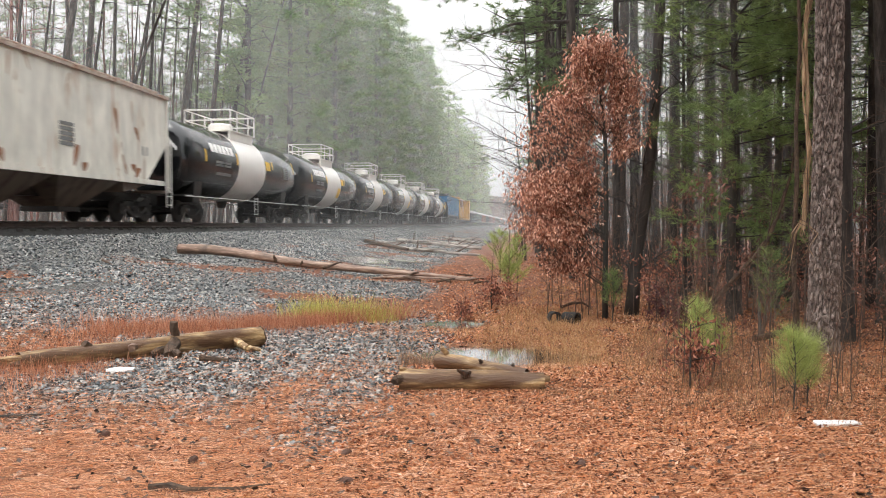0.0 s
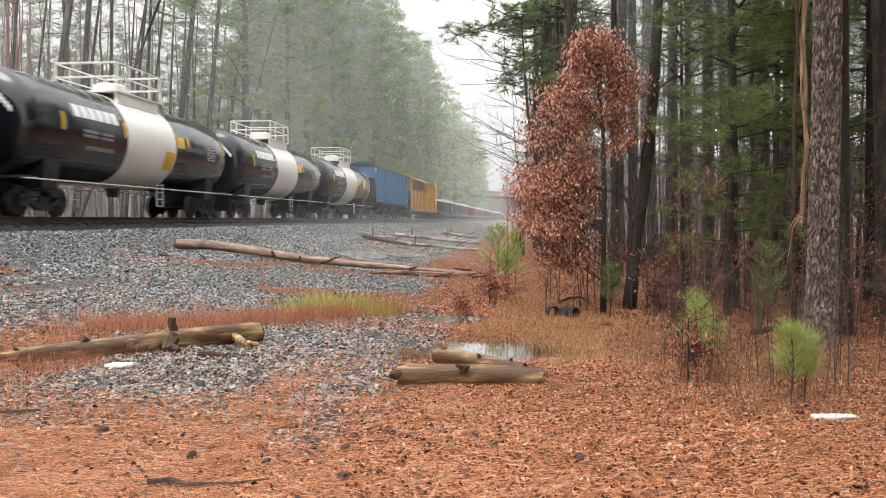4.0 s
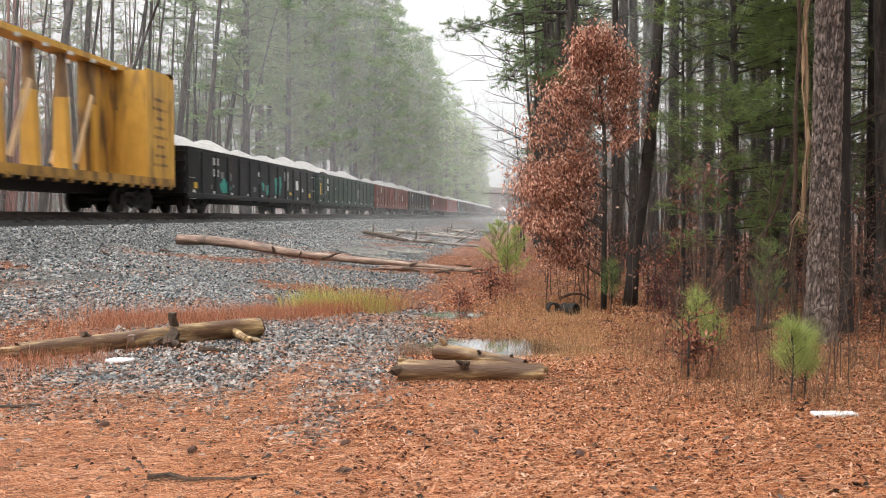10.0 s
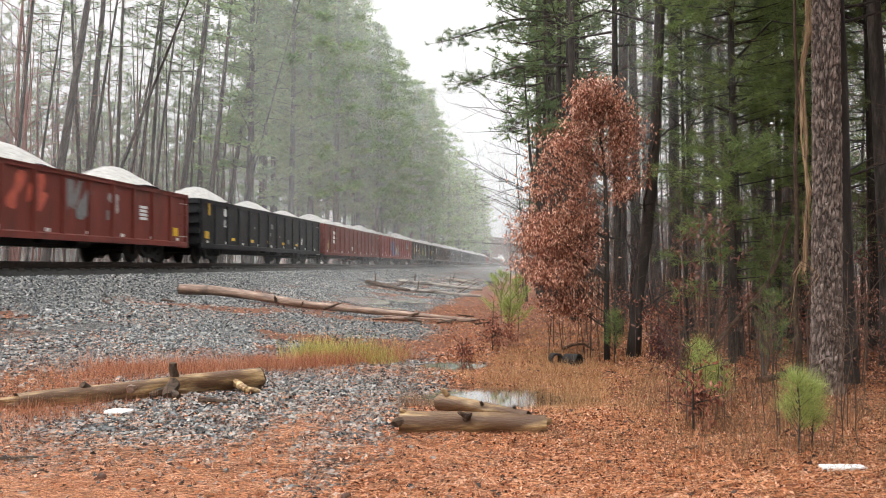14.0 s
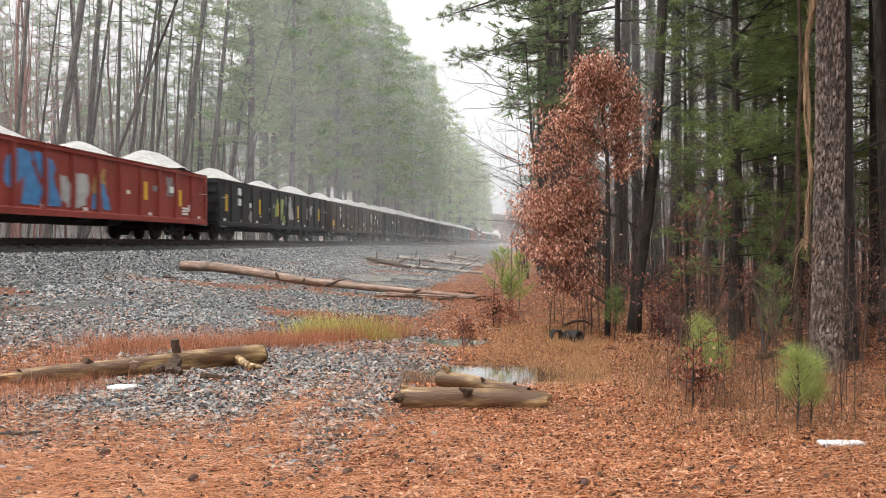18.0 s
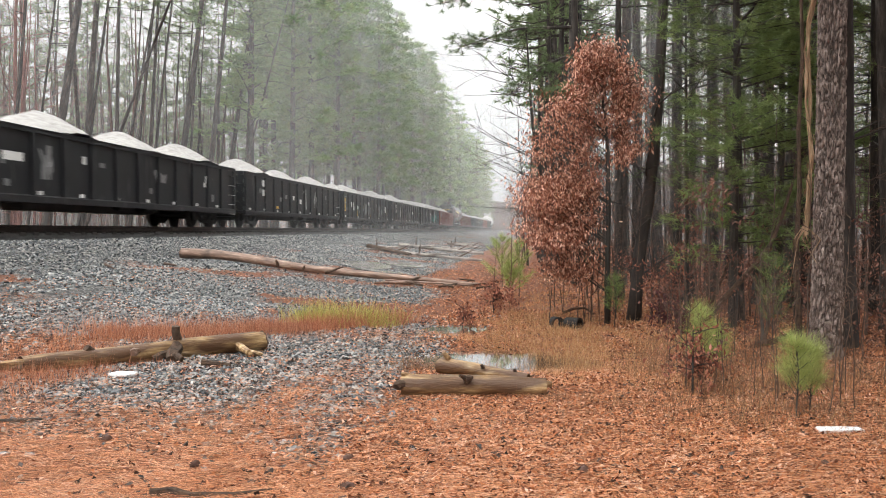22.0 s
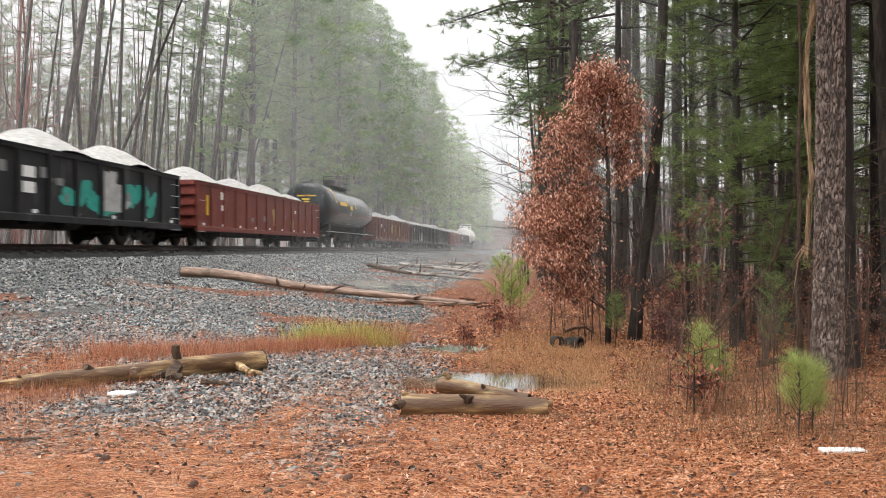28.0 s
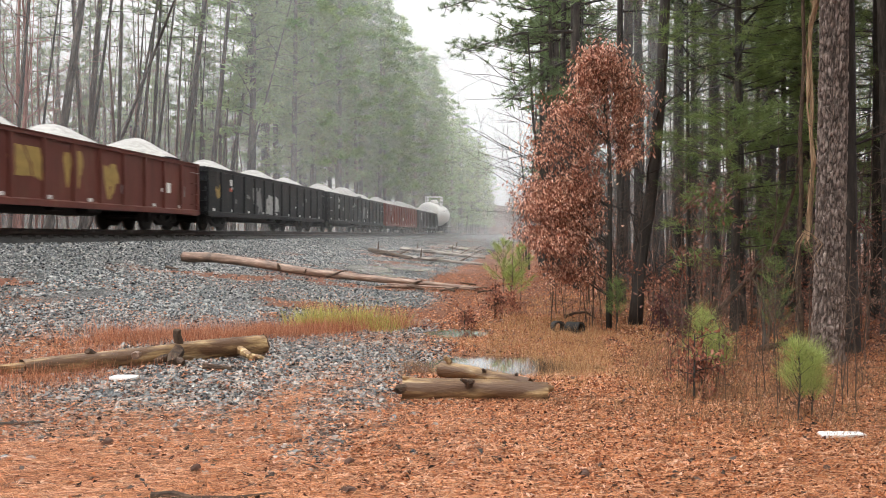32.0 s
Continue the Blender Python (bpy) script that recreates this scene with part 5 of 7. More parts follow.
def build_far_side():
    """The wood across the track."""
    rng = random.Random(11)
    wall = [make_pine(31, 0.28, 6.0 + 1.9 * i, 100 + i, tufts=6, limb=4.5, count=58, size=(0.46, 0.12), blades=30, soft=True) for i in range(4)]
    faint = make_pine(31, 0.28, 4, 150, tufts=4, limb=5.2, count=46, size=(0.7, 0.2), blades=12, n=6, soft=True)
    far_wood, far_green = [], []
    girths = (0.075, 0.105, 0.15, 0.2)
    slim = [make_pine(20 + 1.6 * i, g, 11.5 + 1.0 * i, 200 + i, tufts=9, limb=2.8, count=20, size=(0.3, 0.022), blades=15, bough=0.024) for i, g in enumerate(girths)]
    names, mats = ("trunk", "crown"), (BARK, NEEDLES_FAR)
    wall_mats = (BARK, NEEDLES_WALL)
    # trunks that stand clear against the sky: place, size, lean
    clear = [(-21.0, 29.4, 0.08, 6.6), (-22.0, 32.1, 0.066, 8.8), (-20.0, 30.6, 0.187, 8.0), (-21.0, 35.4, 0.107, -1.4), (-20.5, 34.4, 0.163, 3.2), (-20.6, 33.7, 0.091, 9.1), (-21.0, 37.9, 0.115, 2.9), (-20.5, 33.5, 0.091, 20.9),
             (-22.0, 39.0, 0.079, 11.4), (-22.0, 41.0, 0.11, 7.6), (-21.5, 42.0, 0.127, 4.7), (-22.0, 42.9, 0.1, 7.7), (-25.0, 52.0, 0.069, 1.2), (-21.5, 45.5, 0.212, 6.8), (-24.0, 52.7, 0.105, 4.7), (-25.0, 56.4, 0.094, 3.9),
             (-22.0, 51.3, 0.204, 5.2), (-23.0, 55.3, 0.091, 5.9), (-22.5, 55.3, 0.183, 7.4), (-22.0, 54.4, 0.09, 14.8), (-27.0, 49.9, 0.084, 5.7), (-26.0, 54.6, 0.109, 4.1)]
    for i, (x, y, r, lean) in enumerate(clear):
        k = min(range(4), key=lambda j: abs(girths[j] - r))
        tree("pine_tree", slim[k], mats, names, PINE_LABEL, "pines across the track", stand(x, y, 0, min(1.15, max(0.85, r / girths[k])), 0, lean / 0.87))
    for i in range(18):
        x = rng.uniform(-46, -24.5)
        y = -x * rng.uniform(1.35, 2.7)
        tree("pine_tree", slim[i % 4], mats, names, PINE_LABEL, "pines across the track", stand(x, y, rng.uniform(0, 360), rng.uniform(0.6, 1.1), 0, rng.uniform(-5, 7)))
    low = [make_pine(16 + 2 * i, 0.1 + 0.02 * i, 5.0 + 1.5 * i, 260 + i, tufts=9, limb=2.5, count=30, size=(0.32, 0.024), blades=16, bough=0.022) for i in range(2)]
    for i in range(24):
        x = rng.uniform(-38, -25)
        y = -x * (rng.uniform(2.0, 2.75) if i % 4 else rng.uniform(1.3, 1.75))
        tree("pine_tree", low[i % 2], mats, names, PINE_LABEL, "pines across the track", stand(x, y, rng.uniform(0, 360), rng.uniform(0.8, 1.2), 0, rng.uniform(-4, 7)))
    hazy, hazy_wood, hazy_green = make_pine(25, 0.2, 7, 250, tufts=4, limb=3.6, count=24, size=(0.9, 0.2), blades=5, n=6, bough=0.02), [], []
    for i in range(110):
        x = rng.uniform(-92, -44)
        m = stand(x, -x * rng.uniform(1.15, 2.5), rng.uniform(0, 360), rng.uniform(0.7, 1.1), 0, rng.uniform(-2, 3))
        hazy_wood.append((hazy[0], m))
        hazy_green.append((hazy[1], m))
    joined("hazy_wood_trunks", hazy_wood, BARK, "pale pine trunks deep in the mist across the track")
    joined("hazy_wood_crowns", hazy_green, NEEDLES_FAR, "pale pine crowns deep in the mist across the track")
    y = 56.0
    while y < 330:
        for row in range(3):
            x = -19.1 - row * 5.0 + rng.uniform(-0.8, 0.8)
            if y < 2.75 * -x:
                continue
            if y > 150:
                m = stand(x, y + rng.uniform(-1.5, 1.5), rng.uniform(0, 360), rng.uniform(0.86, 1.04))
                far_wood.append((faint[0], m))
                far_green.append((faint[1], m))
                continue
            tree("pine_tree", wall[(rng.randrange(2) if row == 0 else rng.randrange(4))], wall_mats, names, WALL_LABEL, "pines across the track", stand(x, y + rng.uniform(-1.5, 1.5), rng.uniform(0, 360), rng.uniform(0.86, 1.04)))
        y += 5.5 if y < 150 else 9.0
    joined("far_pine_trunks", far_wood, BARK, "far pine trunks along the track in the mist")
    joined("far_pine_crowns", far_green, NEEDLES_WALL, "far green pine crowns along the track in the mist")
    # bare reddish understorey
    bare = [make_bare(9 + i, 0.06, 300 + i, 3, 3, 8, 0.2)[0] for i in range(3)]
    for i in range(70):
        x, yy = rng.uniform(-30, -19.5), 24 + 60 * rng.random() ** 1.4
        tree("bare_tree", (bare[i % 3],), (BARK_RED,), ("trunk",), "slender leafless tree with fine reddish twigs", "bare trees across the track", stand(x, yy, rng.uniform(0, 360), rng.uniform(0.6, 1.2)))
    for i in range(22):
        x = rng.uniform(-44, -22)
        tree("bare_tree", (bare[i % 3],), (BARK_RED,), ("trunk",), "tall leafless tree with fine reddish twigs", "bare trees across the track", stand(x, -x * rng.uniform(1.3, 2.5), rng.uniform(0, 360), rng.uniform(1.3, 2.1)))
    for x, yy, s in ((-20.4, 29.6, 0.9), (-21.6, 31.5, 1.1), (-23.5, 33.5, 1.3), (-21.0, 30.4, 0.7), (-24.5, 37.0, 1.2), (-22.4, 34.6, 0.9), (-22.0, 29.0, 1.5), (-23.5, 30.6, 1.7), (-24.5, 33.0, 1.6), (-22.8, 30.0, 1.3), (-26.0, 34.0, 1.9), (-27.0, 36.5, 1.8), (-25.0, 31.5, 1.4), (-21.2, 30.8, 1.6), (-20.6, 28.8, 1.3), (-22.4, 32.6, 1.8), (-24.0, 34.5, 2.0), (-21.8, 33.4, 1.2)):
        tree("bare_tree", (bare[int(s * 10) % 3],), (BARK_PINK,), ("trunk",), "slender leafless maple with pinkish twigs", "bare trees across the track", stand(x, yy, rng.uniform(0, 360), s))
    # far wooded rise that closes the view
    f = Form()
    for i in range(61):
        x = -260 + i * 8
        h = 16 + 5 * noise.noise((x * 0.03, 2.0, 0)) + 2.5 * noise.noise((x * 0.2, 5.0, 0))
        f.v += [(x, 420 - 0.0009 * x * x, -2), (x, 420 - 0.0009 * x * x, h)]
    f.f = [(2 * i, 2 * i + 2, 2 * i + 3, 2 * i + 1) for i in range(60)]
    tagged(part("backdrop", f, BARK_RED), "far wooded rise in the mist", "backdrop", kind="structure")
    f = Form()
    for i in range(301):
        y = -60 + i * 1.2
        h = 21 + 7 * noise.noise((y * 0.035, 8.0, 0)) + 2.0 * noise.noise((y * 0.2, 5.0, 0)) + 1.4 * noise.noise((y * 0.9, 1.0, 0))
        f.v += [(-98, y, -2), (-98, y, h)]
    f.f = [(2 * i, 2 * i + 2, 2 * i + 3, 2 * i + 1) for i in range(300)]
    tagged(part("backdrop_west", f, FAR_WOOD), "dim wood far behind the trunks", "backdrop", kind="structure")


def make_big_trunk():
    """The near pine: plated bark in relief, cracks between the plates."""
    f, n, rings, plate = Form(), 96, 330, []
    for i in range(rings + 1):
        z = 7.0 * i / rings - 0.1 if i < rings else 8.5
        r = 0.163 + 0.03 * math.exp(-max(z, 0) / 0.35) - 0.004 * z
        cx, cy = 0.012 * z + 0.02 * math.sin(z * 0.5), 0.01 * z
        for j in range(n):
            a = 2 * math.pi * j / n
            ux, uy = math.cos(a), math.sin(a)
            wob = 0.5 * noise.noise((ux * 3, uy * 3, z * 4)) + 0.2 * noise.noise((ux * 9, uy * 9, z * 12))
            dist, cells = noise.voronoi((ux * 4.2 + wob, uy * 4.2 + wob, z * 8.5 + 1.2 * wob))
            crack = smoothstep(0.0, 0.3, dist[1] - dist[0])
            rr = r + 0.024 * crack - 0.014 + 0.006 * noise.noise((ux * 6, uy * 6, z * 9)) + 0.004 * noise.noise((ux * 18, uy * 18, z * 22))
            f.v.append((cx + ux * rr, cy + uy * rr, z))
            plate.append(min(1.0, 0.16 + 0.84 * crack * (0.98 + 0.7 * noise.noise(cells[0] * 7.3))))
    f.f = [(i * n + j, i * n + (j + 1) % n, (i + 1) * n + (j + 1) % n, (i + 1) * n + j) for i in range(rings) for j in range(n)]
    me = f.mesh("trunk")
    me.attributes.new("plate", "FLOAT", "POINT").data.foreach_set("value", plate)
    return me


def plated_bark():
    n, l = BARK_NEAR.node_tree.nodes, BARK_NEAR.node_tree.links
    b = n["Principled BSDF"]
    old = b.inputs["Base Color"].links[0].from_socket
    at, mx = n.new("ShaderNodeAttribute"), n.new("ShaderNodeMixRGB")
    at.attribute_name = "plate"
    mx.inputs[1].default_value = (0.022, 0.016, 0.013, 1)
    l.new(at.outputs["Fac"], mx.inputs[0])
    l.new(old, mx.inputs[2])
    l.new(mx.outputs[0], b.inputs["Base Color"])


plated_bark()


def build_near_side():
    """The wood beside the clearing, on the camera's side of the track."""
    rng = random.Random(21)
    pines = [make_pine(22 + i, 0.12 + 0.022 * i, 9 + i, 400 + i, tufts=6, limb=3.2, count=22, size=(0.5, 0.07), blades=8, n=10) for i in range(4)]
    names, mats = ("trunk", "crown"), (BARK, NEEDLES_FAR)
    big = tagged(new("pine_tree"), "large pine with thick plated grey-brown bark", "tree", group="pines beside the clearing")
    big.matrix_basis = stand(3.37, 9.75, 0, 1, 0, -0.2, 0)
    part("trunk", make_big_trunk(), BARK_NEAR, big)
    # crown out of sight overhead, made wide and dense to shade the floor
    w, g = make_pine(13, 0.13, 0.5, 460, tufts=10, limb=5.2, count=56, size=(0.6, 0.14), blades=8)
    part("crown", g, NEEDLES_FAR, big, place=Matrix.Translation((0.1, 0.1, 7.4)))
    part("upper_trunk", w, BARK, big, place=Matrix.Translation((0.1, 0.1, 7.4)))
    # dead vine that hangs loose beside the big trunk
    f = Form()
    pts = [Vector((3.06 + 0.025 * math.sin(i * 0.7) + 0.004 * i, 9.5 + 0.03 * math.cos(i), 1.45 + i * 0.3)) for i in range(22)]
    for k in range(4):
        f.tube([p + Vector((rng.gauss(0, 0.022), rng.gauss(0, 0.02), 0)) for p in pts], [rng.uniform(0.006, 0.024) for _ in pts], 6, rough=0.4, rng=rng)
    for k in range(7):
        a = pts[0] + Vector((rng.gauss(0, 0.02), 0, 0.1))
        f.tube([a, a + Vector((rng.uniform(-0.2, 0.15), rng.uniform(-0.1, 0.1), -0.15)), a + Vector((rng.uniform(-0.25, 0.2), rng.uniform(-0.1, 0.1), -rng.uniform(0.2, 0.7)))], [0.009, 0.006, 0.003], 4)
    for k in range(260):
        p = pts[rng.randrange(21)].lerp(pts[rng.randrange(21)], 0.0) + Vector((rng.gauss(0, 0.02), rng.gauss(0, 0.02), rng.uniform(0, 0.3)))
        d = Vector((rng.gauss(0, 0.25), rng.gauss(0, 0.25), rng.choice((-1, 1)))).normalized()
        f.blade(p, p + d * rng.uniform(0.06, 0.22), 0.008, Vector((1, 0, 0)))
    tagged(part("dead_vine", f, VINE), "shaggy tan dead vine hanging beside the pine trunk", "vine")
    # single trunks in the wood: place, size, lean
    singles = [(3.86, 10.72, 0.76, 0.0), (1.82, 18.0, 0.62, 0.3), (2.81, 17.0, 0.8, 1.2), (2.54, 14.0, 0.3, 0.3), (5.11, 17.0, 0.9, 0.8), (5.15, 12.5, 0.8, -1.0), (2.25, 22.0, 0.95, 0.5), (2.9, 24.0, 0.8, 0.4), (3.34, 18.0, 0.6, 0.6), (4.15, 20.0, 0.95, 0.4), (5.2, 19.0, 0.9, 0.8), (1.15, 28.0, 0.9, 1.0), (0.45, 30.0, 0.85, 0.3), (4.95, 16.0, 0.9, 0.4), (3.28, 13.6, 0.5, -0.4), (6.6, 20.5, 1.1, -0.5), (0.6, 36.0, 0.9, 0.5), (0.2, 41.0, 0.9, 0.4), (5.75, 14.5, 0.7, 0.0), (7.3, 18.4, 0.9, 0.6)]
    broad = make_pine(20, 0.15, 7.6, 470, tufts=5, limb=4.6, count=40, size=(0.26, 0.03), blades=34, soft=True)
    for i, (x, y, s, lean) in enumerate(singles):
        tree("pine_tree", broad if x > 2 and y < 21 else pines[i % 4], (BARK_DARK if i == 0 else BARK, NEEDLES_FAR), names, PINE_LABEL, "pines beside the clearing", stand(x, y, rng.uniform(0, 40), s, 0, lean))
    wood, green = [], []
    dim = [make_pine(22 + i, 0.12 + 0.03 * i, 9 + 2 * i, 440 + i, tufts=5, limb=3.0, count=24, size=(0.8, 0.18), blades=5, n=6) for i in range(3)]
    for i in range(115):
        y = 23 + 105 * rng.random() ** 1.2
        x = rng.uniform(0.8, 6 + y * 0.66)
        if x < 2.2 and y < 27:
            continue
        if y > 52:
            m = stand(x, y, rng.uniform(0, 360), rng.uniform(0.5, 1.15), 0, rng.uniform(-1.5, 1.5))
            wood.append((dim[i % 3][0], m))
            green.append((dim[i % 3][1], m))
            continue
        tree("pine_tree", pines[rng.randrange(4)], mats, names, PINE_LABEL, "pines beside the clearing", stand(x, y, rng.uniform(0, 360), rng.uniform(0.45, 1.15), 0, rng.uniform(-3.5, 3.5)))
    # the edge of the wood runs on along the track
    for i in range(40):
        m = stand(2.2 + rng.uniform(-1.5, 3), 60 + i * 6.5, rng.uniform(0, 360), rng.uniform(0.8, 1.05))
        wood.append((dim[i % 3][0], m))
        green.append((dim[i % 3][1], m))
    joined("deep_wood_trunks", wood, BARK, "dim pine trunks deep in the wood")
    joined("deep_wood_crowns", green, NEEDLES_FAR, "dim pine crowns deep in the wood")
    # unseen canopy added over and behind the camera shades the floor, closes the wood
    roof = make_pine(20, 0.15, 7.6, 471, tufts=9, limb=5.2, count=50, size=(0.65, 0.17), blades=8)
    for i in range(44):
        y = rng.uniform(-12, 11)
        x = max(4.0, 0.5 * y + 1.5) + 9 * rng.random() ** 1.5
        tree("pine_tree", roof if i % 2 else pines[i % 4], mats, names, PINE_LABEL, "pines beside the clearing", stand(x, y, rng.uniform(0, 360), rng.uniform(0.8, 1.1)))
    f = Form()
    for i in range(41):
        x = 2 + i * 4
        h = 12 + 4 * noise.noise((x * 0.06, 3.0, 0)) + 2.5 * noise.noise((x * 0.5, 5.0, 0))
        f.v += [(x, 128 - 0.3 * x, -1), (x, 128 - 0.3 * x, h)]
    f.f = [(2 * i, 2 * i + 2, 2 * i + 3, 2 * i + 1) for i in range(40)]
    tagged(part("backdrop_east", f, BARK), "dim brown wood closing the view between trunks", "backdrop", kind="structure")
    # leaning dark trunk with pale streaks
    t = tagged(new("hardwood_tree"), "leaning dark-barked trunk with pale lichen streaks", "tree")
    f = Form()
    pts = [(1.61, 13.4, -0.1), (1.67, 13.4, 0.6), (1.71, 13.4, 1.15), (1.81, 13.4, 1.8), (1.92, 13.4, 2.73), (1.99, 13.4, 3.65), (2.05, 13.4, 4.94), (2.12, 13.4, 7.0), (2.2, 13.4, 10.0)]
    f.tube(pts, [0.13, 0.1, 0.094, 0.092, 0.094, 0.088, 0.085, 0.075, 0.04], 14, rough=0.08, rng=rng)
    for i in range(9):
        p = Vector(pts[1 + i % 5]) + Vector((0, 0, rng.uniform(0, 0.8)))
        limb = Form()
        grow(limb, p, Vector((rng.uniform(-1, 1), rng.uniform(-1, 1), 0.5)).normalized(), rng.uniform(0.7, 1.8), 0.02, 1, rng, [], 0, 0.6, 4, 3)
        part("branch", limb, BARK_DARK, t)
    part("trunk", f, BARK_DARK, t, smooth=True)
    # dead-leaved oak: boughs in loose tiers, wide and low towards the track, leaves hanging from the twigs
    r2, f, tips = random.Random(5), Form(), []
    pts = [Vector(p) for p in ((1.15, 12.9, -0.05), (1.15, 12.9, 0.9), (1.16, 12.92, 1.9), (1.14, 12.9, 2.9), (1.02, 12.9, 3.9), (0.92, 12.9, 4.5))]
    f.tube(pts, [0.05, 0.043, 0.036, 0.027, 0.016, 0.006], 8)

    def axis(z):
        k = min(4.999, max(0.0, (z + 0.05) * 5 / 4.65))
        return pts[int(k)].lerp(pts[int(k) + 1], k - int(k))

    def reach(z, side):
        """How far the crown goes out at a height, towards the track (-1) or the wood (1)."""
        if side > 0:
            return float(np.interp(z, (2.3, 2.6, 3.0, 3.6, 3.9, 4.12, 4.25, 4.5), (0.1, 0.5, 0.66, 0.74, 0.5, 0.3, 0.1, 0.05)))
        return float(np.interp(z, (0.6, 1.0, 1.3, 1.6, 1.8, 2.0, 2.2, 2.6, 2.9, 3.05, 3.3, 3.5, 3.62, 4.2, 4.5), (0.6, 1.15, 1.2, 1.4, 1.58, 1.35, 1.2, 1.3, 1.4, 1.1, 0.9, 0.7, 0.36, 0.22, 0.08)))
    for i in range(390):
        z = 0.75 + 3.68 * r2.random()
        tier = math.sin(z * 9.5 + 0.6)
        side = -1 if z < 2.5 or r2.random() < 0.5 else 1
        if z < 1.35 and r2.random() < 0.5 or tier < -0.55 and z < 3.0 and r2.random() < 0.6:
            continue
        ll = reach(z, side) * r2.random() ** 0.6 * (1 + 0.1 * tier)
        end = axis(z) + Vector((side * ll, r2.gauss(0, 0.3) * (0.4 + ll), r2.uniform(-0.06, 0.06)))
        start = axis(max(0.5, z - 0.1 - 0.45 * ll))
        mid = start.lerp(end, 0.55) + Vector((0, 0, 0.06 + 0.05 * ll))
        if i % 4 == 0 and (z > 2.4 or ll > 0.7):
            f.tube([start, mid, end], [0.011, 0.007, 0.003], 4, cap=False)
        for j in range(max(3, int(7 * ll))):
            k = r2.uniform(0.5, 1.02) if z < 2.2 else r2.uniform(0.3, 1.02)
            q = (start.lerp(mid, k / 0.55) if k < 0.55 else mid.lerp(end, (k - 0.55) / 0.45))
            d = Vector((r2.gauss(0.3 * side, 0.6), r2.gauss(0, 0.7), r2.uniform(-0.1, 0.45))).normalized()
            grow(f, q, d, r2.uniform(0.12, 0.26), 0.004, 0, r2, tips, 0.05, 0.4, 3)
    oak = tagged(new("oak_tree"), "young oak holding its dead reddish-brown leaves", "tree")
    part("trunk", f, BARK_GREY, oak, smooth=True)
    part("leaves", leaves_on(tips, r2, 19, 0.064, 0.027, 0.95, 0.17), OAK_LEAF, oak)
    # oak seedlings
    for x, y, s in ((-0.72, 14.1, 0.62), (-1.12, 12.5, 0.32), (1.42, 7.4, 0.62), (2.0, 14.0, 0.9), (2.35, 14.6, 0.8), (1.95, 12.9, 0.9), (2.2, 13.3, 1.1), (2.6, 15.2, 1.2), (1.5, 15.0, 1.0), (3.4, 16.0, 1.3), (4.4, 14.2, 1.0), (4.0, 12.2, 0.8)):
        r3, f, tips = random.Random(int(s * 100)), Form(), []
        base = on_ground(x, y, -0.02)
        f.tube([base, base + Vector((0, 0, s * 0.5)), base + Vector((0, 0, s))], [0.012, 0.009, 0.005], 5)
        o = tagged(new("oak_seedling"), "small oak seedling with drooping brown leaves", "seedling", group="oak seedlings")
        for i in range(9):
            a, tw = r3.uniform(0, 6.28), Form()
            grow(tw, base + Vector((0, 0, s * r3.uniform(0.35, 0.98))), Vector((math.cos(a), math.sin(a), 0.4)).normalized(), s * 0.45, 0.006, 0, r3, tips, 0, 0.5, 3)
            part("twig", tw, BARK_GREY, o)
        part("stem", f, BARK_GREY, o)
        part("leaves", leaves_on(tips, r3, 20, 0.058, 0.026, 0.8, 0.14), RUST_LEAF, o)
    # cedars: dense dark green sprays
    for x, y, h, wd, seed in ((3.0, 12.6, 8.5, 1.35, 1), (4.25, 14.6, 7.5, 1.1, 2), (6.1, 15.3, 8.5, 1.4, 3)):
        r3, f, g = random.Random(seed + 60), Form(), Form()
        f.tube([(0, 0, -0.1), (0.03, 0, h * 0.5), (0, 0.04, h)], [0.075, 0.05, 0.01], 8)
        for i in range(170):
            k = 0.14 + 0.86 * r3.random() ** 0.75
            a = r3.uniform(0, 6.28)
            ll = wd * (0.55 + 0.6 * math.sin(min(1, k * 1.15) * 3.0)) * r3.uniform(0.4, 1.1)
            p = Vector((0, 0, h * k))
            d = Vector((math.cos(a), math.sin(a), r3.uniform(-0.15, 0.3)))
            e = p + d * ll
            f.tube([p, e], [0.015, 0.004], 3, cap=False)
            for j in range(15):
                c = p + (e - p) * r3.uniform(0.35, 1.05) + Vector((r3.gauss(0, 0.09), r3.gauss(0, 0.09), r3.gauss(0, 0.08)))
                tuft(g, c, d, r3, 20, 0.15, 0.009)
        c = tagged(new("cedar_tree"), "red cedar with soft dark green sprays", "tree", group="cedars in the wood")
        c.matrix_basis = stand(x, y)
        part("trunk", f, BARK_GREY, c)
        part("foliage", g, CEDAR, c)
    # young pines
    for x, y, h, seed, mat in ((2.05, 6.55, 0.6, 1, NEEDLES_BRIGHT), (2.2, 6.7, 0.52, 9, NEEDLES_BRIGHT), (1.6, 8.0, 0.72, 2, NEEDLES_BRIGHT), (1.82, 8.3, 0.5, 8, NEEDLES_BRIGHT), (-0.72, 17.6, 1.35, 3, NEEDLES_BRIGHT), (-0.35, 18.2, 1.2, 4, NEEDLES_BRIGHT), (-0.5, 17.0, 0.8, 5, NEEDLES_BRIGHT), (1.22, 12.5, 0.75, 6, CEDAR), (2.9, 10.2, 1.2, 7, CEDAR)):
        r3, f, g = random.Random(seed + 80), Form(), Form()
        near, wide = y < 13, (0.34 if y < 13 else 0.48) * h
        f.tube([(0, 0, -0.03), (0.02, 0.01, h * 0.55), (0, 0, h)], [0.007, 0.005, 0.003], 6)
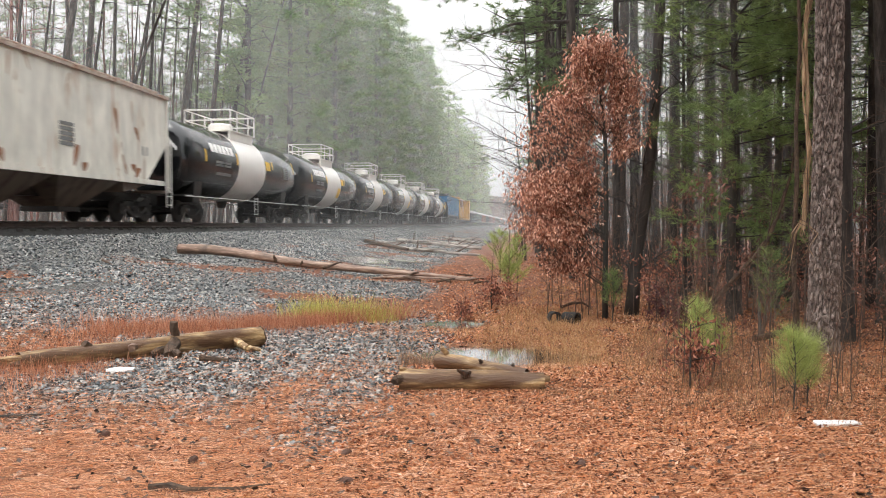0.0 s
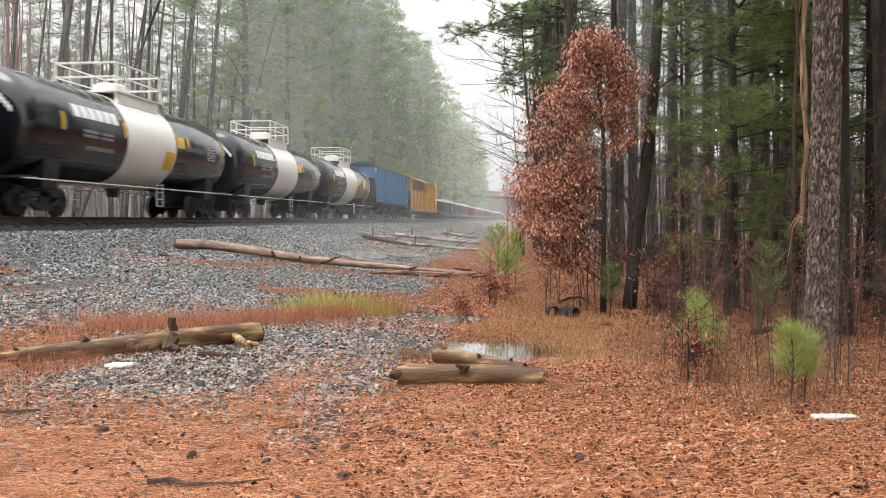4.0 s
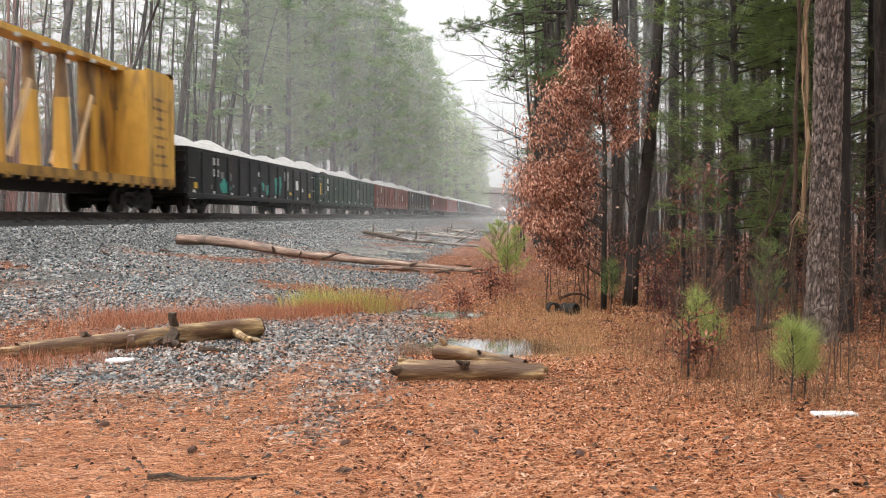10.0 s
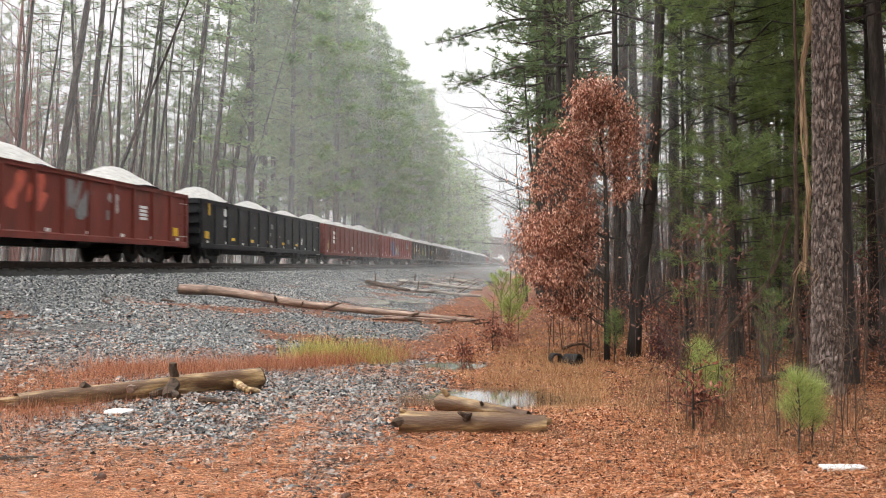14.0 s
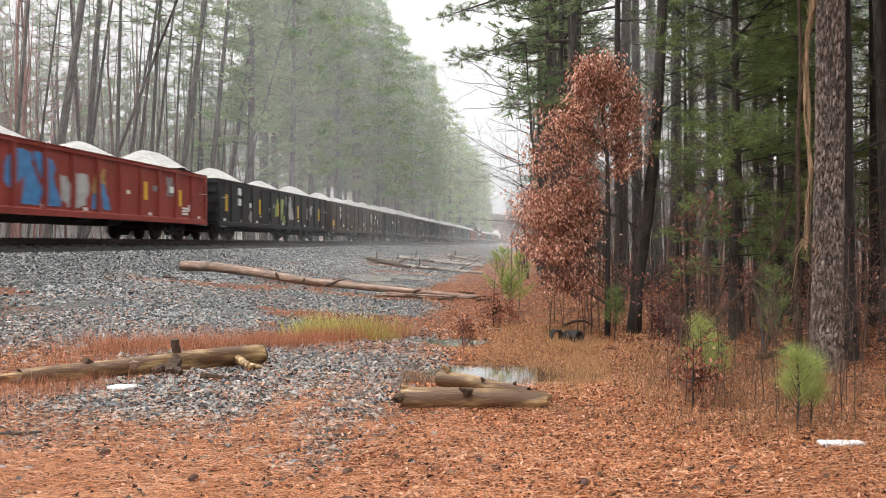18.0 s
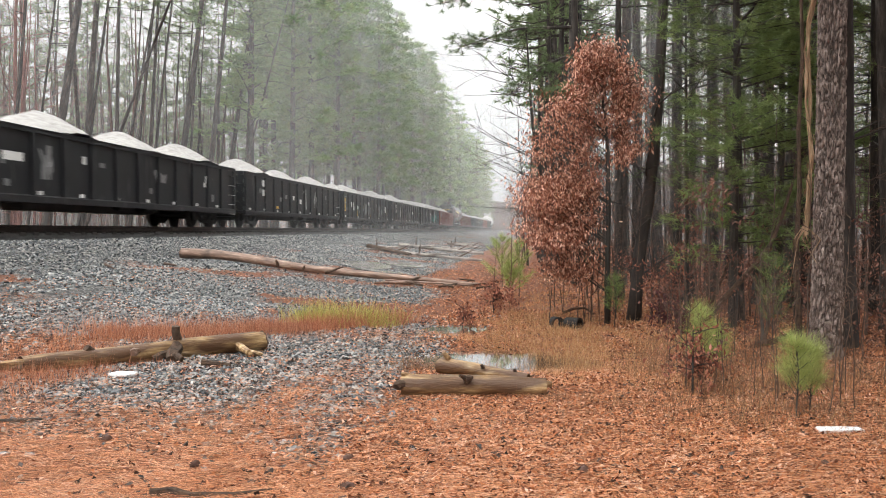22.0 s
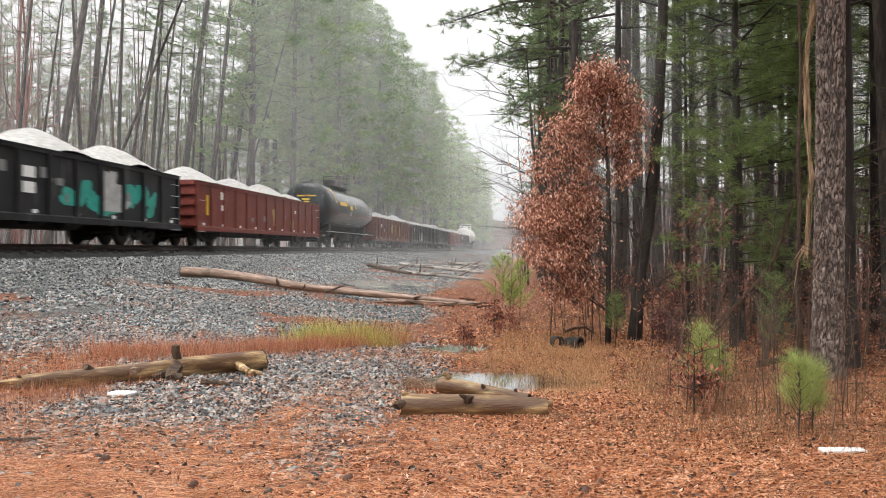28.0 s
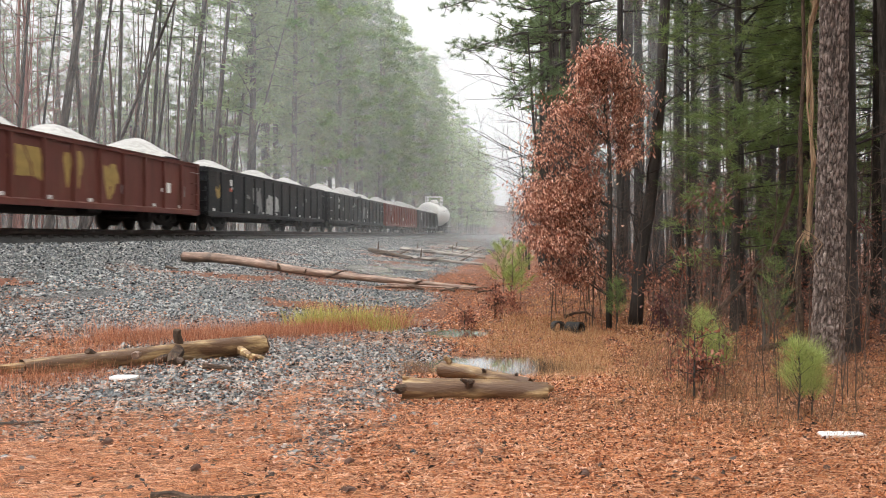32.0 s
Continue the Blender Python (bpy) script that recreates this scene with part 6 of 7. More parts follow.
        for i in range(20):
            z = h * (0.22 + 0.74 * (i + r3.random()) / 20)
            a = i * 2.4 + r3.uniform(-0.4, 0.4)
            d = Vector((math.cos(a), math.sin(a), r3.uniform(0.7, 1.9))).normalized()
            ll = wide * (1.25 - z / h) * r3.uniform(0.6, 1.1) + 0.04
            f.tube([(0, 0, z), Vector((0, 0, z)) + d * ll], [0.004, 0.002], 3, cap=False)
            for j in range(62 if near else 80):
                c = Vector((0, 0, z)) + d * ll * r3.uniform(0.25, 1.0)
                v = (d * 0.9 + Vector((r3.gauss(0, 0.6), r3.gauss(0, 0.6), r3.gauss(0.1, 0.5)))).normalized()
                g.blade(c, c + v * r3.uniform(0.11, 0.2), 0.0026 if near else 0.006, (Matrix.Rotation(r3.uniform(0, 3.14), 3, v) @ v.orthogonal()).normalized())
        tuft(g, Vector((0, 0, h * 0.97)), Vector((0, 0, 1)), r3, 40, 0.15, 0.0024, 1.2)
        p = tagged(new("pine_sapling"), "young pine with long bright green needles", "sapling", group="pine saplings")
        p.matrix_basis = stand(x, y, 0, 1, 0, 0, 0)
        part("stem", f, BARK_GREY, p)
        part("needles", g, mat, p)
    # bare shrubs and saplings at the edge
    shrubs = [make_bare(2.0 + 0.5 * i, 0.010, 500 + i, 3, 3, 9, 0.15)[0] for i in range(4)]
    spots = [(1.48, 7.35, 0.42), (1.70, 7.4, 0.4), (1.85, 7.9, 0.3), (2.3, 6.6, 0.5), (2.55, 7.0, 0.55), (2.75, 7.6, 0.6), (2.9, 6.7, 0.5), (2.65, 8.3, 0.8), (0.9, 13.0, 1.0), (1.35, 13.6, 1.2), (0.7, 13.2, 0.7), (-0.55, 16.9, 0.8), (-0.9, 17.2, 0.7), (2.2, 11.0, 0.9), (2.5, 11.6, 1.2), (3.0, 10.9, 1.0)]
    spots += [(rng.uniform(0.2, 1.7), rng.uniform(12.8, 15.5), rng.uniform(0.4, 0.9)) for _ in range(22)]
    spots += [(rng.uniform(1.4, 9), rng.uniform(10.5, 24), rng.uniform(0.5, 1.6)) for _ in range(90)]
    spots += [(rng.uniform(0.8, 14), rng.uniform(17, 38), rng.uniform(0.9, 2.2)) for _ in range(90)]
    spots += [(x, y, rng.uniform(0.25, 0.6)) for x, y in ((rng.uniform(1.3, 4.2), rng.uniform(6.6, 11)) for _ in range(46)) if x < 0.43 * y]
    brush = [make_bare(2.2 + 0.5 * i, 0.012, 520 + i, 2, 4, 9, 0.15)[0] for i in range(4)]
    for i, (x, y, s) in enumerate(spots):
        tree("bare_shrub", ((brush if y > 14 else shrubs)[i % 4],), (SHRUB,), ("stem",), "thin leafless shrub with wiry grey-brown stems", "bare shrubs", stand(x, y, rng.uniform(0, 360), s, 0, rng.uniform(-6, 6)), "shrub")
    leafy = [make_bare(1.5 + 0.4 * i, 0.012, 540 + i, 2, 3, 9, 0.1) for i in range(3)]
    leafy = [(me, leaves_on(tips, rng, 4, 0.085, 0.036, 0.8, 0.16)) for me, tips in leafy]
    red_leaves = [leaves_on(make_bare(1.5 + 0.4 * i, 0.012, 540 + i, 2, 3, 9, 0.1)[1], rng, 16, 0.12, 0.055, 0.8, 0.22) for i in range(2)]
    for i, (x, y, s) in enumerate(((-0.72, 14.2, 0.42), (-1.15, 12.6, 0.2), (-0.45, 14.6, 0.34), (1.46, 7.45, 0.34), (2.35, 14.4, 0.5))):
        tree("oak_bush", (leafy[i % 2][0], red_leaves[i % 2]), (SHRUB, RUST_LEAF), ("stem", "leaves"), "low oak bush thick with dead reddish leaves", "oak bushes", stand(x, y, 50 * i, s), "shrub")
    for i in range(64):
        y = rng.uniform(9.4, 24)
        x = rng.uniform(1.6, 0.44 * y + 0.4)
        tree("dead_leaf_shrub", leafy[i % 3], (SHRUB, DARK_LEAF), ("stem", "leaves"), "small shrub holding dark red-brown dead leaves", "dead-leaved shrubs", stand(x, y, rng.uniform(0, 360), rng.uniform(0.4, 1.0), 0, rng.uniform(-6, 6)), "shrub")
    for i, (x, y, sc) in enumerate(((1.91, 12.4, 0.42), (2.11, 12.2, 0.3), (2.12, 11.6, 0.3))):
        tree("dead_leaf_shrub", (leafy[i % 2][0], red_leaves[i % 2]), (SHRUB, WINE_LEAF), ("stem", "leaves"), "shrub hung with dark wine-red dead leaves", "dead-leaved shrubs", stand(x, y, 80 * i, sc), "shrub")
    bare = [make_bare(8 + i, 0.06, 600 + i, 3, 2, 11, 0.25)[0] for i in range(3)]
    for i in range(34):
        x, y = rng.uniform(0.8, 16), rng.uniform(16, 48)
        tree("bare_tree", (bare[i % 3],), (BARK_GREY,), ("trunk",), "slender leafless tree with fine grey twigs", "bare trees beside the clearing", stand(x, y, rng.uniform(0, 360), rng.uniform(0.7, 1.2)))
    # leafless tree that reaches over the track edge
    f, tips, r3 = Form(), [], random.Random(77)
    f.tube([(0.5, 26, 0), (0.3, 26, 2.5), (-0.1, 26, 5), (-0.3, 26, 8)], [0.09, 0.07, 0.045, 0.02], 8)
    for i in range(16):
        z = r3.uniform(2.0, 7.5)
        grow(f, Vector((0.3 - 0.07 * z, 26, z)), Vector((-1, r3.uniform(-0.5, 0.3), r3.uniform(-0.05, 0.5))).normalized(), r3.uniform(1.6, 3.0), 0.017, 2, r3, tips, -0.02, 0.55, 4, 4)
    t = tagged(new("bare_tree"), "leafless tree with twigs reaching towards the track", "tree")
    part("trunk", f, BARK_GREY, t)
    # hazy edge of the wood between the track and the oak
    full = [make_pine(21 + i, 0.15, 9.0 + i, 480 + i, tufts=12, limb=3.4, count=40, size=(0.34, 0.05), blades=11, n=8) for i in range(2)]
    for i, (x, y, s) in enumerate(((0.9, 29, 0.9), (0.8, 35, 0.95), (1.8, 32, 0.9), (0.6, 44, 1.0), (1.4, 40, 0.9), (0.5, 56, 1.0))):
        tree("pine_tree", full[i % 2], mats, names, PINE_LABEL, "pines beside the clearing", stand(x, y, 70 * i, s))
    for i in range(30):
        y = 38 + 60 * rng.random()
        x = -0.02 * y + rng.uniform(-0.3, 3.0)
        tree("bare_tree", (bare[i % 3],), (BARK_RED,), ("trunk",), "slender leafless tree with fine grey twigs", "bare trees beside the clearing", stand(x, y, rng.uniform(0, 360), rng.uniform(0.45, 0.95)))
    fine = [make_bare(8.5 + i, 0.05, 640 + i, 3, 4, 15, 0.2)[0] for i in range(2)]
    for i, (x, y, s) in enumerate(((0.3, 29.0, 0.95), (0.8, 31.5, 1.05), (-0.3, 34.0, 0.9), (1.2, 27.5, 1.0), (0.2, 38.0, 1.1), (1.6, 33.0, 1.1), (-0.5, 42.0, 1.0))):
        tree("bare_tree", (fine[i % 2],), (BARK_GREY,), ("trunk",), "leafless tree with a haze of fine grey twigs", "bare trees beside the clearing", stand(x, y, 53 * i, s))
    # pine limbs that hang into the gap of sky
    w, g, r3 = Form(), Form(), random.Random(31)
    for p0, e in (((1.0, 22, 7.0), (-1.9, 20.5, 6.2)), ((1.0, 22, 8.4), (-2.4, 20.8, 7.4)), ((1.1, 22, 6.3), (-0.6, 20.6, 5.0)), ((1.0, 22, 9.2), (-1.2, 20.2, 8.9)), ((1.2, 21.8, 5.2), (0.2, 20.6, 4.9))):
        a, b = Vector(p0), Vector(e)
        w.tube([a, a.lerp(b, 0.5) + Vector((0, 0, 0.2)), b], [0.05, 0.035, 0.012], 5)
        for i in range(105):
            k = r3.uniform(0.25, 1.05)
            c = a.lerp(b, k) + Vector((r3.gauss(0, 0.22), r3.gauss(0, 0.3), r3.gauss(0.08, 0.11)))
            w.tube([a.lerp(b, min(1, k)), c], [0.008, 0.004], 3, cap=False)
            tuft(g, c, Vector((-0.5, 0, 0.4)), r3, 34, 0.16, 0.011)
    w.tube([(1.1, 22, -0.1), (1.05, 22, 6), (1.0, 22, 14)], [0.11, 0.1, 0.07], 12)
    t = tagged(new("pine_tree"), "pine with long low limbs of green needles", "tree", group="pines beside the clearing")
    part("trunk", w, BARK, t)
    part("needles", g, NEEDLES_FAR, t)

# ---- logs and small things in the clearing ----
def log_form(a, b, r0, r1, seed, sag=0.0, n=20, rings=26):
    """A knotty round log between two points."""
    rng = random.Random(seed)
    f, a, b = Form(), Vector(a), Vector(b)
    d = (b - a).normalized()
    up = Vector((0, 0, 1))
    side = d.cross(up).normalized()
    up = side.cross(d)
    for i in range(rings + 1):
        k = i / rings
        p = a.lerp(b, k) + up * (-sag * math.sin(math.pi * k)) + side * 0.02 * math.sin(5 * k + seed)
        r = r0 + (r1 - r0) * k
        for j in range(n):
            an = 2 * math.pi * j / n
            rr = r * (1 + 0.10 * noise.noise((math.cos(an) * 1.3 + seed, math.sin(an) * 1.3, k * 4)) + 0.05 * noise.noise((math.cos(an) * 4, math.sin(an) * 4 + seed, k * 22)))
            rr *= 1 - (0.12 if i in (0, rings) else 0) * rng.random()
            f.v.append(tuple(p + (up * math.cos(an) + side * math.sin(an)) * rr))
    f.f = [(i * n + j, i * n + (j + 1) % n, (i + 1) * n + (j + 1) % n, (i + 1) * n + j) for i in range(rings) for j in range(n)]
    return f


def log_end(a, d, r, seed):
    """Ragged, partly hollow cut end."""
    rng = random.Random(seed)
    f, a, d = Form(), Vector(a), Vector(d).normalized()
    o = d.orthogonal().normalized()
    s = d.cross(o)
    n = 18
    for k, dep in ((0.97, 0.0), (0.7, -0.02), (0.4, -0.06), (0.03, -0.09)):
        for j in range(n):
            an = 2 * math.pi * j / n
            q = a + (o * math.cos(an) + s * math.sin(an)) * r * k * (1 + rng.uniform(-0.06, 0.06)) + d * (dep + rng.uniform(-0.015, 0.012))
            f.v.append(tuple(q))
    f.f = [(i * n + j, i * n + (j + 1) % n, (i + 1) * n + (j + 1) % n, (i + 1) * n + j) for i in range(3) for j in range(n)]
    return f


def build_log(name, label, a, b, r0, r1, mat, seed, stubs=(), sag=0.0, category="log", bend=()):
    """A log from a to b, built along its own x axis. bend: rows of (share of the length, height, sideways) it is bowed by."""
    t = tagged(new(name), label, category)
    a, b = Vector(a), Vector(b)
    d = (b - a).normalized()
    side = Vector((0, 0, 1)).cross(d).normalized()
    m = Matrix((d, side, d.cross(side))).transposed().to_4x4()
    m.translation = a
    back, ll = m.inverted(), (b - a).length
    t.matrix_basis = m
    f = log_form((0, 0, 0), (ll, 0, 0), r0, r1, seed, sag)
    if bend:
        ks = [0.0] + [r[0] for r in bend] + [1.0]
        up, out = [0.0] + [r[1] for r in bend] + [0.0], [0.0] + [r[2] for r in bend] + [0.0]
        f.v = [(x, y + float(np.interp(x / ll, ks, out)), z + float(np.interp(x / ll, ks, up))) for x, y, z in f.v]
    part("stem", f, mat, t, smooth=True)
    part("broken_end", log_end((-0.003, 0, 0), (-1, 0, 0), r0, seed), LOG_END, t)
    part("broken_end", log_end((ll + 0.003, 0, 0), (1, 0, 0), r1, seed + 1), LOG_END if r1 > 0.08 else mat, t)
    for p, e, ra, rb, stub_mat in stubs:
        p, e = back @ Vector(p), back @ Vector(e)
        pts = [p, p.lerp(e, 0.35) + Vector((0.01, 0.01, 0)), p.lerp(e, 0.7) + Vector((-0.008, 0, 0.01)), e]
        part("branch_stub", Form().tube(pts, [ra, ra * 0.75 + rb * 0.25, ra * 0.4 + rb * 0.6, rb], 10, rough=0.16, rng=random.Random(seed)), stub_mat, t)
    return t


def G(x, y, dz=0.0):
    return tuple(on_ground(x, y, dz))


def build_logs():
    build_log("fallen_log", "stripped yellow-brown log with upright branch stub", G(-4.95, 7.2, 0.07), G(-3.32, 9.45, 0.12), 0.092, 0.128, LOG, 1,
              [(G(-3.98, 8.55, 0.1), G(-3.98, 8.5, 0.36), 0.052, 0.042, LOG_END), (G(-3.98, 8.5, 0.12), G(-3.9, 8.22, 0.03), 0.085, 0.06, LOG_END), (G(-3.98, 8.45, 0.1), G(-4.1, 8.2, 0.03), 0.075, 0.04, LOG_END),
               (G(-3.9, 8.3, 0.06), G(-3.78, 8.22, 0.05), 0.05, 0.03, LOG_END), (G(-3.55, 9.12, 0.12), G(-3.28, 8.9, 0.06), 0.05, 0.042, LOG), (G(-3.3, 8.92, 0.06), G(-3.12, 8.9, 0.05), 0.042, 0.02, LOG),
               (G(-4.52, 7.78, 0.1), G(-4.56, 7.68, 0.2), 0.05, 0.035, LOG_END), (G(-4.9, 7.25, 0.09), G(-5.2, 7.0, 0.07), 0.05, 0.012, LOG), (G(-4.92, 7.2, 0.05), G(-5.3, 7.02, 0.03), 0.04, 0.01, LOG), (G(-4.24, 8.12, 0.12), G(-4.2, 7.97, 0.13), 0.045, 0.04, LOG_PALE)])
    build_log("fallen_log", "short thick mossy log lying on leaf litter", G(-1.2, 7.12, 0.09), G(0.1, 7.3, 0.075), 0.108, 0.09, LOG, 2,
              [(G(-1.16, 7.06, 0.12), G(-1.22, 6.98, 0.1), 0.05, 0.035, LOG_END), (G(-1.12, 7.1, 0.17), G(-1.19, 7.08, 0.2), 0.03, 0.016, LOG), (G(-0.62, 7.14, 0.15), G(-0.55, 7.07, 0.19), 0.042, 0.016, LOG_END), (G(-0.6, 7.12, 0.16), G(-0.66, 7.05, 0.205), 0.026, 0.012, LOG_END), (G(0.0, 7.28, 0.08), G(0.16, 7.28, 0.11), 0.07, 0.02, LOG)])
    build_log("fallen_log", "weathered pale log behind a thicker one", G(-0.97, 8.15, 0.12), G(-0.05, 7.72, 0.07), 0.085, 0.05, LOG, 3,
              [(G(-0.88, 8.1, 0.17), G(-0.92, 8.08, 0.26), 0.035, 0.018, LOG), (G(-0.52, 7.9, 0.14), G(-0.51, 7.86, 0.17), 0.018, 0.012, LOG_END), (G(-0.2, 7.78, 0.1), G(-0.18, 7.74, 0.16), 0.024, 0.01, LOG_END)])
    build_log("fallen_pine", "long debarked pine trunk lying across the gravel", G(-10.25, 22.3, 0.14), G(-1.5, 21.2, 0.05), 0.15, 0.06, LOG_PALE, 4, bend=((0.12, 0.07, 0.02), (0.28, 0.03, 0.0), (0.45, -0.06, 0.1), (0.7, -0.04, 0.05)), stubs=
              [(G(-5.6, 21.0, 0.15), G(-5.0, 20.7, 0.38), 0.04, 0.012, LOG_END), (G(-3.4, 21.3, 0.1), G(-3.0, 20.9, 0.26), 0.05, 0.02, LOG_END), (G(-3.2, 21.3, 0.08), G(-4.2, 20.6, 0.04), 0.06, 0.02, LOG_PALE),
               (G(-6.9, 20.9, 0.2), G(-6.9, 20.8, 0.36), 0.05, 0.02, LOG_END), (G(-6.2, 20.9, 0.2), G(-6.1, 20.8, 0.3), 0.03, 0.012, LOG_END), (G(-4.0, 21.2, 0.1), G(-1.6, 20.9, 0.05), 0.035, 0.015, LOG_PALE)])
    for i, (a, b, r, mat) in enumerate(((G(-8.7, 41.3, 0.15), G(-5.9, 37.6, 0.12), 0.2, LOG_END), (G(-7.7, 45.0, 0.25), G(-2.8, 44.0, 0.2), 0.2, LOG_GREY), (G(-6.3, 38.3, 0.12), G(-2.4, 36.5, 0.12), 0.16, LOG_GREY), (G(-6.5, 60.0, 0.25), G(-3.8, 57.0, 0.2), 0.2, LOG_GREY), (G(-6.0, 52.0, 0.15), G(-3.2, 50.0, 0.12), 0.14, LOG_GREY))):
        m = Vector(a).lerp(Vector(b), 0.2)
        r *= 0.62
        build_log("fallen_log", "grey broken trunk in a tangle of logs by the track", a, b, r, r * 0.6, mat, 10 + i, [(m, m + Vector((0.1, -0.2, 0.5)), 0.05, 0.015, LOG_END), (m, m + Vector((1.5, -0.9, 0.05)), 0.06, 0.02, LOG_GREY), (m.lerp(Vector(b), 0.6), m.lerp(Vector(b), 0.6) + Vector((0.8, -0.3, 0.35)), 0.04, 0.012, LOG_END), (m.lerp(Vector(b), 0.3), m.lerp(Vector(b), 0.3) + Vector((-0.9, -0.6, 0.02)), 0.04, 0.012, LOG_END)])
    # hollow charred log pieces
    for x, y, w, turn in ((0.33, 12.3, 0.1, 0.3), (0.58, 12.2, 0.12, 0.9)):
        t = tagged(new("charred_log"), "short hollow charred log piece on brown grass", "log", group="charred log pieces")
        t.matrix_basis = pose(x, y, ground_z(x, y) + 0.09, 0, 0, math.degrees(turn))
        f = Form()
        n = 18
        for yy, r in ((-w, 0.1), (w, 0.09), (w, 0.07), (-w, 0.075)):
            f.v += [(r * math.cos(2 * math.pi * j / n), yy, r * math.sin(2 * math.pi * j / n)) for j in range(n)]
        f.f = [(i * n + j, i * n + (j + 1) % n, ((i + 1) % 4) * n + (j + 1) % n, ((i + 1) % 4) * n + j) for i in range(4) for j in range(n)]
        part("shell", f, CHAR, t)
    # foam boards
    for x0, y0, lx, ly, tilt, label in ((2.22, 6.1, 0.36, 0.1, 3, "white foam board lying among dead stems"), (-4.03, 7.45, 0.24, 0.2, -3, "white foam scrap lying beside a log")):
        t = tagged(new("foam_board"), label, "foam board")
        t.matrix_basis = pose(x0, y0, ground_z(x0, y0) + 0.03, tilt, 2, 12)
        f = Form()
        pts = [(-0.5, -0.5), (0.3, -0.46), (0.5, -0.2), (0.47, 0.42), (0.1, 0.5), (-0.46, 0.4)]
        f.v = [(lx * a, ly * b, z) for z in (-0.02, 0.0) for a, b in pts] + [(lx * a * 0.95, ly * b * 0.93, 0.007) for a, b in pts]
        f.f = [(5, 4, 3, 2, 1, 0), (12, 13, 14, 15, 16, 17)] + [(k * 6 + i, k * 6 + (i + 1) % 6, k * 6 + 6 + (i + 1) % 6, k * 6 + 6 + i) for k in range(2) for i in range(6)]
        part("board", f, FOAM, t)
    # sticks
    def stick(pts, r, label="dead grey stick lying on pine needles"):
        t = tagged(new("stick"), label, "stick", group="sticks on the ground")
        part("stem", Form().tube(pts, [r * (1 - 0.55 * i / (len(pts) - 1)) for i in range(len(pts))], 8, rough=0.12, rng=random.Random(4)), LOG_END if r > 0.025 else BARK_GREY, t)
    stick([G(-2.16, 4.27, 0.03), G(-2.05, 4.31, 0.035), G(-1.92, 4.27, 0.03), G(-1.8, 4.33, 0.02), G(-1.68, 4.3, 0.03), G(-1.5, 4.42, 0.02)], 0.029, "broken bark-covered branch on pine needles")
    stick([(2.83, 10.6, 0.04), (3.09, 10.7, 0.08), (3.31, 10.9, 0.13), (3.51, 11.1, 0.18)], 0.05, "dark dead branch lying on pine needles")
    stick([(2.58, 12.2, 0.25), (2.84, 12.2, 0.56), (3.12, 12.2, 0.88), (3.27, 12.2, 1.05), (3.42, 12.2, 1.28), (3.6, 12.3, 1.62), (3.69, 12.3, 1.94), (3.78, 12.3, 2.23), (3.86, 12.4, 2.57)], 0.042, "dead crooked branch leaning through the undergrowth")
    stick([(2.67, 12.6, 0.36), (2.78, 12.6, 0.62), (2.92, 12.6, 0.97), (2.98, 12.6, 1.27)], 0.03, "thin dead branch leaning against a crooked one")
    stick([(2.96, 10.8, 0.03), (3.04, 10.9, 0.23), (3.08, 11.0, 0.4), (3.03, 11.2, 0.65), (2.95, 11.4, 0.91)], 0.03, "crooked dead stem bowed to the ground")
    stick([(2.94, 10.8, 0.01), (2.98, 10.9, 0.22), (2.99, 11.0, 0.47), (3.0, 11.0, 0.74)], 0.024, "crooked dead stem bowed to the ground")
    stick([(3.35, 10.6, 0.04), (3.34, 10.6, 0.41), (3.3, 10.6, 0.88), (3.31, 10.6, 1.42), (3.33, 10.6, 2.06), (3.31, 10.6, 2.78), (3.35, 10.6, 3.71), (3.32, 10.6, 4.56), (3.34, 10.6, 5.42)], 0.04, "thin crooked sapling standing beside the pine")
    stick([G(0.5, 14.2, 0.05), G(0.68, 14.1, 0.14), G(0.86, 14.0, 0.17), G(1.02, 14.0, 0.06)], 0.03, "dark dead branch arched on the ground")
    stick([G(-3.55, 8.2, 0.04), G(-3.25, 8.25, 0.035)], 0.045, "short broken piece of wood on gravel")
    stick([G(-9.7, 20.1, 0.05), G(-9.0, 19.3, 0.05)], 0.04)
    stick([G(-9.95, 17.6, 0.05), G(-9.4, 17.0, 0.05)], 0.03)
    stick([G(-4.0, 5.5, 0.03), G(-3.75, 5.72, 0.03)], 0.02)
    rng = random.Random(8)
    for i in range(26):
        x, y, a = rng.uniform(-1.5, 3.6), rng.uniform(4.3, 9), rng.uniform(0, 6.28)
        ll = rng.uniform(0.1, 0.3)
        stick([G(x, y, 0.015), G(x + ll * math.cos(a), y + ll * math.sin(a), 0.02)], 0.009)
    for i in range(14):
        x, y = rng.uniform(-3.4, -1.2), rng.uniform(20.0, 23.0)
        a = rng.uniform(0, 6.28)
        stick([G(x, y, 0.05), G(x + 0.5 * math.cos(a), y + 0.5 * math.sin(a), 0.12)], 0.03, "broken branch by the fallen pine")
    # pine cones
    f = Form()
    for i in range(9):
        k = i / 8
        r = 0.028 * math.sin(0.35 + 2.5 * k)
        for j in range(8):
            a = j * 0.785 + i * 0.39
            p = Vector((0.09 * (k - 0.5), 0, 0))
            o = Vector((0.01, math.cos(a) * r, math.sin(a) * r))
            f.blade(p, p + o * 1.25, 0.018, Vector((0, -math.sin(a), math.cos(a))))
            f.blade(p + Vector((0.006, 0, 0)), p + o * 1.2, 0.02, Vector((1, 0, 0)))
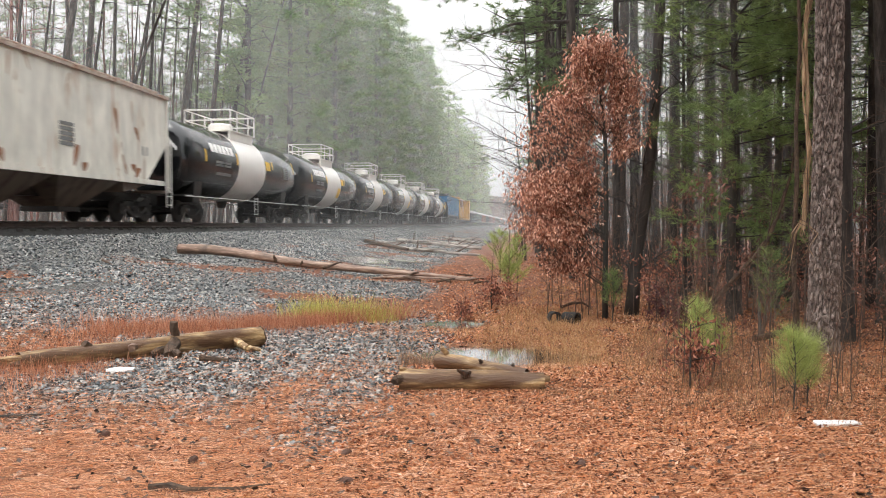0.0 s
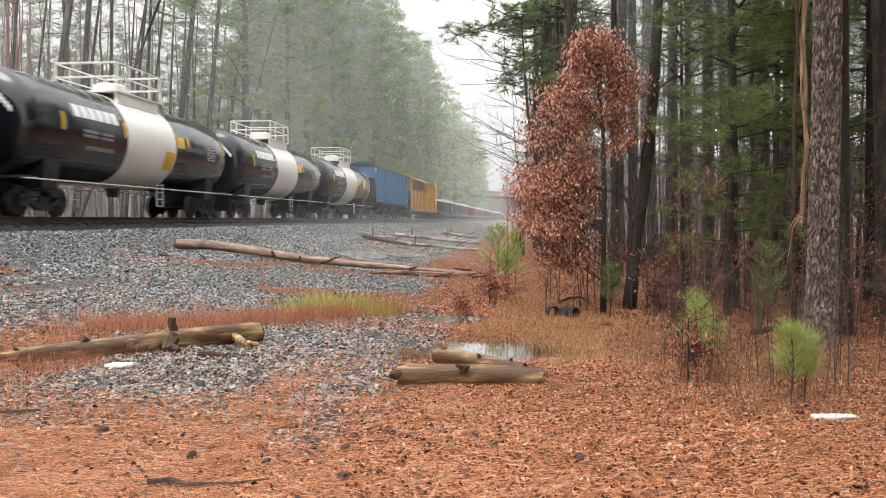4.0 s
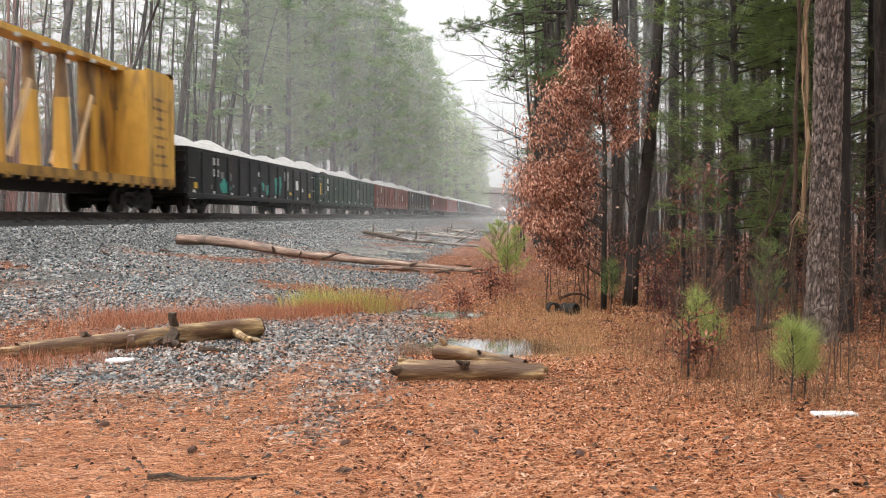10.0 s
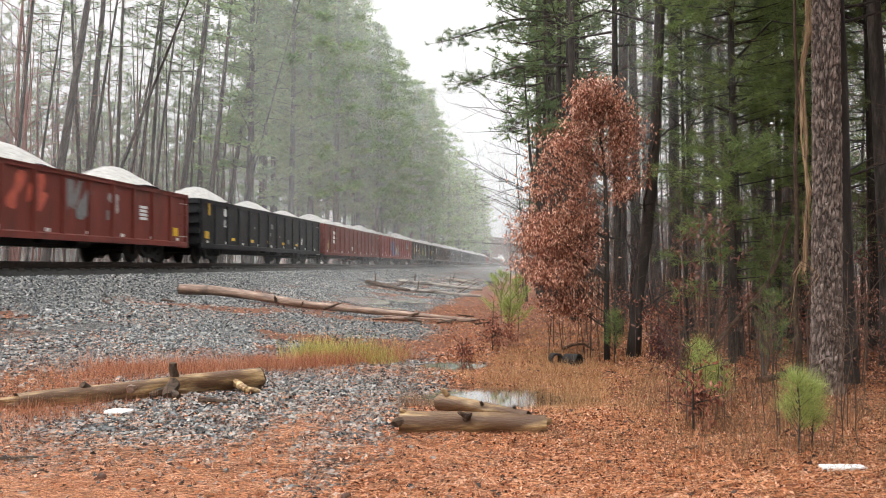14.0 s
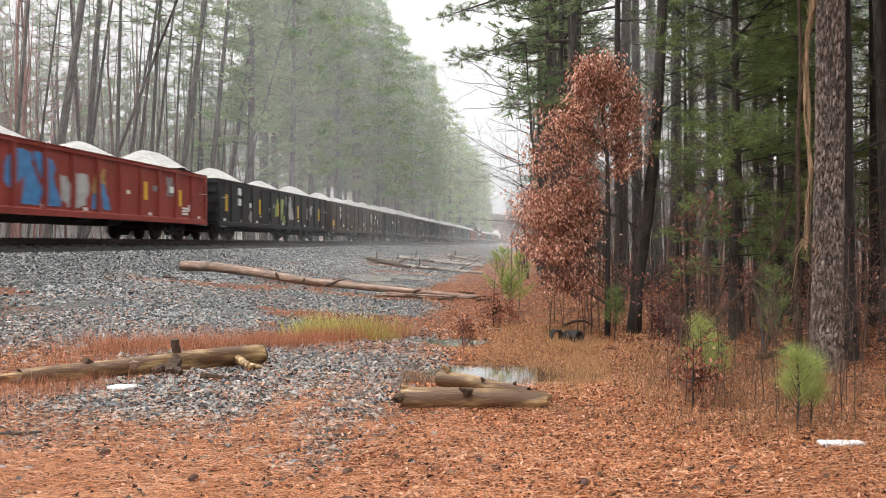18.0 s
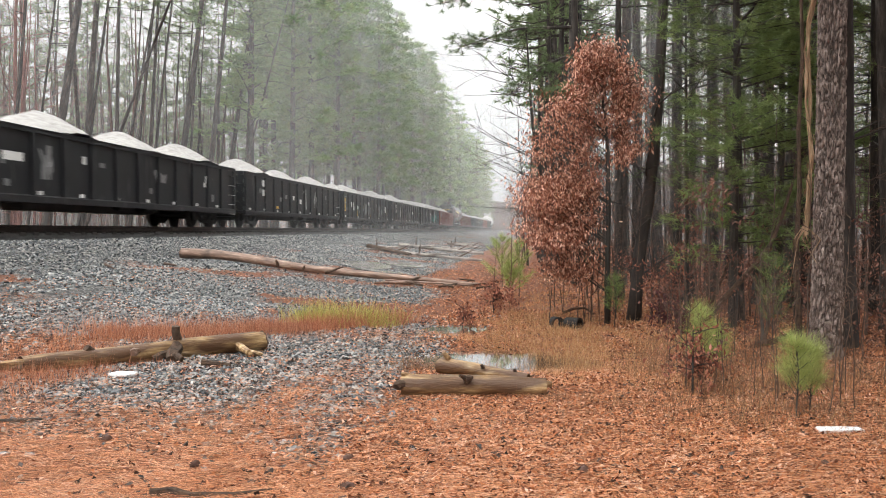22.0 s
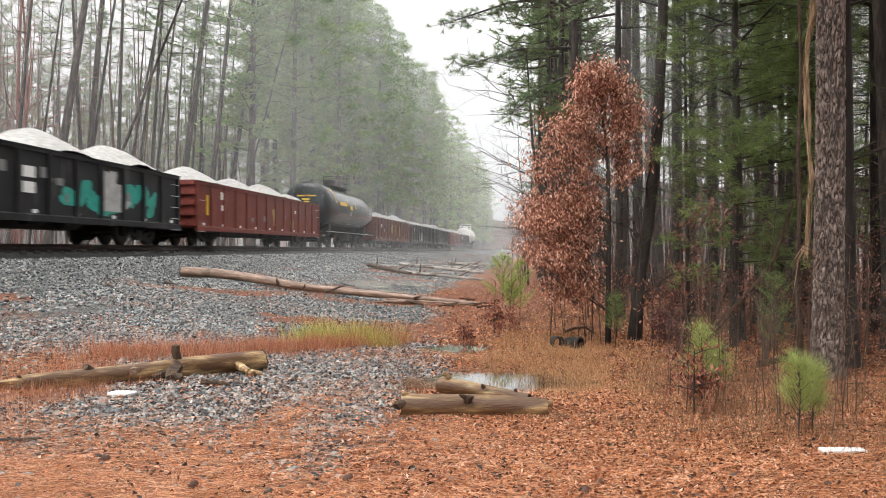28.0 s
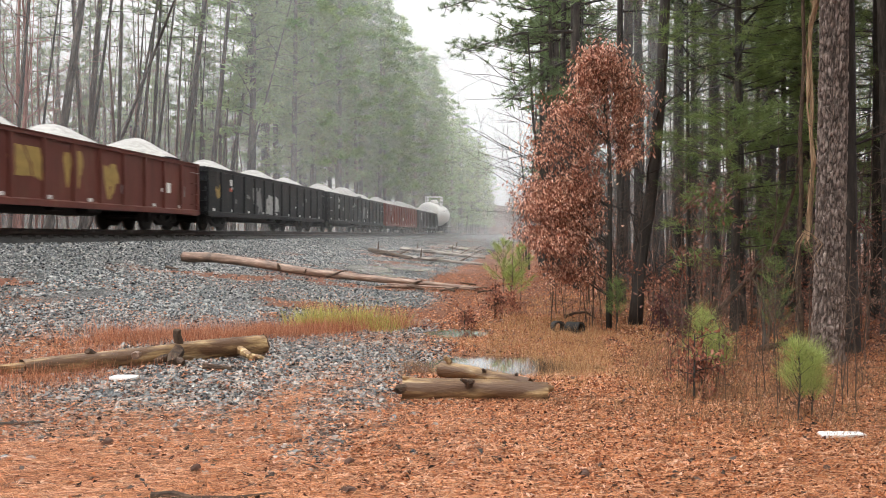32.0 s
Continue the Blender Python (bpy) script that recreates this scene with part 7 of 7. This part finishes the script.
    f.tube([(-0.045, 0, 0), (-0.03, 0, 0), (0, 0, 0), (0.03, 0, 0), (0.048, 0, 0)], [0.012, 0.024, 0.027, 0.018, 0.006], 8)
    me = f.mesh("pine_cone")
    for i, (x, y) in enumerate(((-2.12, 4.78), (-1.07, 4.5), (-3.0, 5.3), (-1.2, 5.05), (0.3, 4.9))):
        c = tagged(part("pine_cone", me, CONE), "brown pine cone lying on needles", "pine cone", group="pine cones")
        c.matrix_basis = pose(x, y, ground_z(x, y) + 0.028, 10, 0, rng.uniform(0, 360))
    # puddles
    def puddle(x, y, rx, ry, z, mat, seed):
        f, n = Form(), 40
        for j in range(n):
            a = 2 * math.pi * j / n
            k = 1 + 0.22 * noise.noise((math.cos(a) * 1.5, math.sin(a) * 1.5, seed)) + 0.08 * noise.noise((math.cos(a) * 5, math.sin(a) * 5, seed))
            px, py = x + rx * k * math.cos(a), y + ry * k * math.sin(a)
            f.v.append((px, py, ground_z(px, py) + 0.035 if mat is TAN_WATER else z))
        f.f = [tuple(range(n))]
        tagged(part("puddle", f, mat), "shallow rain puddle reflecting the white sky", "puddle", group="puddles", kind="structure")
    puddle(-0.45, 9.35, 1.3, 0.95, ground_z(-0.4, 9.35) + 0.055, WATER, 1)
    puddle(-1.2, 12.0, 0.5, 0.5, ground_z(-1.2, 12.0) + 0.062, WATER, 2)
    for i, (x, y, a, b) in enumerate(((-6.0, 28.0, 0.9, 1.6), (-5.0, 31.0, 0.9, 1.5), (-5.0, 25.6, 0.9, 0.5))):
        puddle(x, y, a, b, ground_z(x, y) + 0.06, TAN_WATER, 5 + i)


# ---- scattered cover: stones, leaves, needles, grass ----
def scatter_stones():
    rng = random.Random(51)
    # five-sided chips with a flat broken top
    ring = [(math.cos(i * 1.2566), math.sin(i * 1.2566)) for i in range(5)]
    faces = [(0, 1, 2, 3, 4)] + [(5 + i, 5 + (i + 1) % 5, (i + 1) % 5, i) for i in range(5)]

    def fill(name, label, count, x0, x1, y0, y1, size, keep):
        f = Form()
        for _ in range(count):
            x, y = rng.uniform(x0, x1), rng.uniform(y0, y1)
            if rng.random() > keep(x, y):
                continue
            s = size * min(1.7, rng.lognormvariate(0, 0.35))
            k = len(f.v)
            z = ground_z(x, y) + s * rng.uniform(0.15, 0.75)
            rot = Euler((rng.gauss(0, 0.42), rng.gauss(0, 0.42), rng.uniform(0, 6.28))).to_matrix()
            fx, fy, fz = rng.uniform(0.8, 1.7) * s, rng.uniform(0.55, 1.0) * s, rng.uniform(0.2, 0.5) * s
            jit = [rng.uniform(0.65, 1.25) for _ in ring]
            for zz, sc in ((1, rng.uniform(0.45, 0.85)), (-1, 1.1)):
              for (ca, sa), j in zip(ring, jit):
                q = rot @ Vector((ca * fx * sc * j, sa * fy * sc * j, fz * (zz + rng.uniform(-0.3, 0.3))))
                f.v.append((x + q.x, y + q.y, z + q.z))
            f.f += [tuple(i + k for i in c) for c in faces]
        tagged(part(name, f, STONE), label, "gravel", kind="stuff")
    fill("gravel_near", "wet grey angular railway stones among litter", 84000, -7.5, -0.3, 4.4, 14, 0.0168, lambda x, y: 0.7 * gravel_amount(x, y) ** 1.3 + 0.02)
    fill("gravel_slope", "wet grey railway stones on the slope", 52000, -12.5, -1.0, 14, 34, 0.0185, lambda x, y: gravel_amount(x, y))
    fill("gravel_far", "wet grey railway stones thinning into the mist", 16000, -12.5, -3.5, 34, 75, 0.03, lambda x, y: gravel_amount(x, y))
    fill("gravel_bank", "wet grey ballast stones below the ties", 22000, -12.9, -8.0, 10, 50, 0.023, lambda x, y: gravel_amount(x, y))


def scatter_litter():
    rng = random.Random(52)
    f = Form()
    for _ in range(120000):
        y = 3.6 + 11 * rng.random() ** 1.6
        x = rng.uniform(-0.75 * y, 0.47 * y)
        if ((x + 0.45) / 1.2) ** 2 + ((y - 9.35) / 0.85) ** 2 < 1 or ((x + 1.2) / 0.5) ** 2 + ((y - 12.0) / 0.45) ** 2 < 1:
            continue
        g = gravel_amount(x, y)
        right = smoothstep(-2.5, 0.5, x)
        if rng.random() < g * 0.8 or rng.random() > 0.06 + 0.94 * right:
            continue
        a = rng.uniform(0, 6.28)
        d = Vector((math.cos(a), math.sin(a), rng.uniform(-0.4, 0.7))).normalized()
        s = d.cross(Vector((rng.gauss(0, 0.35), rng.gauss(0, 0.35), 1))).normalized()
        k = rng.uniform(0.6, 1.3)
        f.leaf(on_ground(x, y, 0.01 + 0.015 * rng.random()), d, s, 0.037 * k, 0.019 * k, rng.uniform(-0.012, 0.016))
    for _ in range(9000):
        x, y = rng.uniform(-9.5, -1.2), 5 + 14 * rng.random() ** 1.3
        if noise.noise((x * 0.8, y * 0.8, 12.0)) < rng.uniform(-0.5, 0.25):
            continue
        a = rng.uniform(0, 6.28)
        d = Vector((math.cos(a), math.sin(a), rng.uniform(-0.2, 0.5))).normalized()
        s = d.cross(Vector((rng.gauss(0, 0.35), rng.gauss(0, 0.35), 1))).normalized()
        k = rng.uniform(0.6, 1.3)
        f.leaf(on_ground(x, y, 0.03), d, s, 0.04 * k, 0.02 * k, rng.uniform(-0.012, 0.016))
    for _ in range(15000):
        x, y = rng.uniform(-7, 7), rng.uniform(-6, 4.2)
        a = rng.uniform(0, 6.28)
        d = Vector((math.cos(a), math.sin(a), rng.uniform(-0.2, 0.4))).normalized()
        s = d.cross(Vector((rng.gauss(0, 0.4), rng.gauss(0, 0.4), 1))).normalized()
        f.leaf(on_ground(x, y, 0.015), d, s, 0.07, 0.035, 0.01)
    for _ in range(17000):
        y = rng.uniform(7.5, 15)
        x = rng.uniform(-1.6, 0.45 * y)
        if rng.random() < gravel_amount(x, y) or ((x + 0.45) / 1.3) ** 2 + ((y - 9.35) / 0.95) ** 2 < 1 or ((x + 1.2) / 0.55) ** 2 + ((y - 12.0) / 0.5) ** 2 < 1:
            continue
        if ((x - 0.7) / 1.5) ** 2 + ((y - 10.6) / 2.0) ** 2 < 1 and rng.random() < 0.75:
            continue
        a = rng.uniform(0, 6.28)
        d = Vector((math.cos(a), math.sin(a), rng.uniform(-0.3, 0.8))).normalized()
        s = d.cross(Vector((rng.gauss(0, 0.5), rng.gauss(0, 0.5), 1))).normalized()
        f.leaf(on_ground(x, y, 0.02), d, s, 0.045, 0.02, 0.01)
    for _ in range(26000):
        x, y = rng.uniform(-5, 12), 13.5 + 24 * rng.random() ** 1.5
        if rng.random() < gravel_amount(x, y) or x > 0.44 * y or (y < 16 and rng.random() < 0.5):
            continue
        a = rng.uniform(0, 6.28)
        d = Vector((math.cos(a), math.sin(a), rng.uniform(-0.3, 0.8))).normalized()
        s = d.cross(Vector((rng.gauss(0, 0.5), rng.gauss(0, 0.5), 1))).normalized()
        f.leaf(on_ground(x, y, 0.02), d, s, 0.055, 0.026, 0.01)
    tagged(part("leaf_litter", f, LITTER), "loose tan and brown fallen leaves", "leaf litter", kind="stuff")
    # dark wet bark chips and old leaves
    f = Form()
    for _ in range(2300):
        y = 3.8 + 8 * rng.random() ** 1.4
        x = rng.uniform(-0.72 * y, 0.43 * y)
        if noise.noise((x * 1.7, y * 1.7, 4.0)) < rng.uniform(-0.25, 0.5):
            continue
        a = rng.uniform(0, 6.28)
        d = Vector((math.cos(a), math.sin(a), rng.uniform(-0.2, 0.5))).normalized()
        s = d.cross(Vector((rng.gauss(0, 0.5), rng.gauss(0, 0.5), 1))).normalized()
        k = rng.uniform(0.5, 1.4)
        f.leaf(on_ground(x, y, 0.03), d, s, 0.05 * k, 0.03 * k, rng.uniform(-0.02, 0.025))
    tagged(part("bark_chips", f, CHIP), "dark wet bark chips among the litter", "bark chips", kind="stuff")
    f = Form()
    for _ in range(150000):
        y = 3.5 + 8.5 * rng.random() ** 1.7
        x = rng.uniform(-0.76 * y, 0.47 * y)
        if rng.random() < gravel_amount(x, y) * 0.75:
            continue
        a = rng.gauss(0.1, 0.65)
        p = on_ground(x, y, 0.004 + 0.03 * rng.random())
        d = Vector((math.cos(a), math.sin(a), rng.uniform(-0.06, 0.1)))
        f.blade(p, p + d * rng.uniform(0.1, 0.24), 0.0046, Vector((-d.y, d.x, 0)))
    tagged(part("pine_straw", f, STRAW), "orange fallen pine needles in a loose mat", "pine straw", kind="stuff")


def scatter_grass():
    rng = random.Random(53)

    def dry_spot():
        while True:
            x, y = rng.gauss(0.6, 0.9), rng.gauss(10.6, 1.5)
            if ((x + 0.6) / 1.0) ** 2 + ((y - 9.35) / 0.8) ** 2 > 1.0 and ((x + 1.2) / 0.5) ** 2 + ((y - 12.0) / 0.45) ** 2 > 1 and y > 7.7:
                return x, y

    def clumps(name, label, mat, count, pick, h, width=0.006, lean=0.3, bare=-0.15):
        f = Form()
        for _ in range(count):
            x, y = pick()
            for i in range(3):
                p = on_ground(x + rng.gauss(0, 0.03), y + rng.gauss(0, 0.03), -0.01)
                if noise.noise((p.x * 2.3, p.y * 2.3, 6.0)) < bare:
                    continue
                v = Vector((rng.gauss(0, lean), rng.gauss(0, lean), 1)).normalized()
                a = rng.uniform(0, 3.14)
                f.blade(p, p + v * h * rng.uniform(0.25, 1.25), width, Vector((math.cos(a), math.sin(a), 0)))
        tagged(part(name, f, mat), label, "grass", kind="stuff")
    def tussocks(name, label, mat, count, blades, pick, h, width, spread=0.09):
        """Separate tufts of uneven height, blades fanning out of each."""
        f = Form()
        for _ in range(count):
            x, y = pick()
            tall = h * rng.uniform(0.35, 1.2)
            for i in range(rng.randint(blades // 2, blades)):
                dx, dy = rng.gauss(0, spread), rng.gauss(0, spread)
                p = on_ground(x + dx, y + dy, -0.01)
                v = Vector((dx * 2.2 + rng.gauss(0, 0.25), dy * 2.2 + rng.gauss(0, 0.25), 1)).normalized()
                a = rng.uniform(0, 3.14)
                f.blade(p, p + v * tall * rng.uniform(0.4, 1.15), width, Vector((math.cos(a), math.sin(a), 0)))
        tagged(part(name, f, mat), label, "grass", kind="stuff")

    def along(k0, k1, wx, wy):
        k = rng.uniform(k0, k1)
        return -5.35 + 2.95 * k + rng.gauss(0, wx), 9.3 + 3.3 * k + rng.gauss(0, wy)
    tussocks("green_grass", "yellow-green tussocks on gravel", GRASS_GREEN, 90, 46, lambda: (-2.9 + rng.uniform(-0.9, 0.78), 12.55 + rng.gauss(0, 0.28)), 0.42, 0.008, 0.12)
    tussocks("red_grass", "red-brown dead grass in a strip along the gravel", GRASS_RED, 480, 34, lambda: along(0.0, 1.1, 0.15, 0.28), 0.28, 0.0065)
    tussocks("red_tufts", "red-brown dead tufts thinning out over the gravel", GRASS_RED, 120, 16, lambda: along(-0.25, 1.35, 0.5, 0.7), 0.2, 0.005, 0.12)
    tussocks("pale_grass", "bleached dead grass by the puddle", GRASS_TAN, 170, 30, lambda: (rng.uniform(-0.55, 1.0), rng.uniform(10.2, 14.5)), 0.2, 0.006, 0.12)
    tussocks("water_grass", "tan dead grass standing in the puddle", GRASS_TAN, 130, 22, lambda: (rng.gauss(0.2, 0.42), rng.uniform(8.6, 10.3)), 0.2, 0.005, 0.12)
    tussocks("brown_weeds", "low brown weeds under the young pines", STEM, 260, 16, lambda: (rng.uniform(1.0, 3.6), rng.uniform(6.2, 10.2)), 0.34, 0.005, 0.1)
    tussocks("weed_patch", "dark brown weed patch in the leaf litter", STEM, 40, 26, lambda: (rng.gauss(0.62, 0.18), rng.gauss(6.9, 0.22)), 0.12, 0.004, 0.09)
    clumps("red_grass_near", "red-brown dead grass round a fallen log", GRASS_RED, 1700, lambda: (rng.gauss(-4.75, 0.35), rng.gauss(7.6, 0.75)), 0.16, 0.005)
    clumps("tan_grass", "matted tan dead grass round the puddle", GRASS_TAN, 8000, lambda: dry_spot(), 0.12, 0.006, 0.85)
    clumps("tan_grass_edge", "tan dead grass along the wood edge", GRASS_TAN, 3600, lambda: (rng.uniform(-1.0, 3.2), rng.uniform(10.5, 19)), 0.14, 0.006, 0.8)
    clumps("dead_stems", "thin brown dead weed stems", STEM, 420, lambda: (rng.uniform(1.5, 3.4), rng.uniform(5.9, 9.0)), 0.36, 0.004, 0.45)
    clumps("weed_thicket", "tangle of brown weed stems below the pines", STEM, 1000, lambda: (rng.uniform(1.2, 4.5), rng.gauss(9.2, 1.5)), 0.34, 0.005, 0.6, 0.0)
    clumps("weed_edge", "short dry weeds in the leaf litter", GRASS_TAN, 1500, lambda: (rng.gauss(2.2, 0.9), rng.gauss(7.6, 0.9)), 0.16, 0.005, 0.5)
    tussocks("log_weeds", "thin brown weeds growing at the end of a log", STEM, 26, 22, lambda: (rng.gauss(0.08, 0.14), rng.gauss(7.05, 0.1)), 0.16, 0.003, 0.05)
    clumps("puddle_weeds", "dark dead weeds at the puddle edge", STEM, 300, lambda: (rng.gauss(-1.25, 0.15), rng.gauss(8.75, 0.22)), 0.2, 0.004)


build_ground()
build_track()
build_mist()
build_train()
build_far_side()
build_near_side()
build_logs()
scatter_stones()
scatter_litter()
scatter_grass()
motions()
